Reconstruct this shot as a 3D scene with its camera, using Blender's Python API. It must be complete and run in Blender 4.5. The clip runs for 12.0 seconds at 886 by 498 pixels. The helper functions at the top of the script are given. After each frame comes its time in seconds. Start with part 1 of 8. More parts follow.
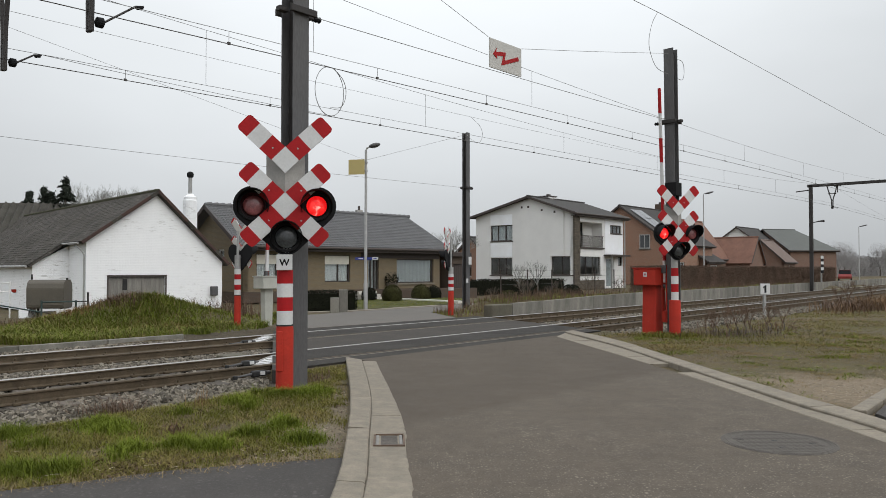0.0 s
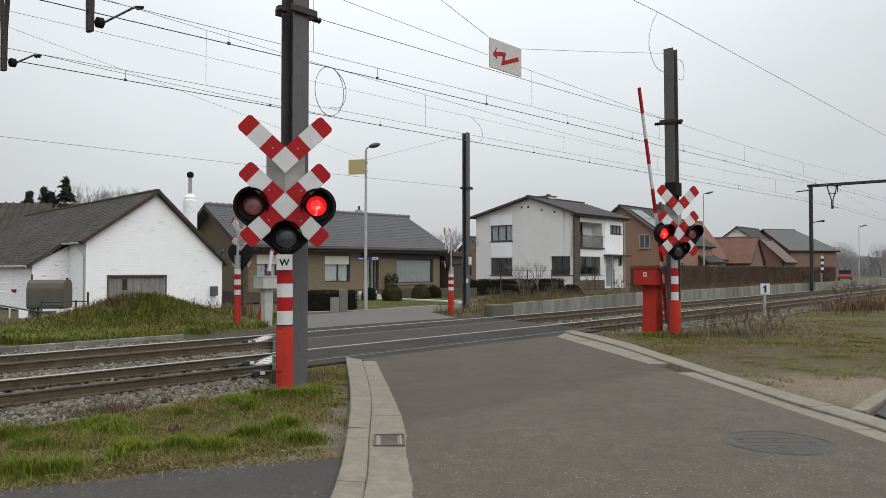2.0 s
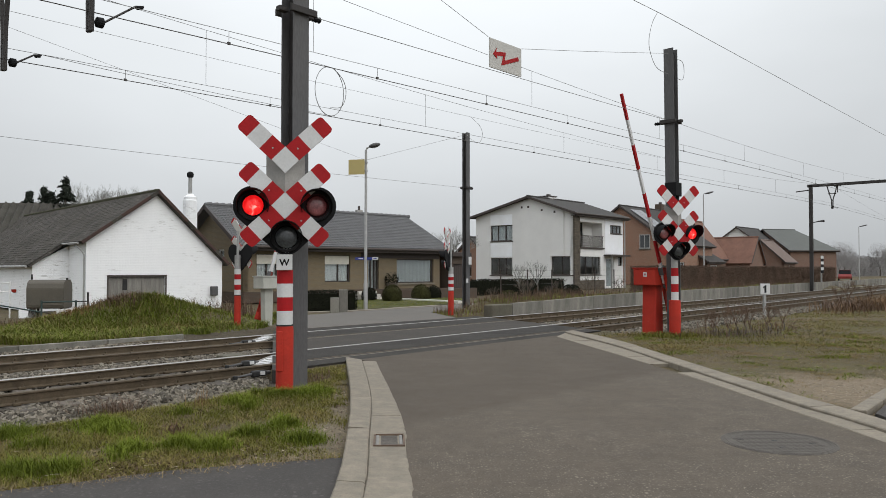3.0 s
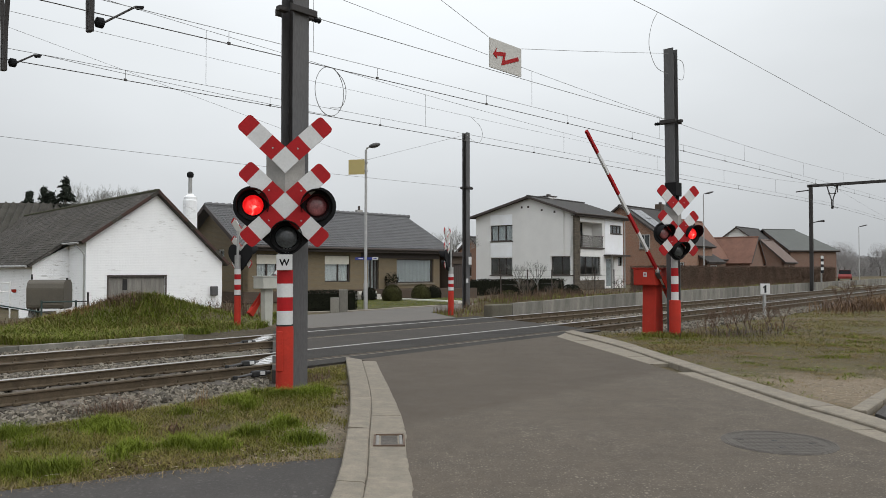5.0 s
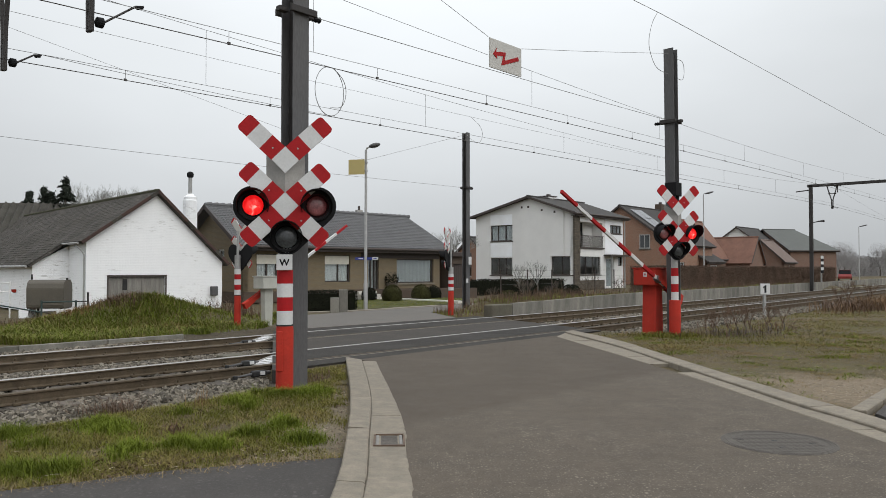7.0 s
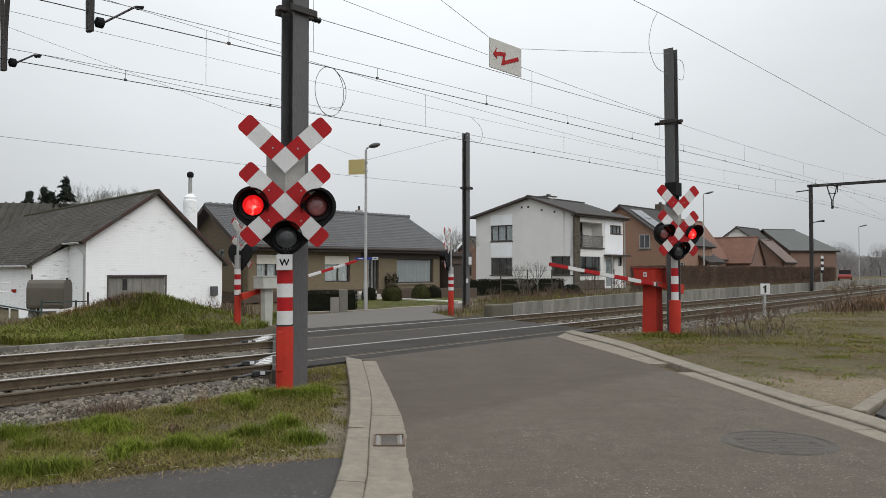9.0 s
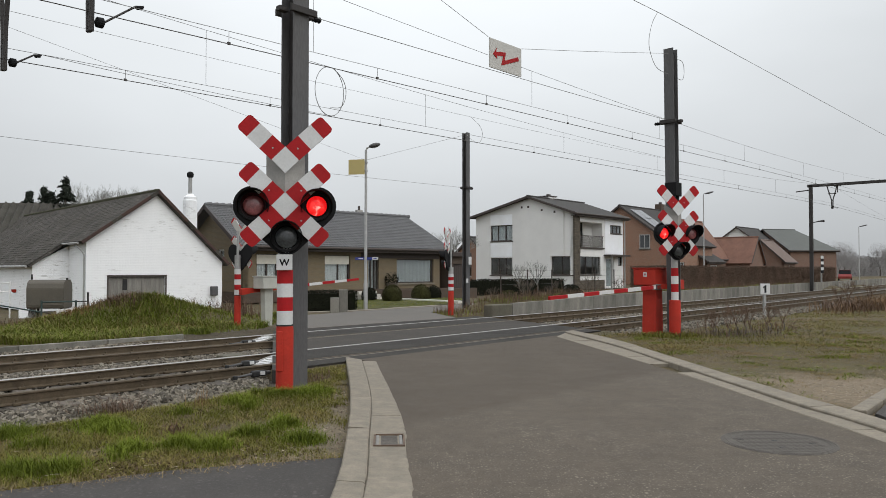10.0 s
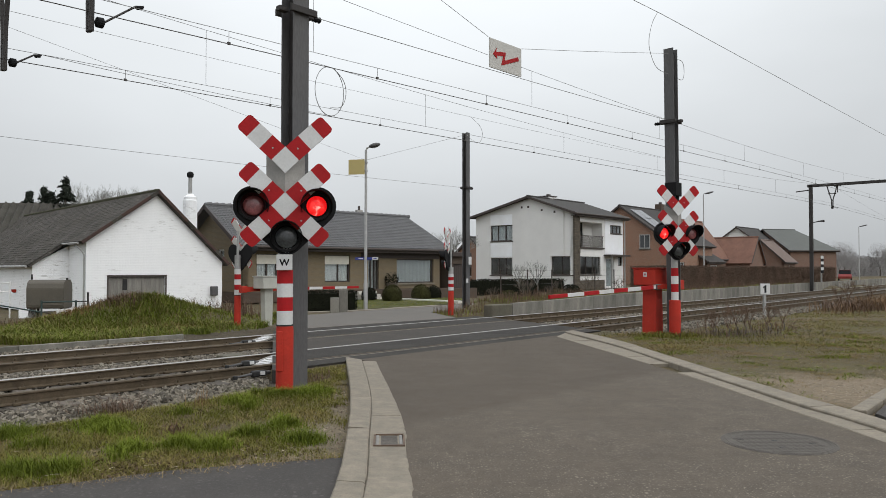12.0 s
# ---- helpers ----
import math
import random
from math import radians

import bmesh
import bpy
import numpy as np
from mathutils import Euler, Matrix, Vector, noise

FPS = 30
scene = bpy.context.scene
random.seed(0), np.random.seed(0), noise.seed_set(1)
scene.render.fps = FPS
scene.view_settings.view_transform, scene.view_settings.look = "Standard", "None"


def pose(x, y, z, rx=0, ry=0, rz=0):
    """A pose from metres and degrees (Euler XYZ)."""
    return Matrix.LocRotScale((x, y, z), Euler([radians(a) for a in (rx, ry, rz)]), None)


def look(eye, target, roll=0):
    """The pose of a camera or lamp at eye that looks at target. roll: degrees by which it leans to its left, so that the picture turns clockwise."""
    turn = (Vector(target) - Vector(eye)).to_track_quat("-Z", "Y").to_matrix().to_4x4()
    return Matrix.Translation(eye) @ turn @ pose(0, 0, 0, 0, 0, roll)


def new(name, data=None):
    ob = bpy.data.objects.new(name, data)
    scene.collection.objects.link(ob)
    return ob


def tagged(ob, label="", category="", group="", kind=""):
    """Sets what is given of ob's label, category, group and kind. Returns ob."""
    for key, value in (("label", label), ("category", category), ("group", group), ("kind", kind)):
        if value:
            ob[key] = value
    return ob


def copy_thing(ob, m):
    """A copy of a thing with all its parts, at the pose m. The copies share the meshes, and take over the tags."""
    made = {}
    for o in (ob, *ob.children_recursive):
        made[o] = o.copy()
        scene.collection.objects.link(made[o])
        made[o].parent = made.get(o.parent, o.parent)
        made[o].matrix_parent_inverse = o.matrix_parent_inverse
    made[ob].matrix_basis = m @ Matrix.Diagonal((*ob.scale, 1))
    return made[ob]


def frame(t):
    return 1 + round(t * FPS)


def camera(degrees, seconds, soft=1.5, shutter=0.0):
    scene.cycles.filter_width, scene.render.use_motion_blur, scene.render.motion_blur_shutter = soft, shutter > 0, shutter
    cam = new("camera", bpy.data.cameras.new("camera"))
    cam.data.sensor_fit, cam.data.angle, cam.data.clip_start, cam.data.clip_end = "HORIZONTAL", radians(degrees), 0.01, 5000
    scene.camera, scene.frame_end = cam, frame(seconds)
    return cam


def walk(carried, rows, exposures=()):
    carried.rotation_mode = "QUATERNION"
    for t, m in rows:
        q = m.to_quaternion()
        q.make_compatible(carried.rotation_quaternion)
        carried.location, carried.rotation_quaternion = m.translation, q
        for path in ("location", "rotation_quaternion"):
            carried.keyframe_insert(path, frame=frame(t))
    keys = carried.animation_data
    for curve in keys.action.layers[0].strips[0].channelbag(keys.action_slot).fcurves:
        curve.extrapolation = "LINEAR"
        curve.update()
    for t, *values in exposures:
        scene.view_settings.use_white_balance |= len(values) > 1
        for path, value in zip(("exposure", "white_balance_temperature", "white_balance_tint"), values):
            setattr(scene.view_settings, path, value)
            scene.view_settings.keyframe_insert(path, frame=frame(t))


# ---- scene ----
cam = camera(60.27, 12.0, soft=0.5)
walk(cam, [(0.0, pose(0, 0, 1.7, 91.485, 0, 0)), (12.0, pose(0, 0, 1.7, 91.485, 0, 0))], exposures=[(0.0, 0.0), (12.0, 0.0)])

# ---- overcast daylight, the cloud thinnest over the crossing ----
SUN_EL, SUN_AZ = radians(42), radians(138)
world = bpy.data.worlds.new("overcast_sky")
scene.world = world
world.use_nodes = True
wn, wl = world.node_tree.nodes, world.node_tree.links
wn.clear()
w_out = wn.new("ShaderNodeOutputWorld")
w_bg = wn.new("ShaderNodeBackground")
w_sky = wn.new("ShaderNodeTexSky")
w_sky.sky_type, w_sky.sun_disc = "NISHITA", False
w_sky.sun_elevation, w_sky.sun_rotation = SUN_EL, SUN_AZ
w_skyd = wn.new("ShaderNodeHueSaturation")
w_skyd.inputs["Saturation"].default_value, w_skyd.inputs["Value"].default_value = 0.10, 0.10
w_tc = wn.new("ShaderNodeTexCoord")
w_sep = wn.new("ShaderNodeSeparateXYZ")
w_ramp = wn.new("ShaderNodeValToRGB")
w_ramp.color_ramp.elements[0].position, w_ramp.color_ramp.elements[0].color = 0.0, (0.525, 0.55, 0.57, 1)
w_ramp.color_ramp.elements[1].position, w_ramp.color_ramp.elements[1].color = 1.0, (1.78, 1.85, 1.92, 1)
e_mid = w_ramp.color_ramp.elements.new(0.32)
e_mid.color = (0.94, 0.985, 1.02, 1)
w_noise = wn.new("ShaderNodeTexNoise")
w_noise.inputs["Scale"].default_value, w_noise.inputs["Detail"].default_value = 2.2, 4
w_map = wn.new("ShaderNodeMapping")
w_map.inputs["Scale"].default_value = (1, 1, 2.6)
w_nr = wn.new("ShaderNodeMapRange")
w_nr.inputs["From Min"].default_value, w_nr.inputs["From Max"].default_value = 0.3, 0.7
w_nr.inputs["To Min"].default_value, w_nr.inputs["To Max"].default_value = 0.94, 1.05
w_mul = wn.new("ShaderNodeMixRGB")
w_mul.blend_type, w_mul.inputs[0].default_value = "MULTIPLY", 1.0
w_mix = wn.new("ShaderNodeMixRGB")
w_mix.inputs[0].default_value = 0.88
wl.new(w_tc.outputs["Generated"], w_sep.inputs[0])
wl.new(w_sep.outputs["Z"], w_ramp.inputs[0])
wl.new(w_tc.outputs["Generated"], w_map.inputs[0])
wl.new(w_map.outputs[0], w_noise.inputs["Vector"])
wl.new(w_noise.outputs[0], w_nr.inputs[0])
wl.new(w_ramp.outputs[0], w_mul.inputs[1])
w_dot, w_thin, w_sum = wn.new("ShaderNodeVectorMath"), wn.new("ShaderNodeMapRange"), wn.new("ShaderNodeMath")
w_dot.operation, w_sum.operation = "DOT_PRODUCT", "MULTIPLY"
w_dot.inputs[1].default_value = (-0.05, 0.93, 0.36)
w_thin.inputs["From Min"].default_value, w_thin.inputs["From Max"].default_value = 0.84, 0.99
w_thin.inputs["To Min"].default_value, w_thin.inputs["To Max"].default_value = 0.90, 1.07
wl.new(w_tc.outputs["Generated"], w_dot.inputs[0])
wl.new(w_dot.outputs["Value"], w_thin.inputs[0])
wl.new(w_nr.outputs[0], w_sum.inputs[0])
wl.new(w_thin.outputs[0], w_sum.inputs[1])
wl.new(w_sum.outputs[0], w_mul.inputs[2])
wl.new(w_sky.outputs[0], w_skyd.inputs["Color"])
wl.new(w_skyd.outputs[0], w_mix.inputs[1])
wl.new(w_mul.outputs[0], w_mix.inputs[2])
wl.new(w_mix.outputs[0], w_bg.inputs[0])
wl.new(w_bg.outputs[0], w_out.inputs[0])
sun = new("sun", bpy.data.lights.new("sun", "SUN"))
sun.data.energy, sun.data.angle, sun.data.color = 1.1, radians(60), (1.0, 0.97, 0.93)
sun.matrix_basis = look((0, 0, 50), (sin_az := math.sin(SUN_AZ) * -40, math.cos(SUN_AZ) * -40, 50 - 40 * math.tan(SUN_EL)))


# ---- materials ----
def mat(name, col, rough=0.8, var=0.25, scale=6.0, fine=60.0, bump=0.2, metal=0.0, tint=None, tint_amt=0.5, tint_scale=1.2,
        spots=0.0, spot_col=(0.05, 0.05, 0.05), island=0.0, objvar=0.0, stretch=(1, 1, 1), bump_d=0.01, emit=0.0, coat=0.0, spec=0.5, flecks=None):
    """A surface with grain at two scales, an optional second colour in patches, specks and fine relief."""
    m = bpy.data.materials.new(name)
    m.use_nodes = True
    nd, ln = m.node_tree.nodes, m.node_tree.links
    b = nd["Principled BSDF"]
    tc = nd.new("ShaderNodeTexCoord")
    mp = nd.new("ShaderNodeMapping")
    mp.inputs["Scale"].default_value = stretch
    ln.new(tc.outputs["Object"], mp.inputs[0])

    def noise_tex(s, detail=5.0, r=0.6):
        t = nd.new("ShaderNodeTexNoise")
        t.inputs["Scale"].default_value, t.inputs["Detail"].default_value, t.inputs["Roughness"].default_value = s, detail, r
        ln.new(mp.outputs[0], t.inputs["Vector"])
        return t

    def ramp(src, lo, hi, a=0.0, z=1.0):
        r = nd.new("ShaderNodeMapRange")
        r.inputs["From Min"].default_value, r.inputs["From Max"].default_value = lo, hi
        r.inputs["To Min"].default_value, r.inputs["To Max"].default_value = a, z
        ln.new(src, r.inputs[0])
        return r.outputs[0]

    def mix(kind, fac, a, c):
        x = nd.new("ShaderNodeMixRGB")
        x.blend_type = kind
        for slot, v in ((0, fac), (1, a), (2, c)):
            if isinstance(v, (int, float)):
                x.inputs[slot].default_value = v
            elif isinstance(v, tuple):
                x.inputs[slot].default_value = (*v, 1)
            else:
                ln.new(v, x.inputs[slot])
        return x.outputs[0]

    n1, n2 = noise_tex(scale), noise_tex(fine, 3)
    c = col
    if tint:
        n3 = noise_tex(tint_scale, 6, 0.65)
        c = mix("MIX", ramp(n3.outputs[0], 0.5 - 0.12, 0.5 + 0.14, 0, tint_amt), col, tint)
    c = mix("MULTIPLY", 1.0, c, ramp(n1.outputs[0], 0.3, 0.7, 1 - var, 1 + var * 0.7))
    c = mix("MULTIPLY", 1.0, c, ramp(n2.outputs[0], 0.3, 0.7, 1 - var * 0.7, 1 + var * 0.6))
    if spots:
        n4 = noise_tex(fine * 0.6, 2)
        c = mix("MIX", ramp(n4.outputs[0], 0.62, 0.70, 0, spots), c, spot_col)
    if flecks:
        n6 = noise_tex(0.7, 4, 0.6)
        for f_scale, share in ((flecks[0], 0.6), (flecks[0] * 0.6, 0.25)):
            vo = nd.new("ShaderNodeTexVoronoi")
            vo.inputs["Scale"].default_value = f_scale
            ln.new(mp.outputs[0], vo.inputs["Vector"])
            sx = nd.new("ShaderNodeSeparateXYZ")
            ln.new(vo.outputs["Color"], sx.inputs[0])
            k, k2 = nd.new("ShaderNodeMath"), nd.new("ShaderNodeMath")
            k.operation = k2.operation = "MULTIPLY"
            ln.new(ramp(vo.outputs["Distance"], 0.18, 0.34, flecks[1], 0), k.inputs[0])
            ln.new(ramp(sx.outputs["X"], 1 - share - 0.08, 1 - share + 0.08, 0, 1), k.inputs[1])
            ln.new(k.outputs[0], k2.inputs[0])
            ln.new(ramp(n6.outputs[0], 0.38, 0.62, 0.25, 1), k2.inputs[1])
            c = mix("MIX", k2.outputs[0], c, flecks[2])
    if island:
        gm = nd.new("ShaderNodeNewGeometry")
        c = mix("MULTIPLY", 1.0, c, ramp(gm.outputs["Random Per Island"], 0, 1, 1 - island, 1 + island))
    if objvar:
        oi = nd.new("ShaderNodeObjectInfo")
        c = mix("MULTIPLY", 1.0, c, ramp(oi.outputs["Random"], 0, 1, 1 - objvar, 1 + objvar))
    if isinstance(c, tuple):
        b.inputs["Base Color"].default_value = (*c, 1)
    else:
        ln.new(c, b.inputs["Base Color"])
    b.inputs["Metallic"].default_value = metal
    b.inputs["Coat Weight"].default_value = coat
    b.inputs["Specular IOR Level"].default_value = spec
    ln.new(ramp(n1.outputs[0], 0.25, 0.75, max(0.03, rough - 0.1), min(1, rough + 0.1)), b.inputs["Roughness"])
    if bump:
        bp = nd.new("ShaderNodeBump")
        bp.inputs["Strength"].default_value, bp.inputs["Distance"].default_value = bump, bump_d
        s = nd.new("ShaderNodeMath")
        s.operation = "MULTIPLY_ADD"
        s.inputs[1].default_value = 0.5
        ln.new(n1.outputs[0], s.inputs[0])
        ln.new(n2.outputs[0], s.inputs[2])
        ln.new(s.outputs[0], bp.inputs["Height"])
        ln.new(bp.outputs[0], b.inputs["Normal"])
    if emit:
        b.inputs["Emission Color"].default_value = (*col, 1)
        b.inputs["Emission Strength"].default_value = emit
    return m


def brick_mat(name, c1, c2, mortar, w=0.21, h=0.065, rough=0.85, gap=0.012, depth=0.004, worn=None):
    """Brickwork too far off to model brick by brick, laid by its coordinates along the wall and up."""
    m = mat(name, c1, rough, 0.2, 2.0, 30, 0.0)
    nd, ln = m.node_tree.nodes, m.node_tree.links
    b = nd["Principled BSDF"]
    tc = nd.new("ShaderNodeTexCoord")
    sp = nd.new("ShaderNodeSeparateXYZ")
    ad = nd.new("ShaderNodeMath")
    cb = nd.new("ShaderNodeCombineXYZ")
    ln.new(tc.outputs["Object"], sp.inputs[0])
    ln.new(sp.outputs["X"], ad.inputs[0])
    ln.new(sp.outputs["Y"], ad.inputs[1])
    ln.new(ad.outputs[0], cb.inputs["X"])
    ln.new(sp.outputs["Z"], cb.inputs["Y"])
    bt = nd.new("ShaderNodeTexBrick")
    bt.inputs["Color1"].default_value, bt.inputs["Color2"].default_value, bt.inputs["Mortar"].default_value = (*c1, 1), (*c2, 1), (*mortar, 1)
    bt.inputs["Scale"].default_value, bt.inputs["Mortar Size"].default_value = 1.0, gap
    bt.inputs["Brick Width"].default_value, bt.inputs["Row Height"].default_value = w, h
    ln.new(cb.outputs[0], bt.inputs["Vector"])
    old = b.inputs["Base Color"].links[0].from_socket
    gray = nd.new("ShaderNodeMixRGB")
    gray.blend_type, gray.inputs[0].default_value = "SOFT_LIGHT", 0.45
    ln.new(bt.outputs["Color"], gray.inputs[1])
    ln.new(old, gray.inputs[2])
    last = gray.outputs[0]
    if worn:    # paint flaked off along the courses in patches
        mp, fine, wide = nd.new("ShaderNodeMapping"), nd.new("ShaderNodeTexNoise"), nd.new("ShaderNodeTexNoise")
        mp.inputs["Scale"].default_value = (2.2, 2.2, 13.0)
        ln.new(tc.outputs["Object"], mp.inputs[0])
        ln.new(mp.outputs[0], fine.inputs["Vector"])
        ln.new(tc.outputs["Object"], wide.inputs["Vector"])
        fine.inputs["Scale"].default_value, fine.inputs["Detail"].default_value, fine.inputs["Roughness"].default_value = 1.0, 6, 0.7
        wide.inputs["Scale"].default_value, wide.inputs["Detail"].default_value = 0.75, 3
        k1, k2, k3, wx = nd.new("ShaderNodeMapRange"), nd.new("ShaderNodeMapRange"), nd.new("ShaderNodeMath"), nd.new("ShaderNodeMixRGB")
        for k, lo, hi in ((k1, 0.55, 0.66), (k2, 0.50, 0.66)):
            k.inputs["From Min"].default_value, k.inputs["From Max"].default_value = lo, hi
        ln.new(fine.outputs[0], k1.inputs[0])
        ln.new(wide.outputs[0], k2.inputs[0])
        k3.operation = "MULTIPLY"
        ln.new(k1.outputs[0], k3.inputs[0])
        ln.new(k2.outputs[0], k3.inputs[1])
        ln.new(k3.outputs[0], wx.inputs[0])
        ln.new(last, wx.inputs[1])
        wx.inputs[2].default_value = (*worn, 1)
        last = wx.outputs[0]
    ln.new(last, b.inputs["Base Color"])
    bp = nd.new("ShaderNodeBump")
    bp.inputs["Strength"].default_value, bp.inputs["Distance"].default_value = 0.5, depth
    bp.invert = True
    ln.new(bt.outputs["Fac"], bp.inputs["Height"])
    ln.new(bp.outputs[0], b.inputs["Normal"])
    return m


def glass_mat(name, tint=(0.75, 0.8, 0.8), rough=0.02):
    m = bpy.data.materials.new(name)
    m.use_nodes = True
    b = m.node_tree.nodes["Principled BSDF"]
    b.inputs["Base Color"].default_value = (*tint, 1)
    b.inputs["Roughness"].default_value = rough
    b.inputs["Transmission Weight"].default_value = 1.0
    b.inputs["IOR"].default_value = 1.45
    return m


def verge_mat(name, col, *args, **kw):
    """Soil and thin turf with trodden sandy ground where people walk off the road."""
    m = mat(name, col, *args, **kw)
    nd, ln = m.node_tree.nodes, m.node_tree.links
    b = nd["Principled BSDF"]
    old = b.inputs["Base Color"].links[0].from_socket
    tc, nz = nd.new("ShaderNodeTexCoord"), nd.new("ShaderNodeTexNoise")
    nz.inputs["Scale"].default_value, nz.inputs["Detail"].default_value = 1.1, 7
    ln.new(tc.outputs["Object"], nz.inputs["Vector"])
    last = old
    for (cx, cy), (rx, ry), colour in (((6.2, 10.9), (1.8, 1.9), (0.185, 0.142, 0.094)), ((-1.45, 8.3), (0.55, 2.4), (0.15, 0.12, 0.08)), ((-6.2, 20.9), (3.2, 1.9), (0.060, 0.048, 0.032))):
        mp, ds, ad, mr, mx = nd.new("ShaderNodeMapping"), nd.new("ShaderNodeVectorMath"), nd.new("ShaderNodeMath"), nd.new("ShaderNodeMapRange"), nd.new("ShaderNodeMixRGB")
        mp.inputs["Location"].default_value = (-cx / rx, -cy / ry, 0)
        mp.inputs["Scale"].default_value = (1 / rx, 1 / ry, 0)
        ds.operation = "LENGTH"
        ln.new(tc.outputs["Object"], mp.inputs[0])
        ln.new(mp.outputs[0], ds.inputs[0])
        ad.operation, ad.inputs[1].default_value = "MULTIPLY_ADD", 1.6
        ln.new(nz.outputs[0], ad.inputs[0])
        ln.new(ds.outputs["Value"], ad.inputs[2])
        mr.inputs["From Min"].default_value, mr.inputs["From Max"].default_value = 1.45, 1.95
        mr.inputs["To Min"].default_value, mr.inputs["To Max"].default_value = 0.9, 0.0
        ln.new(ad.outputs[0], mr.inputs[0])
        ln.new(mr.outputs[0], mx.inputs[0])
        ln.new(last, mx.inputs[1])
        mx.inputs[2].default_value = (*colour, 1)
        last = mx.outputs[0]
    fz, fr, fm = nd.new("ShaderNodeTexNoise"), nd.new("ShaderNodeMapRange"), nd.new("ShaderNodeMixRGB")
    fz.inputs["Scale"].default_value, fz.inputs["Detail"].default_value, fz.inputs["Roughness"].default_value = 16.0, 8, 0.75
    ln.new(tc.outputs["Object"], fz.inputs["Vector"])
    fr.inputs["From Min"].default_value, fr.inputs["From Max"].default_value = 0.32, 0.68
    fr.inputs["To Min"].default_value, fr.inputs["To Max"].default_value = 0.55, 1.45
    ln.new(fz.outputs[0], fr.inputs[0])
    fm.blend_type, fm.inputs[0].default_value = "MULTIPLY", 1.0
    ln.new(last, fm.inputs[1])
    ln.new(fr.outputs[0], fm.inputs[2])
    ln.new(fm.outputs[0], b.inputs["Base Color"])
    return m


def road_mat():
    """Worn asphalt with pale chippings, and a smoother newer course before the crossing with an uneven edge."""
    m = mat("road_asphalt", (0.102, 0.085, 0.067), 0.9, 0.22, 3.5, 70, 0.9, spec=0.2, flecks=(44, 0.9, (0.250, 0.217, 0.172)), tint=(0.108, 0.092, 0.075), tint_amt=0.5, tint_scale=0.35, spots=0.75, spot_col=(0.043, 0.038, 0.033), bump_d=0.006)
    nd, ln = m.node_tree.nodes, m.node_tree.links
    b = nd["Principled BSDF"]
    old = b.inputs["Base Color"].links[0].from_socket

    def math_(op, a, c):
        k = nd.new("ShaderNodeMath")
        k.operation = op
        for slot, v in enumerate((a, c)):
            if isinstance(v, (int, float)):
                k.inputs[slot].default_value = v
            else:
                ln.new(v, k.inputs[slot])
        return k.outputs[0]

    def noise_at(scale, detail):
        n = nd.new("ShaderNodeTexNoise")
        n.inputs["Scale"].default_value, n.inputs["Detail"].default_value = scale, detail
        ln.new(tc.outputs["Object"], n.inputs["Vector"])
        return n.outputs[0]

    def spread(src, lo, hi, a, c):
        r = nd.new("ShaderNodeMapRange")
        for key, v in (("From Min", lo), ("From Max", hi), ("To Min", a), ("To Max", c)):
            r.inputs[key].default_value = v
        ln.new(src, r.inputs[0])
        return r.outputs[0]
    tc, sp = nd.new("ShaderNodeTexCoord"), nd.new("ShaderNodeSeparateXYZ")
    ln.new(tc.outputs["Object"], sp.inputs[0])
    edge = math_("SUBTRACT", sp.outputs["Y"], math_("MULTIPLY", sp.outputs["X"], 1.08))
    edge = math_("ADD", edge, math_("MULTIPLY", noise_at(2.4, 6), 1.3))
    grain = math_("MULTIPLY", spread(noise_at(60, 3), 0.3, 0.7, 0.82, 1.16), spread(noise_at(1.1, 4), 0.3, 0.7, 0.90, 1.08))
    rgb = nd.new("ShaderNodeMixRGB")
    rgb.blend_type, rgb.inputs[0].default_value = "MULTIPLY", 1.0
    rgb.inputs[1].default_value = (0.087, 0.072, 0.057, 1)
    ln.new(grain, rgb.inputs[2])
    mx = nd.new("ShaderNodeMixRGB")
    ln.new(spread(edge, 9.25, 9.65, 0.0, 0.93), mx.inputs[0])
    ln.new(old, mx.inputs[1])
    ln.new(rgb.outputs[0], mx.inputs[2])
    ln.new(mx.outputs[0], b.inputs["Base Color"])
    return m


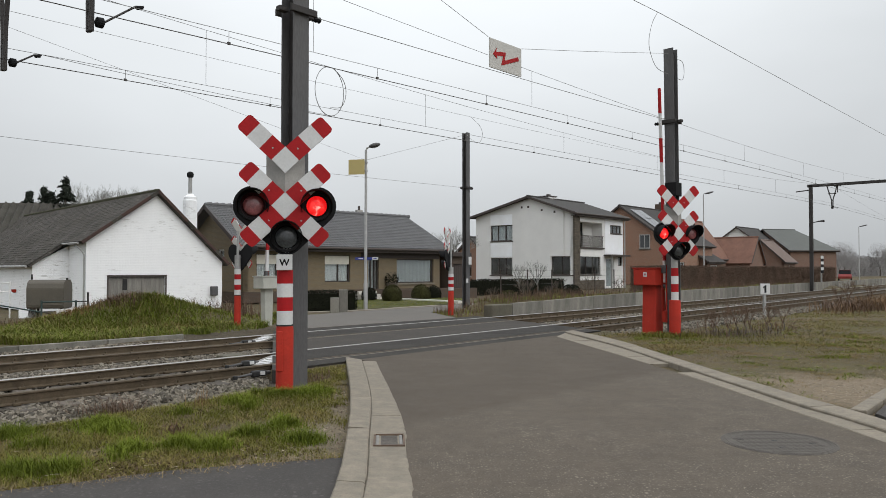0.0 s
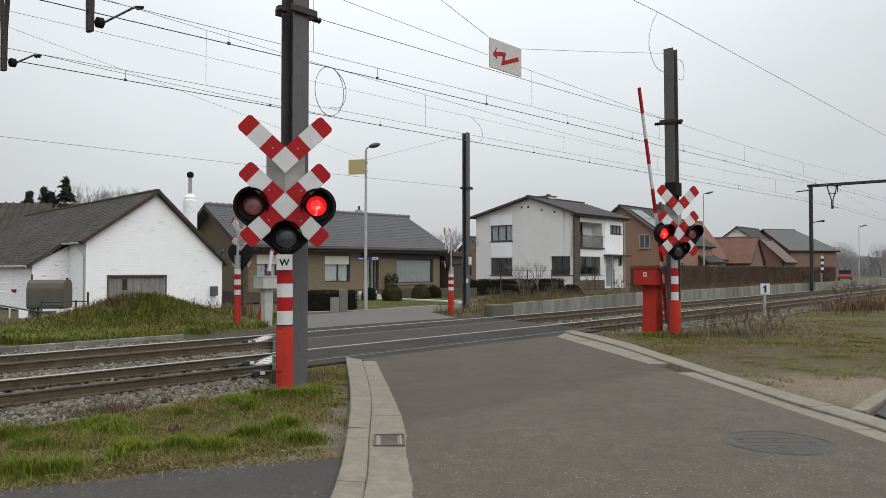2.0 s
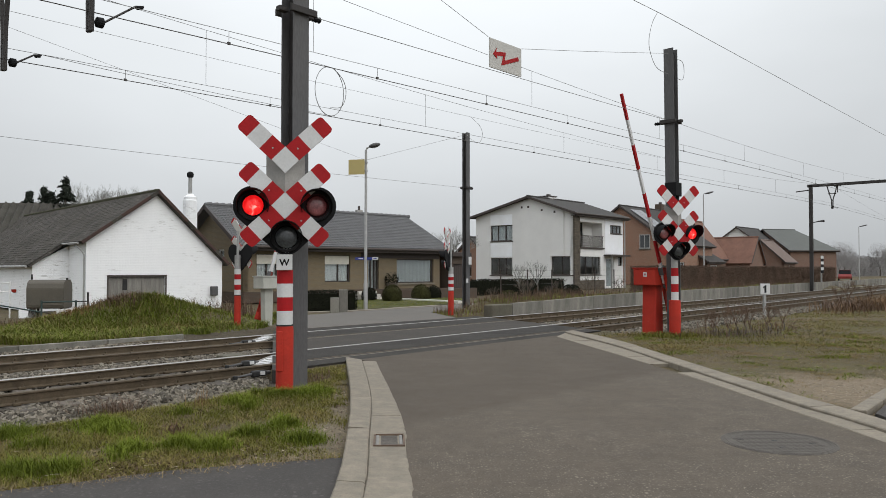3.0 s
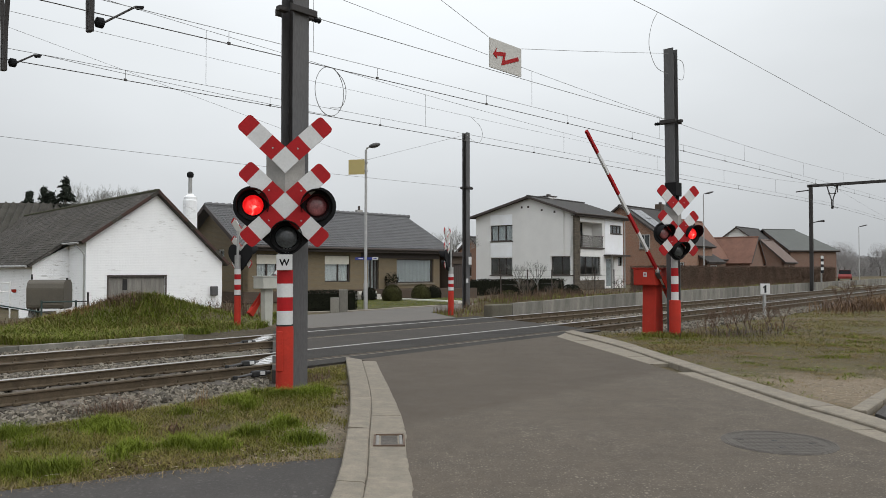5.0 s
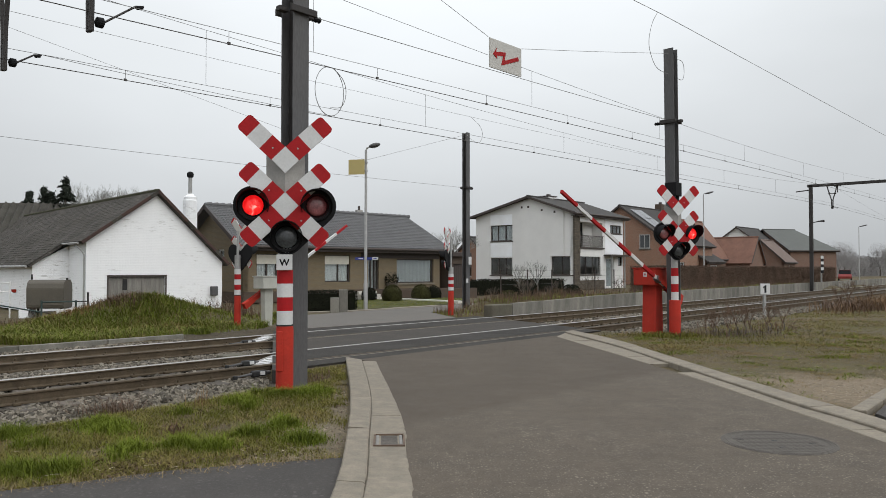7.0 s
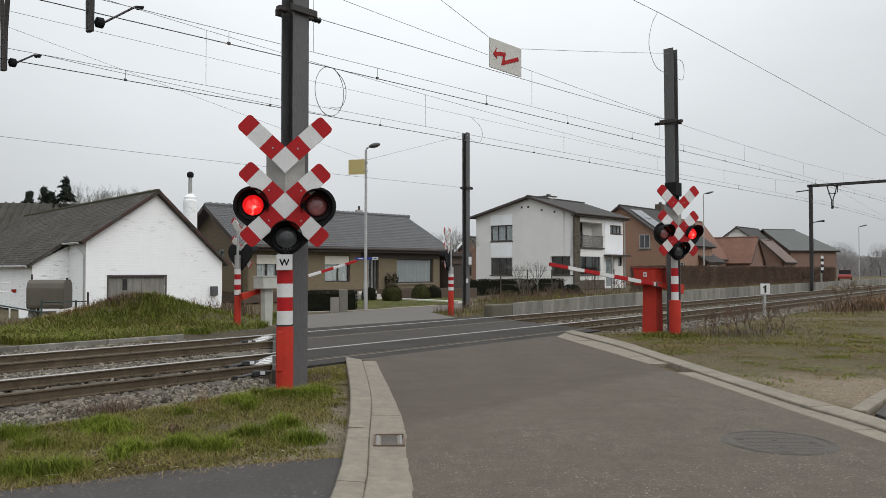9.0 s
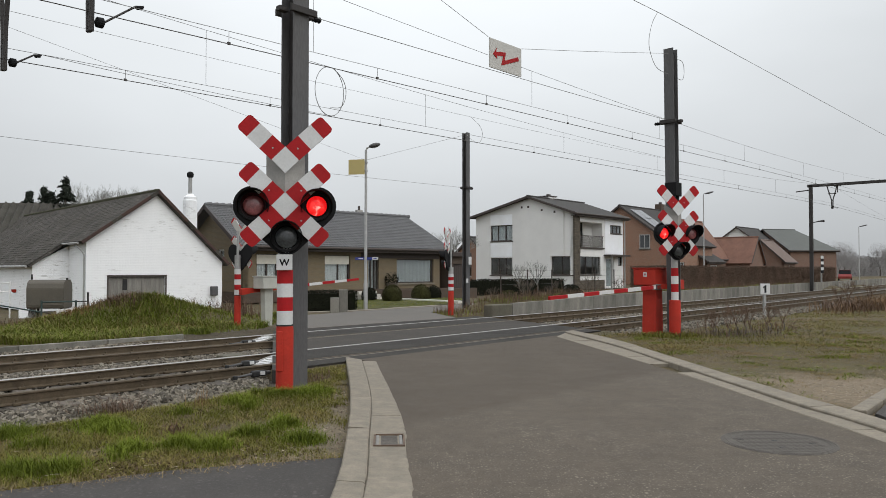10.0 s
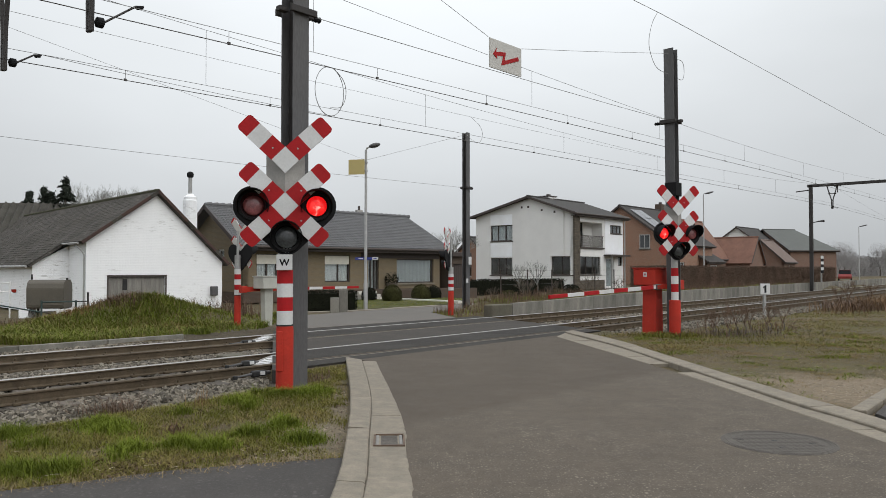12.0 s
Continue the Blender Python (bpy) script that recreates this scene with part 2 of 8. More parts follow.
def lit_lens_mat():
    """A lit red lens: deep red with bright swirls of the lamp behind it."""
    m = mat("lit_lens", (0.6, 0.02, 0.015), 0.25, 0.2, 14, 40, 0.2)
    nd, ln = m.node_tree.nodes, m.node_tree.links
    b = nd["Principled BSDF"]
    tc, nz, cr = nd.new("ShaderNodeTexCoord"), nd.new("ShaderNodeTexNoise"), nd.new("ShaderNodeValToRGB")
    nz.inputs["Scale"].default_value, nz.inputs["Detail"].default_value, nz.inputs["Distortion"].default_value = 7.0, 1.0, 1.0
    cr.color_ramp.elements[0].position, cr.color_ramp.elements[0].color = 0.40, (0.62, 0.006, 0.008, 1)
    cr.color_ramp.elements[1].position, cr.color_ramp.elements[1].color = 0.70, (1.0, 0.42, 0.36, 1)
    e = cr.color_ramp.elements.new(0.56)
    e.color = (0.92, 0.028, 0.026, 1)
    ln.new(tc.outputs["Object"], nz.inputs["Vector"])
    ds, fall, ad = nd.new("ShaderNodeVectorMath"), nd.new("ShaderNodeMapRange"), nd.new("ShaderNodeMath")
    ds.operation = "LENGTH"
    ln.new(tc.outputs["Object"], ds.inputs[0])
    fall.inputs["From Min"].default_value, fall.inputs["From Max"].default_value = 0.03, 0.14
    fall.inputs["To Min"].default_value, fall.inputs["To Max"].default_value = 0.10, -0.16
    ln.new(ds.outputs["Value"], fall.inputs[0])
    ln.new(nz.outputs[0], ad.inputs[0])
    ln.new(fall.outputs[0], ad.inputs[1])
    ln.new(ad.outputs[0], cr.inputs[0])
    ln.new(cr.outputs[0], b.inputs["Emission Color"])
    b.inputs["Emission Strength"].default_value = 1.1
    return m


ASPHALT = road_mat()
DARK_ASPHALT = mat("crossing_asphalt", (0.030, 0.027, 0.024), 0.9, 0.28, 2.5, 90, 0.4, tint=(0.052, 0.047, 0.042), tint_amt=0.8, tint_scale=0.8, spots=0.3, spot_col=(0.11, 0.11, 0.11), bump_d=0.005, spec=0.2)
MID_ASPHALT = mat("worn_crossing_asphalt", (0.060, 0.053, 0.046), 0.9, 0.25, 2.5, 90, 0.4, tint=(0.048, 0.043, 0.038), tint_amt=0.7, tint_scale=0.8, bump_d=0.005, spec=0.2)
PATH_ASPHALT = mat("path_asphalt", (0.060, 0.055, 0.051), 0.9, 0.25, 2.0, 130, 0.5, spots=0.4, spot_col=(0.14, 0.14, 0.14), bump_d=0.006, spec=0.25, flecks=(24, 0.5, (0.14, 0.13, 0.12)))
FAR_ROAD = mat("pale_asphalt", (0.112, 0.101, 0.088), 0.85, 0.2, 1.0, 60, 0.3, tint=(0.125, 0.115, 0.101), tint_scale=0.4)
CONCRETE = mat("kerb_concrete", (0.228, 0.197, 0.152), 0.88, 0.22, 9, 90, 0.9, tint=(0.172, 0.150, 0.118), tint_amt=0.6, tint_scale=2.6, spots=0.5, spot_col=(0.17, 0.155, 0.13), objvar=0.04, flecks=(20, 0.5, (0.14, 0.125, 0.10)), bump_d=0.005)
WALL_CONC = mat("platform_concrete", (0.220, 0.206, 0.180), 0.85, 0.3, 2, 40, 0.4, tint=(0.13, 0.125, 0.105), tint_amt=0.9, tint_scale=0.8, objvar=0.25, stretch=(1, 1, 0.5))
EARTH = verge_mat("verge_soil", (0.084, 0.058, 0.029), 0.95, 0.35, 2.5, 45, 0.8, tint=(0.078, 0.066, 0.016), tint_amt=0.9, tint_scale=0.55, spots=0.3, spot_col=(0.14, 0.115, 0.07), bump_d=0.03)
DAMP_CONC = mat("damp_concrete", (0.118, 0.105, 0.078), 0.9, 0.3, 3, 40, 0.5, tint=(0.07, 0.07, 0.05))
BALLAST = mat("ballast_bed", (0.080, 0.068, 0.054), 0.95, 0.45, 12, 40, 1.0, tint=(0.10, 0.085, 0.065), tint_scale=0.8, bump_d=0.04)
STONE = mat("ballast_stone", (0.172, 0.153, 0.124), 0.9, 0.3, 14, 60, 0.5, island=0.6, spec=0.2)
RUST = mat("rail_rust", (0.092, 0.071, 0.048), 0.92, 0.3, 5, 50, 0.3, tint=(0.112, 0.086, 0.060), spec=0.15)
SHINE = mat("rail_head", (0.37, 0.355, 0.335), 0.5, 0.12, 3, 60, 0.05, metal=1.0)
DULL = mat("dull_rail_head", (0.105, 0.086, 0.066), 0.85, 0.2, 3, 60, 0.1, spec=0.2)
SLEEPER = mat("sleeper_wood", (0.10, 0.085, 0.07), 0.9, 0.3, 6, 50, 0.5, objvar=0.2)
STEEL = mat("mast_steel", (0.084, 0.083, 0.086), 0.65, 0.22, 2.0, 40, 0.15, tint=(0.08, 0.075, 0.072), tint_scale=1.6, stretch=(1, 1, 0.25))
# Dark steel; on the mast webs its darkness paints in the shade of the recess.
STEEL_D = mat("dark_steel_web_shade", (0.026, 0.023, 0.022), 0.7, 0.25, 2.0, 40, 0.15, tint=(0.036, 0.03, 0.027), tint_scale=1.6, stretch=(1, 1, 0.25))
GALV = mat("galvanised_steel", (0.36, 0.36, 0.35), 0.55, 0.15, 5, 60, 0.1, metal=0.35, tint=(0.27, 0.27, 0.265))
WIRE = mat("wire_grey", (0.20, 0.20, 0.20), 0.6, 0.1, 3, 30, 0)
WIRE_D = mat("contact_wire", (0.06, 0.055, 0.05), 0.5, 0.1, 3, 30, 0)
RED = mat("signal_red", (0.35, 0.011, 0.014), 0.65, 0.12, 4, 40, 0.08, tint=(0.29, 0.012, 0.014), spec=0.2)
POST_RED = mat("post_red", (0.42, 0.032, 0.018), 0.65, 0.16, 3, 40, 0.1, tint=(0.31, 0.030, 0.022), spec=0.2)
WHITE = mat("signal_white", (0.57, 0.57, 0.57), 0.6, 0.08, 4, 40, 0.06, tint=(0.52, 0.52, 0.515), tint_amt=0.5)
BLACK = mat("signal_black", (0.013, 0.013, 0.014), 0.85, 0.25, 5, 60, 0.08, spec=0.15)
BLACK_R = mat("black_rubber", (0.02, 0.02, 0.02), 0.8, 0.2, 5, 60, 0.1)
GREYPLATE = mat("grey_plate", (0.33, 0.32, 0.30), 0.6, 0.15, 3, 40, 0.1, tint=(0.22, 0.215, 0.205), tint_scale=2.5)
LENS_OFF = mat("unlit_lens", (0.26, 0.085, 0.09), 0.12, 0.3, 14, 40, 0.4, coat=0.4)
LENS_DARK = mat("white_lamp_lens", (0.05, 0.055, 0.06), 0.12, 0.3, 14, 40, 0.4, coat=0.5)
LENS_ON = lit_lens_mat()
PAINT_WHITE = brick_mat("whitewashed_brick", (0.84, 0.85, 0.86), (0.825, 0.835, 0.845), (0.81, 0.82, 0.83), depth=0.004, worn=(0.40, 0.39, 0.37))
RENDER_W = mat("white_render", (0.82, 0.84, 0.87), 0.85, 0.05, 1.0, 30, 0.1, tint=(0.79, 0.79, 0.785), tint_scale=0.6)
RENDER_G = mat("pale_grey_render", (0.70, 0.695, 0.68), 0.85, 0.06, 1.0, 30, 0.1, tint=(0.66, 0.655, 0.64), tint_scale=0.5)
TAN_BRICK = brick_mat("tan_brick", (0.235, 0.19, 0.125), (0.20, 0.16, 0.105), (0.20, 0.175, 0.13))
PLINTH = brick_mat("brown_plinth_brick", (0.12, 0.085, 0.062), (0.10, 0.07, 0.052), (0.12, 0.1, 0.08))
RED_BRICK = brick_mat("red_brick", (0.315, 0.168, 0.108), (0.20, 0.105, 0.070), (0.33, 0.275, 0.225))
PINK_BRICK = brick_mat("pale_red_brick", (0.225, 0.132, 0.098), (0.18, 0.105, 0.078), (0.24, 0.20, 0.165))
STONE_W = brick_mat("rubble_stone", (0.165, 0.140, 0.108), (0.10, 0.085, 0.066), (0.075, 0.066, 0.055), 0.3, 0.14)
ROOF_GREY = mat("grey_roof_tiles", (0.130, 0.130, 0.133), 0.75, 0.10, 1.5, 20, 0.2, tint=(0.112, 0.112, 0.112), tint_scale=0.8, island=0.06, spec=0.3)
ROOF_DARK = mat("dark_roof_slate", (0.05, 0.047, 0.045), 0.85, 0.2, 1.5, 20, 0.4, tint=(0.068, 0.064, 0.06), spec=0.25)
ROOF_BARN = mat("weathered_fibre_cement", (0.072, 0.066, 0.059), 0.9, 0.45, 1.6, 14, 0.8, tint=(0.045, 0.040, 0.032), tint_amt=0.9, tint_scale=0.9, spots=0.8, spot_col=(0.21, 0.20, 0.175), island=0.08, spec=0.2, bump_d=0.02)
CORRUGATED = mat("old_corrugated_sheet", (0.085, 0.080, 0.070), 0.85, 0.25, 1.5, 20, 0.3, tint=(0.060, 0.056, 0.047), spec=0.2)
MOSSY = mat("mossy_ridge", (0.052, 0.052, 0.030), 0.95, 0.35, 6, 40, 0.6, tint=(0.070, 0.066, 0.05), tint_scale=3, spec=0.15)
ROOF_ORANGE = mat("orange_roof_tiles", (0.185, 0.092, 0.064), 0.85, 0.25, 1.2, 14, 0.4, tint=(0.17, 0.09, 0.065), tint_scale=0.6)
ROOF_BROWN = mat("brown_roof_tiles", (0.145, 0.105, 0.088), 0.85, 0.2, 1.2, 14, 0.4, tint=(0.15, 0.11, 0.095))
ROOF_LONG = mat("grey_green_roof", (0.10, 0.105, 0.098), 0.85, 0.15, 0.8, 8, 0.3)
FASCIA = mat("dark_fascia", (0.055, 0.043, 0.038), 0.7, 0.2, 3, 40, 0.1)
RUSTFASC = mat("rust_red_verge", (0.065, 0.036, 0.03), 0.85, 0.3, 3, 40, 0.2)
DARKFRAME = mat("dark_window_frame", (0.045, 0.035, 0.03), 0.5, 0.15, 3, 40, 0.05)
WHITEFRAME = mat("white_window_frame", (0.7, 0.7, 0.69), 0.5, 0.08, 3, 40, 0.05)
CURTAIN = mat("net_curtain", (0.62, 0.63, 0.64), 0.9, 0.12, 2, 30, 0.3, stretch=(14, 14, 0.4), bump_d=0.03)
CURTAIN_G = mat("grey_net_curtain", (0.40, 0.415, 0.43), 0.9, 0.15, 2, 30, 0.3, stretch=(14, 14, 0.4), bump_d=0.03)
SHUTTER = mat("cream_shutter", (0.66, 0.63, 0.55), 0.6, 0.08, 3, 40, 0.1)
GLASS = glass_mat("window_glass")
# Grey for a sheet behind glass that imitates sky reflected in the panes.
PANE_SHEEN = mat("dim_pane_sky_sheen", (0.16, 0.17, 0.18), 0.9, 0.3, 2, 30, 0.3, stretch=(6, 6, 0.6), bump_d=0.03)
OLDWOOD = mat("grey_barn_boards", (0.22, 0.21, 0.19), 0.85, 0.3, 3, 40, 0.3, tint=(0.15, 0.14, 0.125), stretch=(3, 3, 0.3))
TANK = mat("tank_green_grey", (0.098, 0.086, 0.066), 0.6, 0.3, 2, 30, 0.1, tint=(0.066, 0.056, 0.042), tint_scale=2.0)
HEDGE_D = mat("dark_hedge_leaf", (0.012, 0.013, 0.008), 0.9, 0.3, 3, 40, 0, island=0.4, spec=0.1)
BOX_LEAF = mat("boxwood_leaf", (0.040, 0.040, 0.015), 0.9, 0.3, 3, 40, 0, island=0.4, spec=0.1)
BEECH = mat("brown_beech_leaf", (0.118, 0.078, 0.058), 0.9, 0.35, 0.8, 40, 0, tint=(0.085, 0.068, 0.05), tint_scale=0.7, island=0.35, spec=0.1)
CONIFER = mat("conifer_needle", (0.028, 0.034, 0.026), 0.9, 0.3, 3, 40, 0, island=0.4, spec=0.1)
TWIG = mat("bare_twig", (0.21, 0.21, 0.195), 0.9, 0.2, 3, 40, 0)
TWIG_D = mat("dark_dead_stalk", (0.115, 0.070, 0.044), 0.9, 0.2, 3, 40, 0, island=0.4)
LEAF_LITTER = mat("dead_leaf", (0.105, 0.070, 0.048), 0.9, 0.3, 3, 40, 0, island=0.5, spec=0.15)
PALE_STALK = mat("bleached_stalk", (0.36, 0.31, 0.24), 0.9, 0.2, 5, 40, 0, island=0.25)
TWIG_G = mat("grey_brown_twig", (0.105, 0.085, 0.066), 0.9, 0.2, 3, 40, 0, island=0.3)
BARK = mat("bark", (0.11, 0.095, 0.08), 0.95, 0.3, 6, 40, 0.5)
GRASS = mat("grass_blade", (0.142, 0.146, 0.026), 0.9, 0.3, 0.9, 20, 0, spec=0.1, tint=(0.165, 0.125, 0.052), tint_amt=0.85, tint_scale=0.9, island=0.45)
TUFT = mat("fresh_grass_blade", (0.118, 0.148, 0.019), 0.9, 0.3, 0.9, 20, 0, spec=0.1, island=0.35)
MOUND = mat("lush_grass_blade", (0.150, 0.180, 0.030), 0.85, 0.35, 0.7, 20, 0, tint=(0.150, 0.125, 0.042), tint_amt=0.8, tint_scale=0.7, island=0.3, spec=0.2)
TURF = mat("low_olive_turf", (0.152, 0.132, 0.034), 0.9, 0.3, 1.1, 20, 0, spec=0.1, tint=(0.185, 0.120, 0.056), tint_amt=0.9, tint_scale=0.8, island=0.4)
PEBBLE = mat("pale_pebble", (0.27, 0.23, 0.175), 0.9, 0.2, 9, 60, 0.2, island=0.4, spec=0.2)
AMBER = mat("amber_dead_grass", (0.16, 0.098, 0.048), 0.9, 0.25, 1, 20, 0, island=0.35, spec=0.2)
RUSSET = mat("russet_dead_grass", (0.185, 0.115, 0.055), 0.9, 0.25, 1, 20, 0, island=0.4, spec=0.15)
PALE_STONE = mat("pale_edging_stone", (0.62, 0.60, 0.55), 0.8, 0.12, 2, 40, 0.2, tint=(0.5, 0.48, 0.43))
STRAW = mat("dry_grass_blade", (0.21, 0.155, 0.075), 0.85, 0.25, 1, 20, 0, island=0.4)
LAWN = mat("lawn_turf", (0.056, 0.062, 0.015), 0.95, 0.25, 1.2, 40, 0.6, tint=(0.082, 0.073, 0.022), bump_d=0.02)
YELLOW = mat("yellow_sign", (0.43, 0.35, 0.14), 0.6, 0.08, 3, 40, 0.05)
SIGNGREY = mat("sign_backing_white", (0.48, 0.47, 0.44), 0.6, 0.06, 3, 40, 0.05)
BLUE = mat("sign_blue", (0.02, 0.035, 0.20), 0.5, 0.08, 3, 40, 0.05)
CABINET = mat("cabinet_grey_green", (0.43, 0.43, 0.385), 0.65, 0.12, 2, 40, 0.1, tint=(0.29, 0.29, 0.26))
IRON = mat("cast_iron", (0.06, 0.052, 0.048), 0.7, 0.3, 8, 60, 0.4)
MANHOLE = mat("manhole_concrete_iron", (0.107, 0.097, 0.086), 0.9, 0.3, 5, 60, 0.5, spec=0.2)
DRAIN_RUST = mat("rusty_frame", (0.13, 0.085, 0.058), 0.85, 0.35, 12, 60, 0.4, tint=(0.09, 0.07, 0.055))
DRAIN_RIM = mat("pale_iron_bar", (0.20, 0.19, 0.175), 0.7, 0.25, 12, 60, 0.3)
GREEN_PIPE = mat("dark_green_pipe", (0.018, 0.040, 0.036), 0.55, 0.2, 5, 40, 0.1)
CARRED = mat("car_red", (0.30, 0.035, 0.03), 0.35, 0.1, 2, 30, 0, coat=0.5)
SOLAR = mat("solar_panel", (0.13, 0.135, 0.145), 0.2, 0.06, 2, 20, 0, metal=0.2)
# Twig grey raised above the near trees' to paint in distance haze.
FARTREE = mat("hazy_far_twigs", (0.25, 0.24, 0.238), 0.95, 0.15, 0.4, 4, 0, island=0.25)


# ---- mesh helpers ----
def box(bm, x0, x1, y0, y1, z0, z1, m=None, bev=0.0):
    g = bmesh.ops.create_cube(bm, size=1.0, matrix=Matrix.Translation(((x0 + x1) / 2, (y0 + y1) / 2, (z0 + z1) / 2)) @ Matrix.Diagonal((abs(x1 - x0), abs(y1 - y0), abs(z1 - z0), 1)))
    if bev:
        edges = list({e for v in g["verts"] for e in v.link_edges})
        r = bmesh.ops.bevel(bm, geom=edges, offset=bev, segments=1, affect="EDGES")
        vs = list({v for f in r["faces"] for v in f.verts})
        vs = list({v for f in r["faces"] for v in f.verts} | {v for v in g["verts"] if v.is_valid})
    else:
        vs = g["verts"]
    if m is not None:
        bmesh.ops.transform(bm, matrix=m, verts=vs)
    return bm


def cyl(bm, r0, r1, z0, z1, m=None, seg=20, at=(0, 0), caps=True):
    g = bmesh.ops.create_cone(bm, cap_ends=caps, segments=seg, radius1=r0, radius2=r1, depth=z1 - z0, matrix=Matrix.Translation((at[0], at[1], (z0 + z1) / 2)))
    if m is not None:
        bmesh.ops.transform(bm, matrix=m, verts=g["verts"])
    return bm


def lathe(bm, prof, seg=24, m=None):
    """Turns a profile of (radius, height) about z."""
    rings = []
    for r, z in prof:
        rings.append([bm.verts.new((r * math.cos(2 * math.pi * k / seg), r * math.sin(2 * math.pi * k / seg), z)) for k in range(seg)])
    for a, b in zip(rings, rings[1:]):
        for k in range(seg):
            bm.faces.new((a[k], a[(k + 1) % seg], b[(k + 1) % seg], b[k]))
    bm.faces.new(rings[-1])
    bm.faces.new(rings[0][::-1])
    if m is not None:
        bmesh.ops.transform(bm, matrix=m, verts=[v for r in rings for v in r])
    return bm


def prism(bm, pts, a, b, axis="y", m=None):
    """A flat outline pulled from a to b along an axis; pts are (x, z) for y, (x, y) for z, (y, z) for x."""
    def put(p, t):
        return {"y": (p[0], t, p[1]), "z": (p[0], p[1], t), "x": (t, p[0], p[1])}[axis]
    lo, hi = [bm.verts.new(put(p, a)) for p in pts], [bm.verts.new(put(p, b)) for p in pts]
    fs = [bm.faces.new(lo), bm.faces.new(hi[::-1])]
    k = len(pts)
    for i in range(k):
        fs.append(bm.faces.new((lo[i], hi[i], hi[(i + 1) % k], lo[(i + 1) % k])))
    bmesh.ops.recalc_face_normals(bm, faces=fs)
    if m is not None:
        bmesh.ops.transform(bm, matrix=m, verts=lo + hi)
    return bm


def tube(bm, pts, r, seg=6):
    """A round bar or wire along points."""
    pts = [Vector(p) for p in pts]
    rings = []
    for i, p in enumerate(pts):
        d = (pts[min(i + 1, len(pts) - 1)] - pts[max(i - 1, 0)]).normalized()
        a = d.cross(Vector((0, 0, 1)) if abs(d.z) < 0.95 else Vector((1, 0, 0))).normalized()
        b = d.cross(a)
        rr = r[i] if isinstance(r, (list, tuple)) else r
        rings.append([bm.verts.new(p + a * rr * math.cos(2 * math.pi * k / seg) + b * rr * math.sin(2 * math.pi * k / seg)) for k in range(seg)])
    for a, b in zip(rings, rings[1:]):
        for k in range(seg):
            bm.faces.new((a[k], a[(k + 1) % seg], b[(k + 1) % seg], b[k]))
    bm.faces.new(rings[0][::-1])
    bm.faces.new(rings[-1])
    return bm


def mesh_of(name, bm, material, smooth=False):
    me = bpy.data.meshes.new(name)
    bmesh.ops.recalc_face_normals(bm, faces=bm.faces[:])
    if smooth:
        for f in bm.faces:
            f.smooth = len(f.verts) == 4
    bm.to_mesh(me)
    bm.free()
    if smooth:
        me.set_sharp_from_angle(angle=radians(38))
    me.materials.append(material)
    return me


def part(name, bm, material, parent=None, label="", smooth=False, m=None):
    ob = new(name, mesh_of(name, bm, material, smooth))
    if parent is not None:
        ob.parent = parent
    if m is not None:
        ob.matrix_basis = m
    if label:
        tagged(ob, label)
    return ob


def empty(name, m, label, category, group="", kind=""):
    ob = new(name)
    ob.matrix_basis = m
    return tagged(ob, label, category, group, kind)


def soup(name, verts, faces, material, parent=None):
    me = bpy.data.meshes.new(name)
    me.from_pydata([tuple(map(float, v)) for v in verts], [], faces)
    me.materials.append(material)
    ob = new(name, me)
    if parent is not None:
        ob.parent = parent
    return ob


BM = bmesh.new

# ---- the railway's own frame: s along the track, o across it, away from the viewer ----
TRK_O, TRK_U, TRK_N = Vector((-2.91, 16.16, 0)), Vector((0.6561, 0.7547, 0)), Vector((-0.7547, 0.6561, 0))
NEAR_C, FAR_C = -0.72, 2.90


def tr(s, o, z=0.0):
    return TRK_O + TRK_U * s + TRK_N * (o + 0.0003 * (s - 4) ** 2) + Vector((0, 0, z))


def to_track(x, y):
    d = Vector((x, y, 0)) - TRK_O
    s = d.dot(TRK_U)
    return s, d.dot(TRK_N) - 0.0003 * (s - 4) ** 2


def tpose(s, o, z=0.0, turn=0.0):
    p = tr(s, o, z)
    return pose(p.x, p.y, p.z, 0, 0, 49 + turn)


def smooth(a, b, x):
    t = min(1, max(0, (x - a) / (b - a)))
    return t * t * (3 - 2 * t)


# ---- ground ----
def inside(poly, x, y):
    hit, k = False, len(poly)
    for i in range(k):
        (x0, y0), (x1, y1) = poly[i], poly[(i + 1) % k]
        if (y0 > y) != (y1 > y) and x < (x1 - x0) * (y - y0) / (y1 - y0) + x0:
            hit = not hit
    return hit


def curve_points(ctrl, step):
    """Evenly spaced points on a smooth line through a few control points."""
    out, c = [], [Vector((*p, 0)) for p in ctrl]
    c = [c[0] * 2 - c[1]] + c + [c[-1] * 2 - c[-2]]
    for i in range(1, len(c) - 2):
        for k in range(20):
            t = k / 20
            p0, p1, p2, p3 = c[i - 1:i + 3]
            out.append(0.5 * (2 * p1 + (p2 - p0) * t + (2 * p0 - 5 * p1 + 4 * p2 - p3) * t * t + (3 * p1 - p0 - 3 * p2 + p3) * t ** 3))
    out.append(c[-2])
    res, acc = [out[0]], 0.0
    for a, b in zip(out, out[1:]):
        acc += (b - a).length
        if acc >= step:
            res.append(b)
            acc = 0.0
    if (res[-1] - out[-1]).length > step * 0.3:
        res.append(out[-1])
    return res


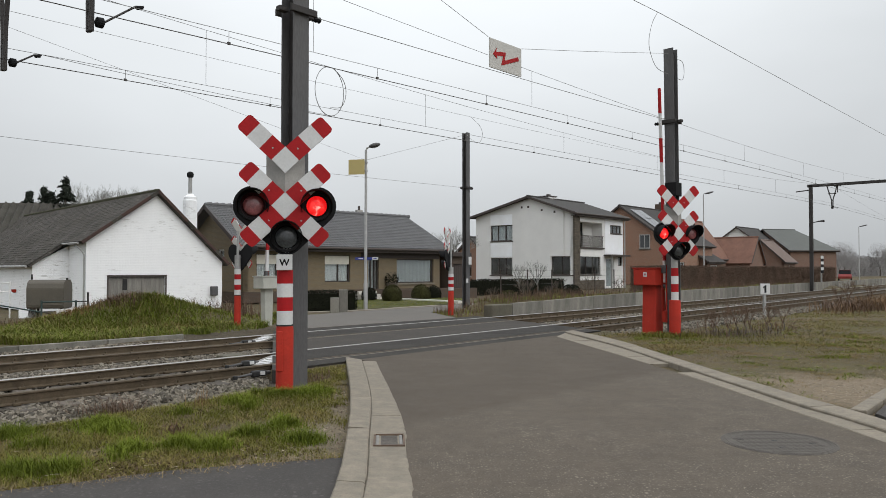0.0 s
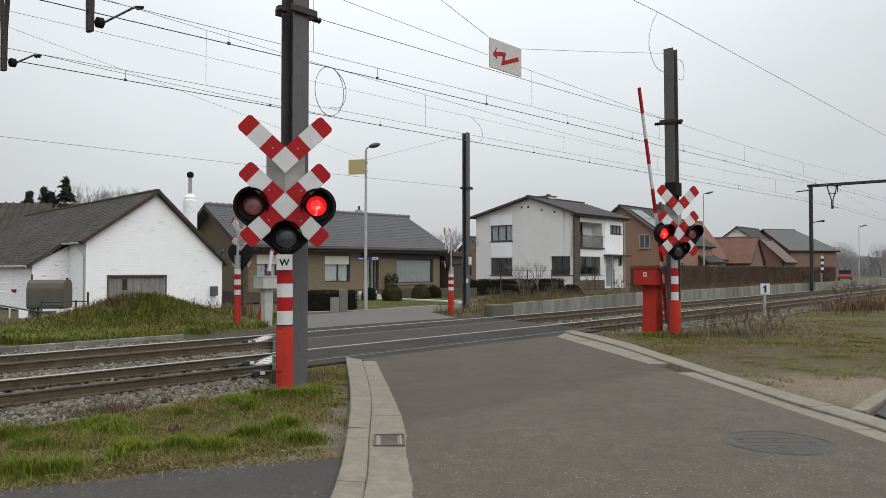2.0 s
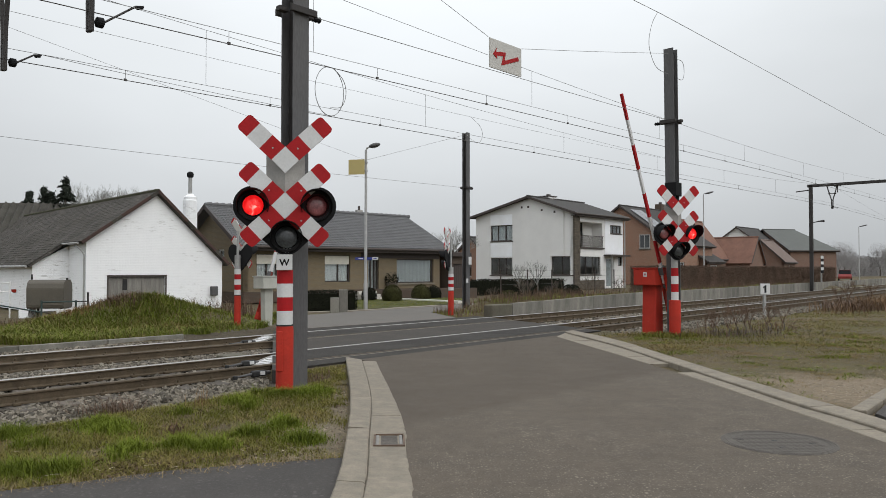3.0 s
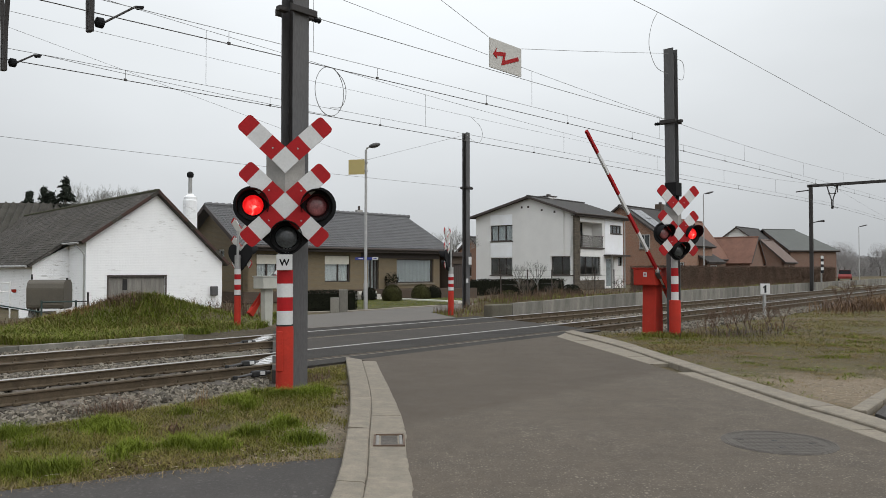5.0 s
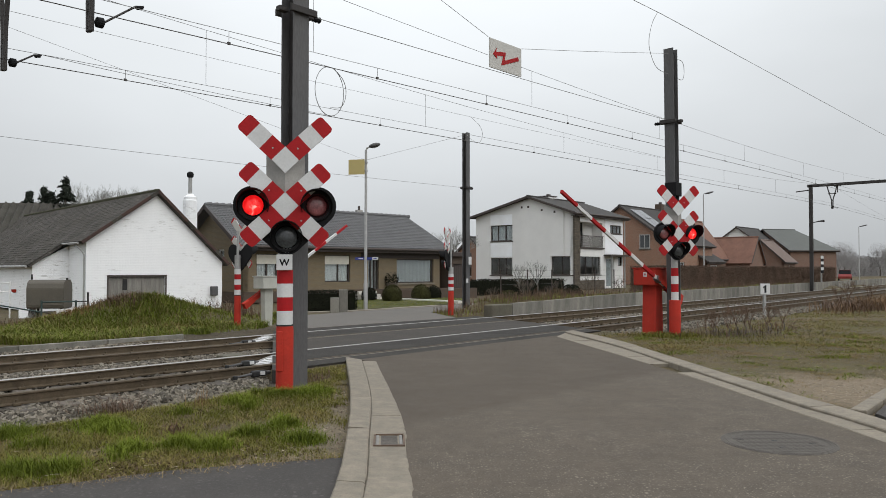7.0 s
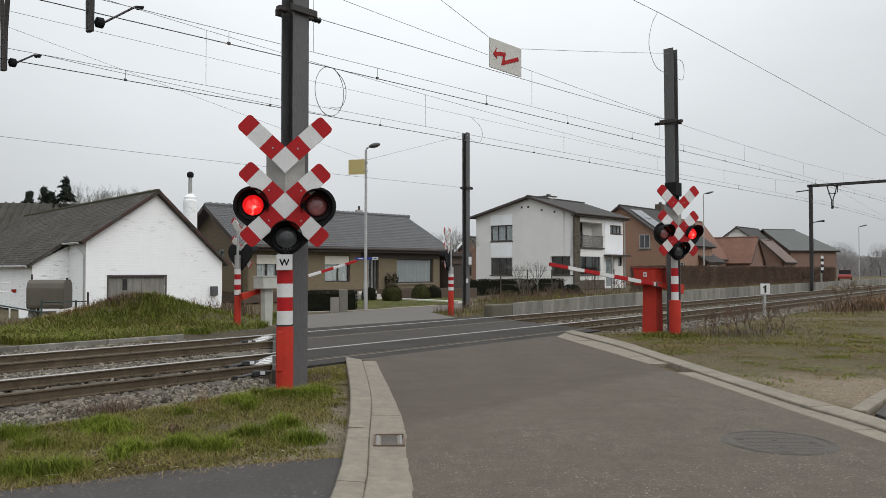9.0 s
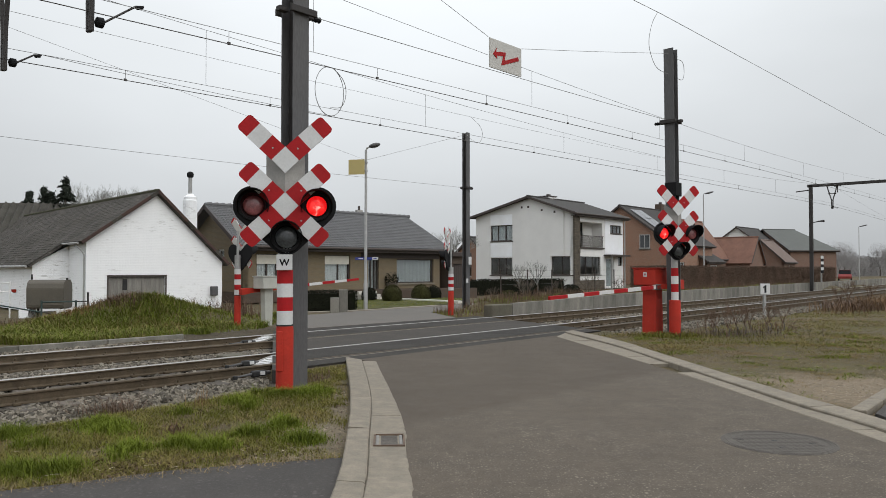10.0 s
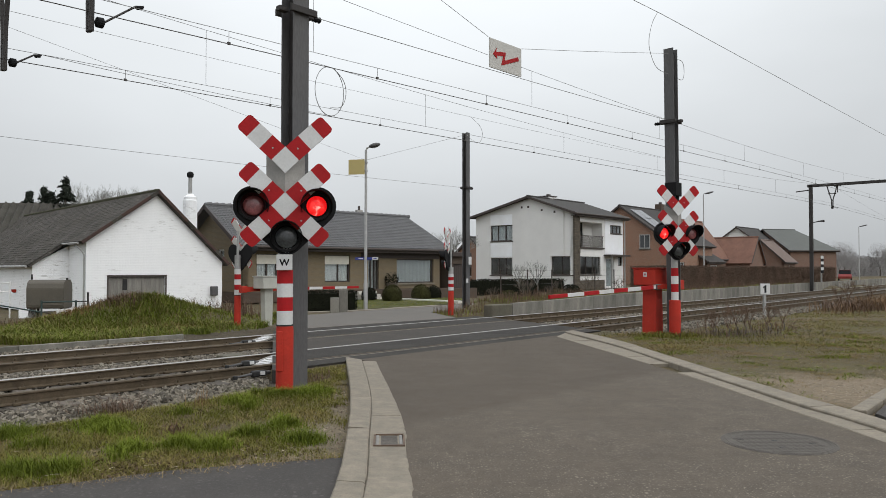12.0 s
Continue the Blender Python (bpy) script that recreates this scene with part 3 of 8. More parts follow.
GUTTER_L = [(-0.2, -30), (-0.2, -3), (-0.2, 0.0), (-0.2, 3.0), (-0.23, 5.7), (-0.34, 7.13), (-0.43, 8.43), (-0.75, 10.78), (-1.23, 14.05)]
JOINT_L = [(-0.58, -30), (-0.58, -3), (-0.58, 0.0), (-0.58, 3.0), (-0.60, 5.7), (-0.74, 7.6), (-0.98, 10.3), (-1.49, 14.05)]
OUTER_L = [(-0.82, -30), (-0.82, -3), (-0.82, 0.0), (-0.82, 3.0), (-0.83, 5.7), (-0.96, 7.6), (-1.25, 10.3), (-1.83, 14.4)]
GUTTER_R = [(5.2, -30), (4.75, -2), (4.6, 3.0), (4.33, 7.5), (4.17, 9.19), (4.04, 10.63), (3.81, 12.73), (2.85, 19.18)]
JOINT_R = [(5.45, -30), (5.0, -2), (4.85, 3.0), (4.57, 7.91), (4.36, 9.61), (4.04, 13.47), (3.77, 16.69), (3.22, 20.19)]
OUTER_R = [(5.73, -30), (5.27, -2), (5.12, 3.0), (4.83, 8.36), (4.61, 10.16), (4.31, 14.05), (4.07, 17.44), (3.50, 20.45)]


def deck_left(o):
    return -2.45 + (o + 2.19) * 0.74


def deck_right(o):
    return 8.6 + (o + 2.19) * 0.42


def xy(s, o):
    p = tr(s, o)
    return (p.x, p.y)


ROAD_POLY = [(p[0], p[1]) for p in GUTTER_L] + [xy(-0.55, -2.19), xy(6.6, -2.19)] + [(p[0], p[1]) for p in GUTTER_R[::-1]]
FAR_ROAD_POLY = [(-4.25, 21.6), xy(deck_right(4.35) - 1.2, 4.35), xy(10.7, 5.2), xy(12.2, 7.4), xy(110, 7.6), xy(110, 10.4), xy(16, 10.7), xy(11.4, 10.2), xy(8.3, 9.6), (-5.15, 28.4)]
PATH_POLY = [(-16, -4.0), (-0.7, 1.2), (-0.7, 5.7), (-0.78, 6.98), (-1.65, 6.72), (-2.31, 6.5), (-2.88, 6.17), (-3.4, 5.9), (-6, 4.6), (-16, 0.5)]
DRIVE_POLY = [(5.02, 8.0), (5.1, 9.05), (6.45, 10.75), (9.5, 14.0), (14, 12), (9, 7.4)]


def ground_z(x, y):
    s, o = to_track(x, y)
    z = -0.045
    bed = (smooth(-4.0, -3.2, o) if s < -3.6 else smooth(-3.7, -2.9, o)) * (1 - smooth(4.9, 5.4, o))
    if o < 0:
        bed *= 1 - smooth(-2.6, -2.0, s) * (1 - smooth(9.0, 9.8, s)) * (1 - smooth(-1.7, -1.3, o))
    z -= 0.36 * bed
    z += 0.82 * math.exp(-((x + 9.15) / (1.85 if x > -9.15 else 2.0)) ** 2 - ((y - 23.6 - (x + 9.15) * 0.45) / 1.5) ** 2) * smooth(5.2, 6.4, o)
    z += 0.42 * smooth(4.75, 4.95, o) * smooth(13.7, 14.3, s) * (1 - smooth(6.6, 7.4, o)) * (1 - smooth(200, 220, s))
    z += 0.12 * smooth(20, 30, s) * smooth(-4.2, -7.5, o) * (1 - smooth(60, 80, s)) * (1 if o < 0 else 0)
    z += 0.05 * noise.noise((x * 0.5, y * 0.5, 0)) * (1 - bed) * (0 if inside(ROAD_POLY, x, y) or -2.7 < o < 4.6 else 1)
    return z


def build_ground():
    fine = list(np.arange(-34, 40, 0.5))
    grow = [40.0]
    while grow[-1] < 3000:
        grow.append(grow[-1] * 1.16)
    xs = [-v * 0.85 for v in grow[::-1]] + fine + grow
    ys = [-3000, -800, -200, -60, -20, -6] + list(np.arange(0, 62, 0.5)) + [62 * 1.12 ** k for k in range(35)]
    xs, ys = sorted(xs), sorted(ys)
    verts = [(x, y, ground_z(x, y)) for y in ys for x in xs]
    w = len(xs)
    faces = [(j * w + i, j * w + i + 1, (j + 1) * w + i + 1, (j + 1) * w + i) for j in range(len(ys) - 1) for i in range(w - 1)]
    ob = soup("ground", verts, faces, EARTH)
    for p in ob.data.polygons:
        p.use_smooth = True
    tagged(ob, "grassy railway verge and open land", "ground", kind="structure")


def slab(name, poly, z0, z1, material, label, category, kind="structure"):
    bm = BM()
    prism(bm, poly, z0, z1, "z")
    bmesh.ops.triangulate(bm, faces=[f for f in bm.faces if len(f.verts) > 4])
    return tagged(part(name, bm, material), label, category, kind=kind)


def build_roads():
    slab("road", ROAD_POLY, -0.12, 0.0, ASPHALT, "worn grey asphalt road with pale specks", "road")
    slab("road_beyond", FAR_ROAD_POLY, -0.12, -0.008, FAR_ROAD, "pale asphalt road beyond the level crossing", "road")
    slab("pavement", PATH_POLY, -0.15, -0.004, PATH_ASPHALT, "dark asphalt footpath beside the verge", "pavement")
    slab("driveway", DRIVE_POLY, -0.15, -0.002, PATH_ASPHALT, "dark asphalt side driveway", "driveway")


def kerb_line(name, inner, outer, z_in, z_out, step, label, gap=0.004, wear=0.006, missing=()):
    """A row of cast kerb stones between two smooth lines, with worn, slightly ragged long edges."""
    row = empty(name, pose(0, 0, 0), label, "kerb", kind="structure")
    a_pts, b_pts = curve_points(inner, 0.06), curve_points(outer, 0.06)
    acc = [0.0]
    for p, q in zip(a_pts, a_pts[1:]):
        acc.append(acc[-1] + (q - p).length)
    b_arr = np.array([(p.x, p.y) for p in b_pts])

    def at(t):
        i = int(np.searchsorted(acc, t * acc[-1]))
        i = min(max(i, 1), len(acc) - 1)
        f = (t * acc[-1] - acc[i - 1]) / max(1e-6, acc[i] - acc[i - 1])
        return a_pts[i - 1].lerp(a_pts[i], f)

    def across(p, t):
        if t > 0.995:
            return b_pts[-1]
        d = (b_arr[:, 0] - p.x) ** 2 + (b_arr[:, 1] - p.y) ** 2
        return b_pts[int(d.argmin())]
    k = max(2, int(acc[-1] / step))
    rng = random.Random(len(name) * 7 + k)
    for i in range(k):
        if any(y0 < at((i + 0.5) / k).y < y1 for y0, y1 in missing):
            continue
        t0, t1 = (i + gap / step) / k, (i + 1 - gap / step) / k
        near = at(t1).y > 3
        cuts = int((t1 - t0) * acc[-1] / 0.055) if near else 2
        rows = []
        dz = rng.uniform(-0.004, 0.004)
        for j in range(cuts + 1):
            t = t0 + (t1 - t0) * j / cuts
            p = at(t)
            q = across(p, t)
            n = (q - p).normalized()
            w0 = -wear * (0.6 + noise.noise((p.x * 9, p.y * 9, k)) + 0.8 * noise.noise((p.x * 2.5, p.y * 2.5, k + 5)))
            w1 = 0.003 + 0.004 * noise.noise((q.x * 7, q.y * 7, k + 9))
            p, q = p + n * w0, q - n * w1
            chip = 0.006 * max(0.0, noise.noise((p.x * 14, p.y * 14, 3))) if near else 0
            rows.append([(p, -0.16), (p, z_in + dz - 0.012 - chip), (p + n * 0.014, z_in + dz - chip), (q - n * 0.014, z_out + dz), (q, z_out + dz - 0.012), (q, -0.16)])
        bm = BM()
        vs = [[bm.verts.new((c.x, c.y, z)) for c, z in r] for r in rows]
        for r0, r1 in zip(vs, vs[1:]):
            for e in range(5):
                bm.faces.new((r0[e], r0[e + 1], r1[e + 1], r1[e]))
        bm.faces.new(vs[0][::-1])
        bm.faces.new(vs[-1])
        part("kerb_stone", bm, CONCRETE, row)


def build_kerbs():
    kerb_line("kerb_left", JOINT_L, OUTER_L, 0.035, 0.045, 2.0, "worn concrete kerb along the verge")
    kerb_line("gutter_left", GUTTER_L, JOINT_L, 0.006, 0.012, 2.6, "flat concrete gutter strip beside the road", wear=0.014)
    kerb_line("kerb_right", JOINT_R, OUTER_R, 0.048, 0.058, 1.0, "worn concrete kerb on the dirt side")
    kerb_line("gutter_right", GUTTER_R, JOINT_R, 0.006, 0.012, 1.1, "flat concrete gutter strip with a broken joint", wear=0.010, missing=((12.5, 13.6),))
    kerb_line("kerb_far", [(-6.1, 29.3), (-4.35, 30.2), (-3.2, 31.2), (-1.5, 33.4), (-0.1, 35.2)], [(-6.2, 29.55), (-4.5, 30.42), (-3.38, 31.38), (-1.7, 33.55), (-0.3, 35.38)], 0.02, 0.03, 1.0, "pale concrete kerb along the garden front", wear=0.004)
    row = empty("kerb_drive", pose(0, 0, 0), "pale concrete edging of the side driveway", "kerb", kind="structure")
    for k in range(6):
        bm = BM()
        box(bm, k * 1.0 + 0.006, k * 1.0 + 0.994, -0.09, 0.09, -0.15, 0.02, bev=0.01)
        part("kerb_stone", bm, CONCRETE, row, m=pose(4.95, 9.15, 0, 0, 0, 50))
    for k in range(3):
        bm = BM()
        box(bm, 0.006, 0.994, -0.08, 0.08, -0.15, 0.03, bev=0.01)
        part("kerb_stone", bm, CONCRETE, row, m=pose(-4.33 - 0.14 * k, 21.5 + k * 1.0, 0, 0, 0, 98))


# ---- railway ----
S_MIN, S_MAX = -26.0, 150.0


def rail_mesh(o, s0, s1, step=1.5):
    """One rail with foot, web and head along the curve, head top at zero."""
    prof = [(-0.07, -0.17), (0.07, -0.17), (0.07, -0.155), (0.012, -0.135), (0.012, -0.045), (0.035, -0.035), (0.035, -0.015), (-0.035, -0.015), (-0.035, -0.035), (-0.012, -0.045), (-0.012, -0.135), (-0.07, -0.155)]
    k = int((s1 - s0) / step)
    verts, faces, w = [], [], len(prof)
    for i in range(k + 1):
        s = s0 + (s1 - s0) * i / k
        for a, z in prof:
            verts.append(tr(s, o + a, z))
    for i in range(k):
        for j in range(w):
            faces.append((i * w + j, i * w + (j + 1) % w, (i + 1) * w + (j + 1) % w, (i + 1) * w + j))
    return verts, faces


def head_mesh(o, s0, s1, step=1.5):
    """The worn, slightly domed running surface of a rail."""
    prof = [(-0.036, -0.016), (-0.030, -0.007), (-0.018, -0.002), (0.0, 0.0), (0.018, -0.002), (0.030, -0.007), (0.036, -0.016)]
    k, w = int((s1 - s0) / step), len(prof)
    verts = [tr(s0 + (s1 - s0) * i / k, o + a, z) for i in range(k + 1) for a, z in prof]
    faces = [(i * w + j, i * w + j + 1, (i + 1) * w + j + 1, (i + 1) * w + j) for i in range(k) for j in range(w - 1)]
    return verts, faces


def strip(s0, s1, o0, o1, z0, z1, step=1.5):
    verts, faces = [], []
    k = max(1, int((s1 - s0) / step))
    for i in range(k + 1):
        s = s0 + (s1 - s0) * i / k
        verts += [tr(s, o0, z0), tr(s, o1, z0), tr(s, o1, z1), tr(s, o0, z1)]
    for i in range(k):
        for j in range(4):
            faces.append((i * 4 + j, i * 4 + (j + 1) % 4, i * 4 + 4 + (j + 1) % 4, i * 4 + 4 + j))
    faces += [(3, 2, 1, 0), (k * 4, k * 4 + 1, k * 4 + 2, k * 4 + 3)]
    return verts, faces


def build_track(name, centre, label):
    track = empty(name, pose(0, 0, 0), label, "railway track", "railway tracks", kind="structure")
    for side in (-0.725, 0.725):
        rail = soup("rail", *rail_mesh(centre + side, S_MIN, S_MAX), RUST, track)
        head = soup("rail_head", *head_mesh(centre + side, S_MIN, S_MAX), SHINE if side > 0 else DULL, rail)
        for f in head.data.polygons:
            f.use_smooth = True
    bm = BM()
    box(bm, -0.13, 0.13, -1.28, 1.28, -0.32, -0.175, bev=0.015)
    sleeper_me = mesh_of("sleeper", bm, SLEEPER)
    bm = BM()
    for side in (-0.725, 0.725):
        for f in (-0.115, 0.115):
            box(bm, -0.055, 0.055, side + f - 0.04, side + f + 0.04, -0.175, -0.125, bev=0.012)
            cyl(bm, 0.02, 0.02, -0.13, -0.085, at=(0, side + f), seg=6)
    clip_me = mesh_of("rail_clip", bm, RUST)
    s = -14.0
    while s < 46:
        if not (deck_left(centre) - 0.2 < s < deck_right(centre) + 0.2):
            sl = new("sleeper", sleeper_me)
            sl.parent, sl.matrix_basis = track, tpose(s, centre)
            cl = new("rail_clip", clip_me)
            cl.parent, cl.matrix_basis = sl, pose(0, 0, 0)
        s += 0.6


def build_ballast():
    bed = soup("ballast_bed", *strip(S_MIN, S_MAX, -2.6, 4.85, -0.7, -0.235), BALLAST)
    tagged(bed, "grey ballast bed under the rails", "ballast", kind="structure")
    far_bed = soup("ballast_edge", *strip(S_MIN, 0.28, 4.851, 5.29, -0.7, -0.2), BALLAST)
    tagged(far_bed, "ballast heaped against the concrete edging", "ballast", kind="structure")
    verts, faces = [], []
    for sgn, o0, o1, z0 in ((1, -2.6, -3.7, -0.235),):
        k = 110
        for i in range(k + 1):
            s = S_MIN + (S_MAX - S_MIN) * i / k
            verts += [tr(s, o0, z0), tr(s, o1, -0.5)]
        faces += [(2 * i, 2 * i + 1, 2 * i + 3, 2 * i + 2) for i in range(k)]
    tagged(soup("ballast_shoulder", verts, faces, BALLAST), "sloping ballast shoulder beside the track", "ballast", kind="structure")
    # crushed stones, close ones as real lumps
    rng = random.Random(5)
    verts, faces = [], []
    def stone(p, r):
        base = len(verts)
        rot = Euler((rng.uniform(0, 6), rng.uniform(0, 6), rng.uniform(0, 6))).to_matrix()
        sx, sy, sz = rng.uniform(0.55, 1.0) * r, rng.uniform(0.5, 0.9) * r, rng.uniform(0.4, 0.75) * r
        for cx in (-1, 1):
            for cy in (-1, 1):
                for cz in (-1, 1):
                    verts.append(p + rot @ Vector((cx * sx * rng.uniform(0.55, 1.1), cy * sy * rng.uniform(0.55, 1.1), cz * sz * rng.uniform(0.55, 1.1))))
        for f in ((0, 1, 3, 2), (4, 6, 7, 5), (0, 4, 5, 1), (2, 3, 7, 6), (0, 2, 6, 4), (1, 5, 7, 3)):
            faces.append(tuple(base + i for i in f))
    for _ in range(74000):
        s, o = (rng.uniform(-11, deck_left(0) + 1.5) if rng.random() < 0.62 else rng.uniform(8, 30)), rng.uniform(-3.75, 4.8)
        if deck_left(o) - 0.1 < s < deck_right(o) + 0.15:
            continue
        if o < -2.3 and -2.3 < s < 9.6:
            continue
        if any(abs(o - c) < 0.7 for c in (NEAR_C, FAR_C)) and rng.random() < 0.8:
            continue
        if any(abs(o - c - d) < 0.10 for c in (NEAR_C, FAR_C) for d in (-0.725, 0.725)):
            continue
        z = -0.225 + rng.uniform(-0.01, 0.035) if o > -2.6 else -0.225 + (o + 2.6) * 0.24 + rng.uniform(-0.01, 0.03)
        if o < -2.6:
            p = tr(s, o)
            z = max(z, ground_z(p.x, p.y) + rng.uniform(-0.01, 0.02))
        stone(tr(s, o, z), rng.uniform(0.024, 0.056) * (1.0 if s < 5 else 1.2))
    for _ in range(4200):
        s = rng.uniform(-13, 0.2)
        stone(tr(s, rng.uniform(4.7, 5.27), -0.185 + rng.uniform(-0.01, 0.05)), rng.uniform(0.026, 0.058))
    tagged(soup("ballast_stones", verts, faces, STONE), "loose crushed grey ballast stones", "ballast", kind="stuff")


def build_deck():
    deck = empty("crossing_deck", pose(0, 0, 0), "dark asphalt and rubber level crossing deck between the rails", "level crossing", kind="structure")
    fl = 0.055
    bands = []
    for c in (NEAR_C, FAR_C):
        bands.append((c - 0.725 + 0.045, c + 0.725 - 0.045))
    bands = [(-2.19, NEAR_C - 0.77), (NEAR_C - 0.64, NEAR_C + 0.64), (NEAR_C + 0.77, FAR_C - 0.77), (FAR_C - 0.64, FAR_C + 0.64), (FAR_C + 0.77, 4.35)]
    for a, b in bands:
        bm = BM()
        prism(bm, [xy(deck_left(a), a), xy((deck_left(a) + deck_right(a)) / 2, a), xy(deck_right(a), a), xy(deck_right(b), b), xy((deck_left(b) + deck_right(b)) / 2, b), xy(deck_left(b), b)], -0.22, -0.006, "z")
        part("deck_panel", bm, MID_ASPHALT if abs(a - NEAR_C - 0.77) < 0.01 else DARK_ASPHALT, deck)
    # worn steel edge strip and pale joint lines
    for o in (NEAR_C - 0.90, FAR_C - 0.90):
        soup("joint_strip", *strip(deck_left(o), deck_right(o), o - 0.014, o + 0.014, -0.01, -0.002), CONCRETE, deck)
    for o in (NEAR_C - 0.715, NEAR_C + 0.715, FAR_C - 0.715, FAR_C + 0.715):
        soup("flangeway", *strip(deck_left(o), deck_right(o), o - 0.10, o + 0.10, -0.20, -0.055), BLACK_R, deck)


def build_platform():
    plat = empty("platform_edge", pose(0, 0, 0), "weathered concrete slab wall along the far track", "retaining wall", kind="structure")
    s, k = 14.04, 0
    while s < 120:
        ln = 2.1
        ta, tb = (0.345 + 0.16 * smooth(13, 24, q) + 0.06 * smooth(30, 60, q) + random.uniform(-0.008, 0.008) for q in (s, s + ln))
        bm = BM()
        prism(bm, [(0.018, -0.55), (ln - 0.018, -0.55), (ln - 0.018, tb), (0.018, ta)], -0.06, 0.06, "y")
        bmesh.ops.bevel(bm, geom=bm.edges[:], offset=0.012, segments=1, affect="EDGES")
        part("concrete_slab", bm, WALL_CONC, plat, m=tpose(s + 0.0, 4.78))
        s += ln
        k += 1
    bm = BM()
    box(bm, -0.55, 0.75, -0.3, 0.12, -0.4, 0.33, bev=0.03)
    tagged(part("concrete_block", bm, DAMP_CONC, m=tpose(13.25, 5.0)), "dark weathered concrete block at the wall end", "concrete block")
    edge = empty("edging", pose(0, 0, 0), "low concrete edging beyond the far track", "edging", kind="structure")
    for k in range(12):
        bm = BM()
        box(bm, 0.01, 1.99, -0.05, 0.05, -0.5, 0.0, bev=0.01)
        part("edging_slab", bm, WALL_CONC, edge, m=tpose(0.3 - 2 * (k + 1), 5.35))


build_ground()
build_roads()
build_kerbs()
build_track("track_near", NEAR_C, "near railway track with shiny rail heads")
build_track("track_far", FAR_C, "far railway track with rusty rails")
build_ballast()
build_deck()
build_platform()


# ---- masts and overhead line ----
def h_beam(bm, w, z0, z1, t=0.02):
    box(bm, -w / 2, w / 2, -w / 2, -w / 2 + t, z0, z1)
    box(bm, -w / 2, w / 2, w / 2 - t, w / 2, z0, z1)
    return bm


def mast(s, o, height, w, label, turn=0, collar=None):
    m = empty("catenary_mast", tpose(s, o, 0, turn), label, "mast", "catenary masts")
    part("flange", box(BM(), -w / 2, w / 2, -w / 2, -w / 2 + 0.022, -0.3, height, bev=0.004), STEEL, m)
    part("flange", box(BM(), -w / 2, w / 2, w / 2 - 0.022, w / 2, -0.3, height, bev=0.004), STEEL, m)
    # Web darker than the flanges: recess shade put into its colour.
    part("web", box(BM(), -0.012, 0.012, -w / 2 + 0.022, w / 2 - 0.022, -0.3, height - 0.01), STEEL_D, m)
    bm = BM()
    box(bm, -w * 0.75, w * 0.75, -w * 0.75, w * 0.75, -0.35, -0.03, bev=0.03)
    part("footing", bm, WALL_CONC, m)
    for z in collar or ():
        bm = BM()
        q = w / 2 + 0.012
        box(bm, -q - 0.06, q + 0.10, -q - 0.05, -q, z - 0.05, z + 0.05, bev=0.006)
        box(bm, -q - 0.06, q + 0.10, q, q + 0.05, z - 0.05, z + 0.05, bev=0.006)
        box(bm, -q - 0.16, -q, -0.05, 0.05, z - 0.035, z + 0.035, bev=0.006)
        box(bm, q, q + 0.16, -0.05, 0.05, z - 0.035, z + 0.035, bev=0.006)
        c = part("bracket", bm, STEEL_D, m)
        part("insulator", lathe(BM(), [(0.02, 0), (0.05, 0.02), (0.03, 0.05), (0.05, 0.08), (0.03, 0.11), (0.05, 0.14), (0.02, 0.17)], 12, pose(q + 0.16, 0, z, 0, 90, 0)), BLACK, c)
    return m


def contact_z(s):
    return 5.870 + 0.0186 * min(s, 56.3)


def near_messenger(s):
    return 7.388 - 0.02545 * s + 0.000818 * s * s


def far_contact(s):
    s = min(s, 56.3)
    return 5.750 + 0.0142 * s + 0.00006 * s * s


def far_messenger(s):
    return 7.226 - 0.0329 * s + 0.000967 * s * s


def build_wires(centre, name, contact, messenger, droppers, hang, aux):
    line = empty(name, pose(0, 0, 0), "contact wire with droppers over one track", "overhead line", "overhead lines")
    ss = np.linspace(S_MIN, 118, 60)
    part("contact_wire", tube(BM(), [tr(s, centre, contact(s)) for s in ss], 0.0095, 5), WIRE_D, line)
    part("auxiliary_wire", tube(BM(), [tr(s, centre, contact(s) + aux) for s in ss], 0.006, 5), WIRE, line)
    part("messenger_wire", tube(BM(), [tr(s, centre, messenger(s)) for s in np.linspace(S_MIN, 56.3, 60)], 0.006, 5), WIRE, line)
    part("messenger_wire", tube(BM(), [tr(s, centre, messenger(112.6 - s)) for s in np.linspace(56.3, 118, 30)], 0.006, 5), WIRE, line)
    for s in droppers:
        bm = BM()
        z = contact(s)
        tube(bm, [tr(s, centre, z), tr(s, centre, z + aux)], 0.005, 5)
        box(bm, -0.03, 0.03, -0.014, 0.014, -0.015, 0.035, m=Matrix.Translation(tr(s, centre, z)) @ pose(0, 0, 0, 0, 0, 49))
        part("dropper", bm, WIRE_D, line)
    for s in hang:
        part("hanger", tube(BM(), [tr(s, centre, contact(s) + aux), tr(s, centre, messenger(s))], 0.005, 5), WIRE, line)


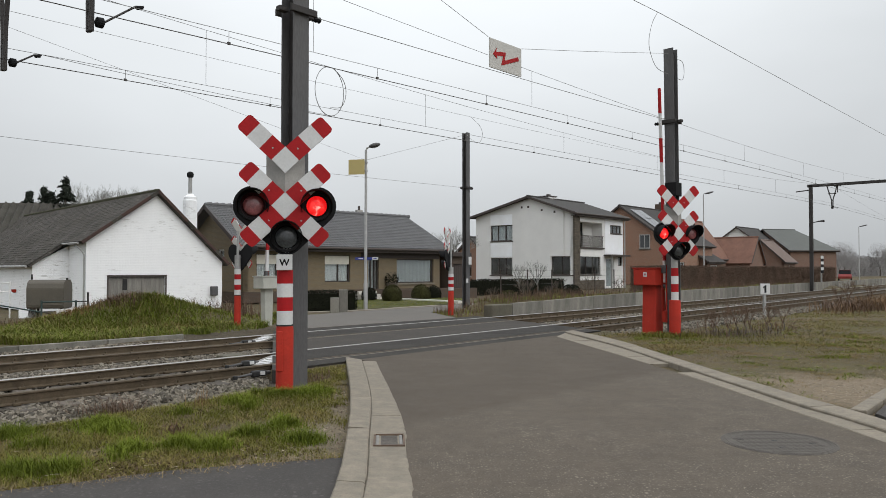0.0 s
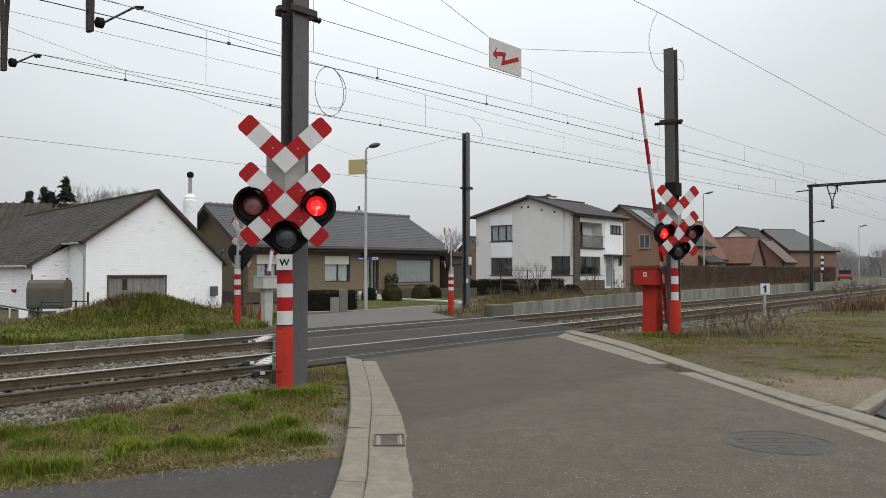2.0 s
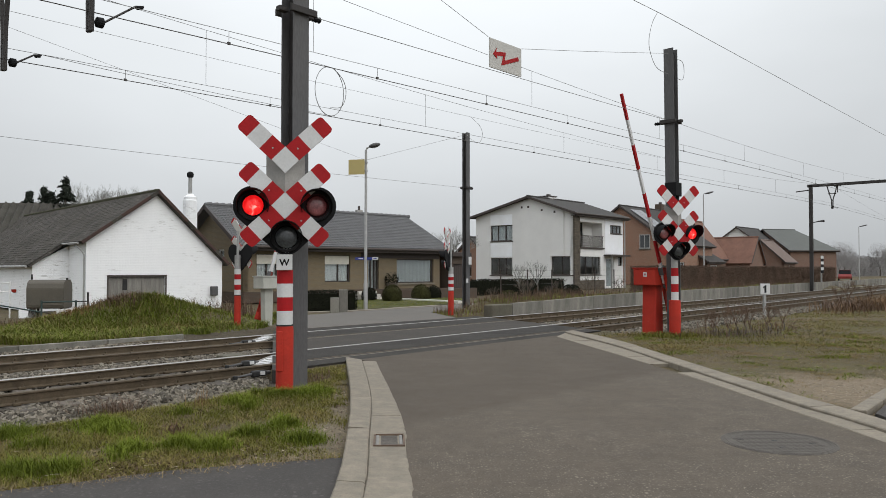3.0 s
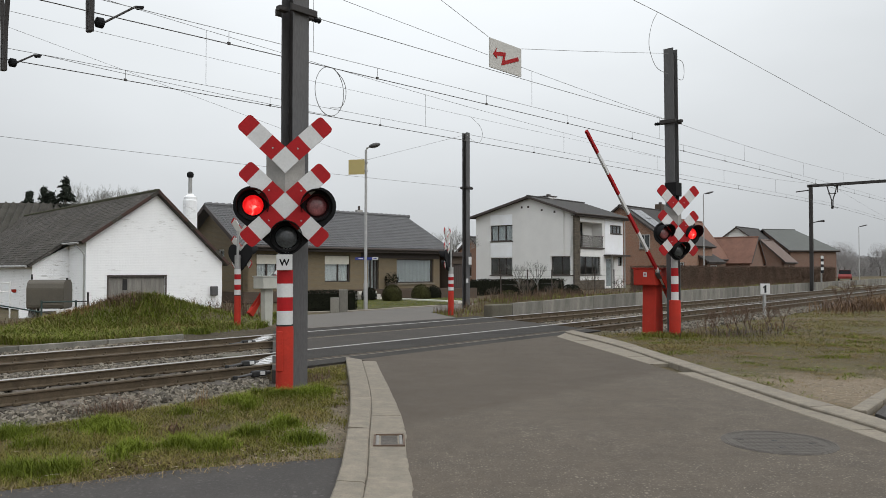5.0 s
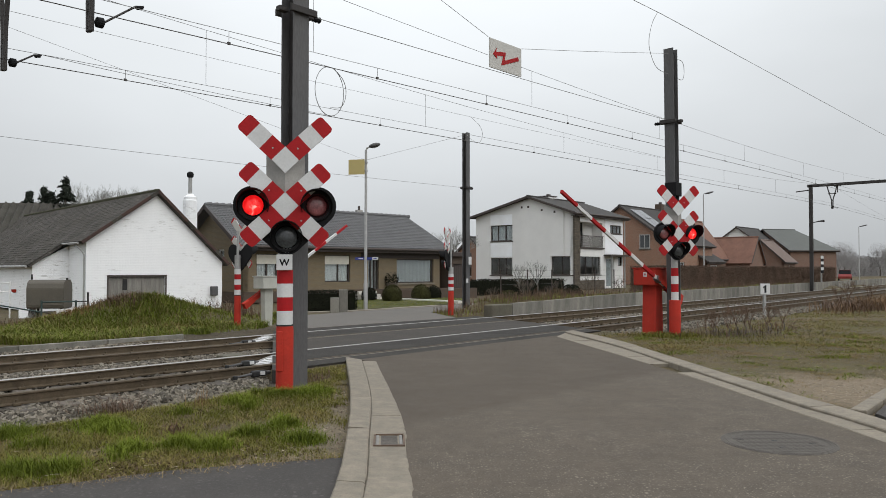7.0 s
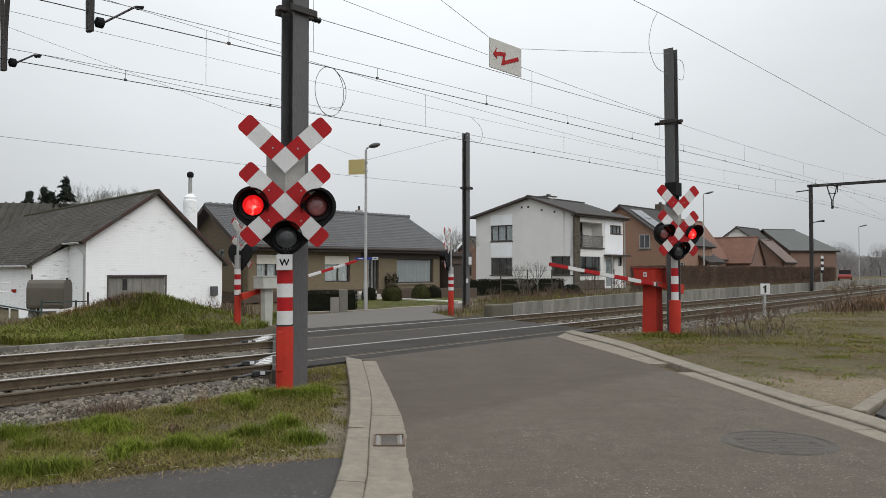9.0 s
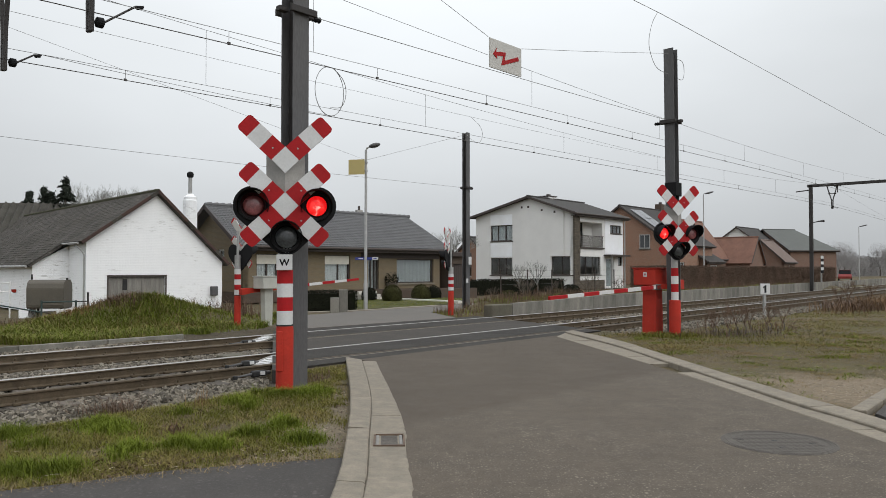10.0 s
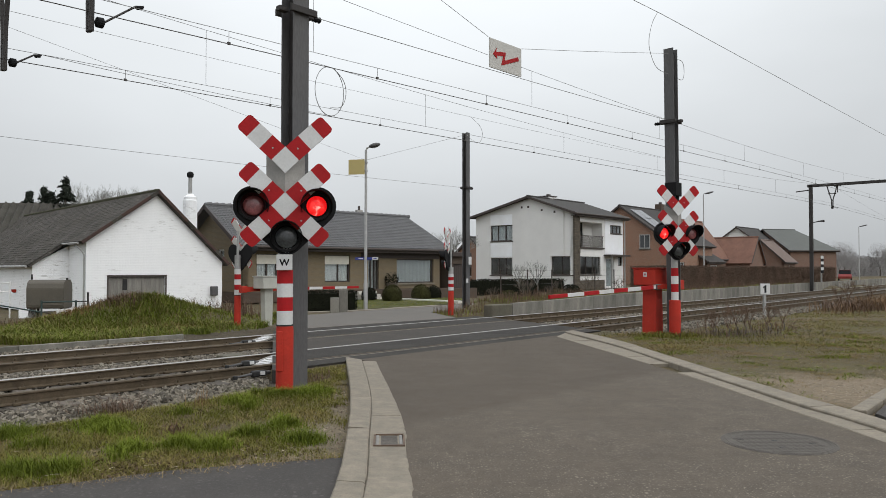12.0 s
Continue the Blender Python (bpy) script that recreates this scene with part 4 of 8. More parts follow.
def build_portal(s, o_far, o_near, top, name_label, hangers, posts=2):
    p = empty("catenary_portal", tpose(s, o_far), name_label, "portal", "catenary portals")
    w = 0.26
    length = o_far - o_near
    for y in (0, -length)[:posts]:
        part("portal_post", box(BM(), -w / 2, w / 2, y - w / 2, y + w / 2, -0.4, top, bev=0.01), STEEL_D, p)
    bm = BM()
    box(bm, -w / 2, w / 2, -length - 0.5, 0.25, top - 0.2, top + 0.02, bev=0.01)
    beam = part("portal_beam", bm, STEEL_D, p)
    if s > 0:
        part("side_arm", tube(BM(), [(0, 0.0, top - 0.42), (-0.1, 1.1, top - 0.52)], 0.05, 6), STEEL_D, p)
        part("hanger_stub", tube(BM(), [(0, -2.0, top - 0.2), (0, -2.0, top - 0.75)], 0.04, 6), STEEL_D, beam)
        part("hanger_stub", tube(BM(), [(0, -2.25, top - 0.24), (0, -1.75, top - 0.24)], 0.04, 6), STEEL_D, beam)
        part("side_lamp", tube(BM(), [(0.0, -0.1, top - 3.1), (0, -0.6, top - 3.0), (0, -1.0, top - 2.98)], [0.03, 0.05, 0.09], 8), STEEL_D, p)
    for o in hangers:
        y = o - o_far
        bm = BM()
        z0 = 5.46 if s < 0 else 6.50
        tube(bm, [(0, y - 0.38, top - 0.2), (0, y - 0.06, z0 + 0.75), (0, y - 0.04, z0)], 0.045, 6)
        tube(bm, [(0, y + 0.38, top - 0.2), (0, y + 0.06, z0 + 0.75), (0, y + 0.04, z0)], 0.045, 6)
        box(bm, -0.05, 0.05, y - 0.3, y + 0.3, top - 0.85, top - 0.79)
        h = part("hanger_frame", bm, STEEL_D, p)
        part("insulator", lathe(BM(), [(0.03, 0), (0.085, 0.03), (0.085, 0.12), (0.03, 0.15)], 14, pose(0.08, y, z0 + 0.18, 0, 90, 0)), BLACK, h)
        z1 = (6.09 if o == NEAR_C else 5.90) if s < 0 else z0 + 0.2
        reach = (0.90 if o == NEAR_C else 0.68) if s < 0 else 1.6
        part("registration_arm", tube(BM(), [(0.2, y, z0 + 0.18), (reach - 0.14, y + 0.02, z1 - 0.03), (reach, y + 0.02, z1)], 0.02, 6), STEEL_D, h)
        clamp = tube(BM(), [(reach - 0.12, y + 0.02, z1 - 0.045), (reach - 0.02, y + 0.02, z1 - 0.02)], 0.034, 8)
        part("wire_clamp", clamp, BLACK, h)
    return p


def build_overhead():
    mast(-3.20, -3.73, 7.6, 0.29, "tall grey steel mast beside the level crossing", 0, (5.52,))
    leaning = mast(8.97, -4.16, 7.55, 0.27, "tall grey steel mast with cable loop", 90, (5.60,))
    leaning.matrix_basis = Matrix.Translation(tr(8.97, -4.16)) @ Matrix.Rotation(radians(-0.35), 4, "Y") @ Matrix.Rotation(radians(139), 4, "Z")
    mast(15.47, 8.22, 7.65, 0.24, "dark steel mast near the garden road", 0, (5.23,))
    build_wires(NEAR_C, "overhead_line", contact_z, near_messenger, (-2.37, 1.40, 5.33, 9.31, 13.45, 17.71, 22.0, 26.5, 31.5, 36.2, 41.0, 46.0, 51.0), (-0.4, 7.41, 15.6, 24.4, 33.8, 43.0), 0.235)
    build_wires(FAR_C, "overhead_line", far_contact, far_messenger, (-2.53, 1.19, 5.02, 8.9, 12.87, 16.87, 21.1, 25.3, 29.6, 34.1, 38.7, 43.5, 48.3, 53.0), (-0.61, 6.95, 14.93, 23.2, 31.8, 41.1), 0.215)
    build_portal(-4.9, 6.6, -1.9, 8.6, "steel cantilever carrying both overhead lines", (NEAR_C, FAR_C), posts=1)
    build_portal(56.3, 4.5, -5.0, 8.55, "distant dark steel portal over the tracks", (FAR_C, NEAR_C - 0.7))
    def wire(pts, r, label, mat_=WIRE):
        tagged(part("cable", tube(BM(), pts, r, 5), mat_), label, "cable", "aerial cables")
    def loop(pts, k=8):
        """A smooth bent cable through a few points."""
        c = [Vector(p) for p in pts]
        c = [c[0] * 2 - c[1]] + c + [c[-1] * 2 - c[-2]]
        out = []
        for i in range(1, len(c) - 2):
            p0, p1, p2, p3 = c[i - 1:i + 3]
            for j in range(k):
                t = j / k
                out.append(0.5 * (2 * p1 + (p2 - p0) * t + (2 * p0 - 5 * p1 + 4 * p2 - p3) * t * t + (3 * p1 - p0 - 3 * p2 + p3) * t ** 3))
        return out + [c[-2]]

    def sag(a, b, d, k=16):
        a, b = Vector(a), Vector(b)
        return [a.lerp(b, i / k) - Vector((0, 0, d * 4 * (i / k) * (1 - i / k))) for i in range(k + 1)]
    wire(sag(tr(-3.05, -4.05, 5.41), tr(8.80, -4.08, 5.64), 0.02), 0.006, "earth wire between two masts")
    wire([tr(-3.1, -4.0, 7.3), tr(-0.2, -4.0, 6.45), tr(1.2, -4.0, 6.1), tr(2.2, -4.0, 6.11), tr(4.8, -4.0, 6.62), tr(8.85, -4.12, 7.42)], 0.005, "slack span wire holding the warning sign")
    wire(sag(tr(-26, -4.2, 8.6), tr(-3.2, -4.2, 8.3), 0.2) + sag(tr(-3.2, -4.2, 8.3), tr(8.3, -4.2, 8.31), 0.1)[1:] + sag(tr(8.3, -4.2, 8.31), tr(56, -4.9, 9.0), 0.0)[1:], 0.008, "high feeder cable along the masts")
    wire(loop([tr(8.02, -4.2, 8.30), tr(7.80, -4.15, 7.95), tr(7.72, -4.1, 7.5), tr(7.85, -4.1, 7.15), tr(8.20, -4.1, 6.9), tr(8.85, -4.12, 6.86)]), 0.007, "hanging cable loop from feeder to mast")
    wire(loop([tr(9.05, -4.2, 7.3), tr(9.40, -4.25, 7.29), tr(9.52, -4.25, 7.05), tr(9.40, -4.25, 6.80), tr(9.05, -4.2, 6.8)]), 0.007, "small cable loop behind the mast head")
    wire([tr(s, FAR_C, 5.8126 - 0.0075 * s + 0.003008 * s * s + 0.004) for s in np.linspace(-4.26, 3.3, 14)], 0.006, "incoming contact wire that joins the far line")
    ring = [tr(3.12 + 0.50 * math.cos(a), FAR_C, 6.47 + 0.66 * math.sin(a)) for a in np.linspace(1.4, 1.4 + 2 * math.pi, 36)]
    wire(ring + loop([tr(3.25, FAR_C, 7.13), tr(3.58, FAR_C - 0.03, 6.85), tr(3.68, FAR_C - 0.03, 6.5), tr(3.55, FAR_C, 6.13), tr(3.15, FAR_C, 6.03)])[1:], 0.010, "coiled jumper cable loop on the far line")
    wire([tr(s, 8.1, 8.246 + 0.0022 * s + 0.000328 * s * s) for s in np.linspace(-18, 58, 40)], 0.006, "feeder cable above the far mast")
    wire(sag(tr(-26, 8.0, 5.15), tr(15.4, 8.2, 5.23), 0.15), 0.006, "earth wire to the far mast")
    wire(sag((-19.6, 8.5, 9.9), (-3.19, 31.5, 6.2), 0.0), 0.005, "thin service wire to the street lamp")
    wire(sag((-3.19, 31.5, 6.2), tr(15.5, 8.2, 7.58), 0.0), 0.006, "thin aerial wire from the street lamp")
    wire(sag(tr(15.3, 8.0, 7.5), tr(14.2, 7.2, 7.3), 0.05, 6), 0.012, "short tail cable at the mast head")
    wire(loop([tr(15.65, 8.1, 8.36), tr(16.3, 8.1, 8.05), tr(16.5, 8.1, 7.65), tr(16.2, 8.1, 7.28), tr(15.6, 8.1, 7.4)]), 0.007, "cable loop beside the far mast")
    # warning board
    sg = empty("warning_board", tpose(1.7, -4.0, 5.54), "white square board with a red lightning arrow hung on wires", "sign")
    part("panel", box(BM(), -0.52, 0.52, -0.012, 0.012, 0, 0.57, bev=0.004), SIGNGREY, sg)
    pts = [(0.40, 0.30), (-0.06, 0.13), (-0.01, 0.30), (-0.33, 0.25), (-0.31, 0.33), (-0.42, 0.19), (-0.29, 0.12), (-0.31, 0.18), (-0.10, 0.21), (-0.16, 0.02), (0.42, 0.22)]
    part("arrow", prism(BM(), [(x, z + 0.08) for x, z in pts], -0.020, -0.0125, "y"), RED, sg)


# ---- crossing signals ----
SIG = {}


def saltire_arm(angle, r0, r1, cx, cz, y, flip_end=True):
    """Boards of one arm from r0 to r1 along the angle; returns stripes as (mesh, colour)."""
    w = 0.132
    cuts = [0.132, 0.36, min(0.595, r1 - 0.17), r1]
    out = []
    a = r0
    for i, c in enumerate(cuts):
        if c <= a:
            continue
        white = i % 2 == 0
        bm = BM()
        if i == 3:
            r_ = 0.055
            pts = [(a, -w)] + [(c - r_ + r_ * math.sin(q * 0.3927), -w + r_ - r_ * math.cos(q * 0.3927)) for q in range(5)] + [(c - r_ + r_ * math.cos(q * 0.3927), w - r_ + r_ * math.sin(q * 0.3927)) for q in range(5)] + [(a, w)]
        else:
            pts = [(a, -w), (c, -w), (c, w), (a, w)]
        ca, sa = math.cos(angle), math.sin(angle)
        prism(bm, [(cx + p * ca - q * sa, cz + p * sa + q * ca) for p, q in pts], y - 0.012, y + 0.012, "y")
        out.append((bm, WHITE if white else RED))
        a = c
    return out


def lens_mesh():
    """A domed lamp disc that turns in its housing: bright face in front, dull face behind."""
    bm = BM()
    seg = 24
    rings = []
    for r, y in ((0.142, 0.0), (0.13, -0.018), (0.09, -0.034), (0.04, -0.04)):
        rings.append([bm.verts.new((r * math.cos(2 * math.pi * k / seg), y, r * math.sin(2 * math.pi * k / seg))) for k in range(seg)])
    back = []
    for r, y in ((0.13, 0.018), (0.09, 0.034), (0.04, 0.04)):
        back.append([bm.verts.new((r * math.cos(2 * math.pi * k / seg), y, r * math.sin(2 * math.pi * k / seg))) for k in range(seg)])
    fr, bk = [], []
    for chain, dest in ((rings, fr), ([rings[0]] + back, bk)):
        for a, b in zip(chain, chain[1:]):
            for k in range(seg):
                dest.append(bm.faces.new((a[k], a[(k + 1) % seg], b[(k + 1) % seg], b[k])))
        dest.append(bm.faces.new(chain[-1]))
    bmesh.ops.recalc_face_normals(bm, faces=bm.faces[:])
    for f in bk:
        f.material_index = 1
    for f in bm.faces:
        f.smooth = True
    me = bpy.data.meshes.new("lens")
    bm.to_mesh(me)
    bm.free()
    me.materials.append(LENS_ON)
    me.materials.append(LENS_OFF)
    return me


def build_signal(m):
    sig = empty("crossing_signal", m, "red and white crossing signal post with double saltire and lamps", "crossing signal", "level crossing signals")
    part("post_base", lathe(BM(), [(0.122, -0.3), (0.122, 0.86), (0.114, 0.945), (0.10, 0.95)], 20), POST_RED, sig, smooth=True)
    for k in range(4):
        z = 0.948 + k * 0.1915
        part("post_band", lathe(BM(), [(0.112, z), (0.112, z + 0.191)], 20), WHITE if k % 2 == 0 else RED, sig, smooth=True)
    part("post_collar", lathe(BM(), [(0.119, 0.925), (0.119, 0.947)], 20), BLACK_R, sig)
    part("cable_cover", box(BM(), -0.105, -0.02, -0.126, -0.09, 0.30, 0.86, bev=0.008), POST_RED, sig)
    pl = part("letter_plate", box(BM(), -0.115, 0.105, -0.165, -0.145, 1.71, 1.93, bev=0.006), WHITE, sig, "white plate with a black letter W")
    part("post_top", lathe(BM(), [(0.10, 1.714), (0.10, 2.05), (0.05, 2.08)], 16), GALV, sig, smooth=True)
    cu = bpy.data.curves.new("letter", "FONT")
    cu.body, cu.size, cu.align_x, cu.extrude, cu.offset = "W", 0.125, "CENTER", 0.002, 0.004
    tx = new("letter", cu)
    me = bpy.data.meshes.new_from_object(tx)
    bpy.data.objects.remove(tx)
    lt = new("letter", me)
    me.materials.append(BLACK)
    lt.parent, lt.matrix_basis = pl, pose(-0.005, -0.168, 1.775, 90, 0, 0)
    me2 = me.copy()
    me2.materials.clear()
    me2.materials.append(GREYPLATE)
    lt = new("letter", me2)
    lt.parent, lt.matrix_basis = sig, pose(0.03, -0.134, 1.955, 90, 0, 0) @ Matrix.Diagonal((0.75, 0.75, 1, 1))
    # carrier behind the boards
    part("carrier_pole", lathe(BM(), [(0.045, 2.0), (0.045, 3.35)], 12), GALV, sig, smooth=True)
    for sx in (-1, 1):
        bm = BM()
        out = [(0.27 * sx, 0.06, 2.66), (0.0, -0.152, 2.66), (0.0, -0.152, 3.14), (0.27 * sx, 0.06, 3.38)]
        fr = [bm.verts.new(p) for p in out]
        bk_ = [bm.verts.new((x, y + 0.012, z)) for x, y, z in out]
        bm.faces.new(fr)
        bm.faces.new(bk_[::-1])
        for i in range(4):
            bm.faces.new((fr[i], bk_[i], bk_[(i + 1) % 4], fr[(i + 1) % 4]))
        part("grey_shield", bm, GREYPLATE, sig, "plain grey metal shield folded along its middle")
    # heart-shaped backing
    cs = ((-0.435, 2.61, 0.275), (0.435, 2.61, 0.275), (0.02, 2.17, 0.245))
    hull = []
    def arc(c, a0, a1, k=14):
        for i in range(k + 1):
            a = radians(a0 + (a1 - a0) * i / k)
            hull.append((c[0] + c[2] * math.cos(a), c[1] + c[2] * math.sin(a)))
    arc(cs[2], 222, 318)
    arc(cs[1], -42, 150)
    hull.append((0.0, 2.62))
    arc(cs[0], 30, 222)
    bk = part("backing_board", prism(BM(), hull, -0.13, -0.09, "y"), BLACK, sig, "black heart-shaped backing board")
    for i, (x, z, r) in enumerate(cs):
        q = pose(x, -0.13, z, 90, 0, 0)
        bm = BM()
        lathe(bm, [(0.20, -0.03), (0.215, 0.0), (0.205, 0.05), (0.175, 0.05), (0.165, 0.0), (0.16, -0.02)], 28, q)
        hs = part("lamp_housing", bm, BLACK, sig, smooth=True)
        bm = BM()   # sun hood over the upper rim
        k = 22
        a0, a1 = radians(-25), radians(205)
        prev = None
        for j in range(k + 1):
            a = a0 + (a1 - a0) * j / k
            d = 0.05 + 0.25 * max(0, math.sin((j / k) * math.pi)) ** 0.6
            ring = [bm.verts.new((x + rr * math.cos(a), -0.13 - yy, z + rr * math.sin(a))) for rr, yy in ((0.222, 0.0), (0.222, d), (0.212, d), (0.212, 0.0))]
            if prev:
                for e in range(4):
                    bm.faces.new((prev[e], prev[(e + 1) % 4], ring[(e + 1) % 4], ring[e]))
            prev = ring
        part("hood", bm, BLACK, hs, smooth=False)
        if i == 2:
            part("white_lamp_lens", lathe(BM(), [(0.165, 0.0), (0.15, 0.03), (0.10, 0.05), (0.04, 0.058)], 24, q), LENS_DARK, hs, smooth=True)
    for i in (0, 1):
        ln = new("lens", SIG["lens"])
        ln.parent = sig
        ln.matrix_basis = pose(cs[i][0], -0.15, cs[i][1])
        tagged(ln, "round red warning lamp lens")
        SIG.setdefault("lenses", []).append(ln)
    ang = radians(43)
    cc = part("saltire_centre", prism(BM(), [(0.0, 2.61 - 0.187), (0.187, 2.61), (0, 2.61 + 0.187), (-0.187, 2.61)], -0.182, -0.158, "y"), WHITE, sig)
    for a in (ang, math.pi - ang, math.pi + ang, -ang):
        for bm, mt in saltire_arm(a, 0.133, 0.765 if a < math.pi and a > 0 else 0.735, 0, 2.61, -0.17):
            part("saltire_board", bm, mt, sig)
    part("saltire_centre", prism(BM(), [(0.0, 3.25 - 0.187), (0.187, 3.25), (0, 3.25 + 0.187), (-0.187, 3.25)], -0.182, -0.158, "y"), WHITE, sig)
    for a in (ang, math.pi - ang):
        for bm, mt in saltire_arm(a, 0.133, 0.785, 0, 3.25, -0.17):
            part("saltire_board", bm, mt, sig)
    for x, z in ((-0.17, 3.41), (0.17, 3.41), (-0.22, 2.82), (0.22, 2.82), (-0.22, 2.4), (0.22, 2.4)):
        part("bolt", lathe(BM(), [(0.012, 0), (0.012, 0.008)], 8, pose(x, -0.182, z, 90, 0, 0)), GALV, sig)
    for a, c in ((ang, 2.61), (math.pi - ang, 2.61), (math.pi + ang, 2.61), (-ang, 2.61), (ang, 3.25), (math.pi - ang, 3.25)):
        ca, sa = math.cos(a), math.sin(a)
        back = prism(BM(), [(p * ca - q * sa, c + p * sa + q * ca) for p, q in ((0.03, -0.12), (0.70, -0.12), (0.70, 0.12), (0.03, 0.12))], -0.1575, -0.153, "y")
        part("board_back", back, SIGNGREY, sig)
    return sig


# ---- barriers ----
def build_barrier(m, paint, boom_len, pivot_y, label, reach, pivot_z, cw=1.0, slim=1.0, pivot_x=0.0, foot=0.22, neck=0.17, head_h=0.44, bands=9):
    b = empty("level_crossing_barrier", m, label, "barrier", "crossing barriers")
    bm = BM()
    prism(bm, [(-foot, -0.25), (foot, -0.25), (neck, pivot_z + 0.02), (-neck, pivot_z + 0.02)], -0.9 * foot, 0.9 * foot, "y")
    bmesh.ops.bevel(bm, geom=bm.edges[:], offset=0.012, segments=1, affect="EDGES")
    part("column", bm, paint, b)
    hd = part("drive_box", box(BM(), -0.41 * slim, 0.41 * slim, -0.34 * slim, 0.30 * slim, pivot_z + 0.02, pivot_z + 0.02 + head_h, bev=0.02), paint, b)
    part("lid", box(BM(), -0.41 * slim - 0.02, 0.41 * slim + 0.02, -0.34 * slim - 0.02, 0.30 * slim + 0.02, pivot_z + 0.021 + head_h, pivot_z + 0.05 + head_h, bev=0.008), paint, hd)
    part("label_plate", box(BM(), 0.41 * slim + 0.001, 0.41 * slim + 0.006, -0.04, 0.06, pivot_z + 0.25, pivot_z + 0.37), WHITE, hd, "small white label plate with a red mark")
    part("label_mark", box(BM(), 0.41 * slim + 0.0065, 0.41 * slim + 0.009, -0.01, 0.03, pivot_z + 0.285, pivot_z + 0.335), RED, hd)
    part("axle", cyl(BM(), 0.05, 0.05, 0.28, abs(pivot_y) + 0.05, pose(pivot_x, 0, pivot_z, -90, 0, 0) if pivot_y > 0 else pose(0, 0, pivot_z, 90, 0, 0), 14), STEEL, b)
    bm = BM()
    prism(bm, [(0.10, -0.05), (boom_len, -0.036), (boom_len + 0.015, 0.0), (boom_len, 0.036), (0.10, 0.05)], -0.028, 0.028, "y")
    boom = part("boom", bm, WHITE, b, "white boom with red bands")
    k = bands
    seg = boom_len / (k + 1.2)
    for i in range(0, k, 2):
        a = boom_len - (i + 1) * seg * 1.02
        c = boom_len - i * seg * 1.02 + (0.016 if i == 0 else 0)
        bm = BM()
        half = 0.053 - 0.013 * c / boom_len
        box(bm, max(a, 0.5), c, -0.031, 0.031, -half, half, bev=0.005)
        part("red_band", bm, RED, boom)
    bm = BM()
    for y in (-0.07, 0.05):
        prism(bm, [(0.55, -0.045), (0.55, 0.045), (0.0, 0.075), (-0.55, 0.10 * cw), (-reach, 0.13 * cw), (-reach, -0.13 * cw), (-0.55, -0.085 * cw), (0.0, -0.075)], y, y + 0.02, "y")
    box(bm, -reach, -reach + 0.30 * cw, -0.05, 0.05, -0.13 * cw, 0.13 * cw, bev=0.01)
    part("counterweight", bm, POST_RED, boom, "red counterweight arms")
    part("boom_clamp", box(BM(), 0.34, 0.56, -0.07, 0.07, -0.066, 0.066, bev=0.012), STEEL, boom)
    boom.matrix_basis = pose(pivot_x, pivot_y, pivot_z, 0, -88, 0)
    return b, boom


SIG["lens"] = lens_mesh()
build_overhead()
near_signal = build_signal(pose(-2.23, 10.78, -0.03, 0, 0, 10))
right_signal = copy_thing(near_signal, pose(6.02, 19.84, 0, 0, 0, 20))
tagged(right_signal, "red and white crossing signal in front of the mast")
SIG["right"] = [c for c in right_signal.children if c.name.startswith("lens")]
left_signal = copy_thing(near_signal, pose(-6.25, 23.24, -0.03, 0, 0, 140))
left_signal.scale = (0.86, 0.86, 0.86)
tagged(left_signal, "crossing signal seen from its grey back")
mid_signal = copy_thing(near_signal, pose(0.3, 28.75, 0, 0, 0, -104))
mid_signal.scale = (0.84, 0.84, 0.84)
tagged(mid_signal, "crossing signal turned to the side road")


def reband(sig, z0, z1, count, r, base_r, neck=2.1):
    """Slimmer banded post above a thicker foot, as on the other signals."""
    for ch in list(sig.children):
        if ch.name.startswith("post_band") or (sig is not right_signal and ch.name.startswith("grey_shield")):
            bpy.data.objects.remove(ch)
        elif ch.name.startswith("post_base"):
            ch.scale = (base_r / 0.122, base_r / 0.122, z0 / 0.948)
        elif ch.name.startswith("post_collar"):
            ch.scale = (r / 0.114, r / 0.114, 1)
            ch.location.z = z0 - 0.948
        elif ch.name.startswith("cable_cover"):
            bpy.data.objects.remove(ch)
        elif ch.name.startswith("post_top"):
            ch.scale = (r / 0.106, r / 0.106, 1)
    h = (z1 - z0) / count
    for k in range(count):
        z = z0 + k * h
        part("post_band", lathe(BM(), [(r, z), (r, z + h - 0.001)], 20), WHITE if k % 2 == 0 else RED, sig, smooth=True)
    part("post_neck", lathe(BM(), [(r * 0.97, z1), (r * 0.97, neck)], 16), GALV, sig, smooth=True)


reband(right_signal, 0.89, 1.72, 4, 0.094, 0.147)
reband(left_signal, 1.09, 2.0, 5, 0.112, 0.118, 2.5)
reband(mid_signal, 1.06, 1.80, 5, 0.118, 0.13)
for sg_ in (right_signal, left_signal, mid_signal):
    for ch in list(sg_.children):
        if ch.name.startswith("letter_plate"):
            for sub in list(ch.children):
                bpy.data.objects.remove(sub)
            bpy.data.objects.remove(ch)
near_barrier, near_boom = build_barrier(pose(5.62, 20.5, 0, 0, 0, 226.5), POST_RED, 5.22, 0.37, "red crossing barrier with striped boom and counterweight", 0.95, 1.24, bands=7)
far_barrier, far_boom = build_barrier(pose(-5.36, 23.24, 0.05, 0, 0, 49), CABINET, 4.12, 0.343, "grey crossing barrier with striped boom", 0.98, 1.024, 0.75, 0.8, 0.224, 0.125, 0.16, 0.36, 6)


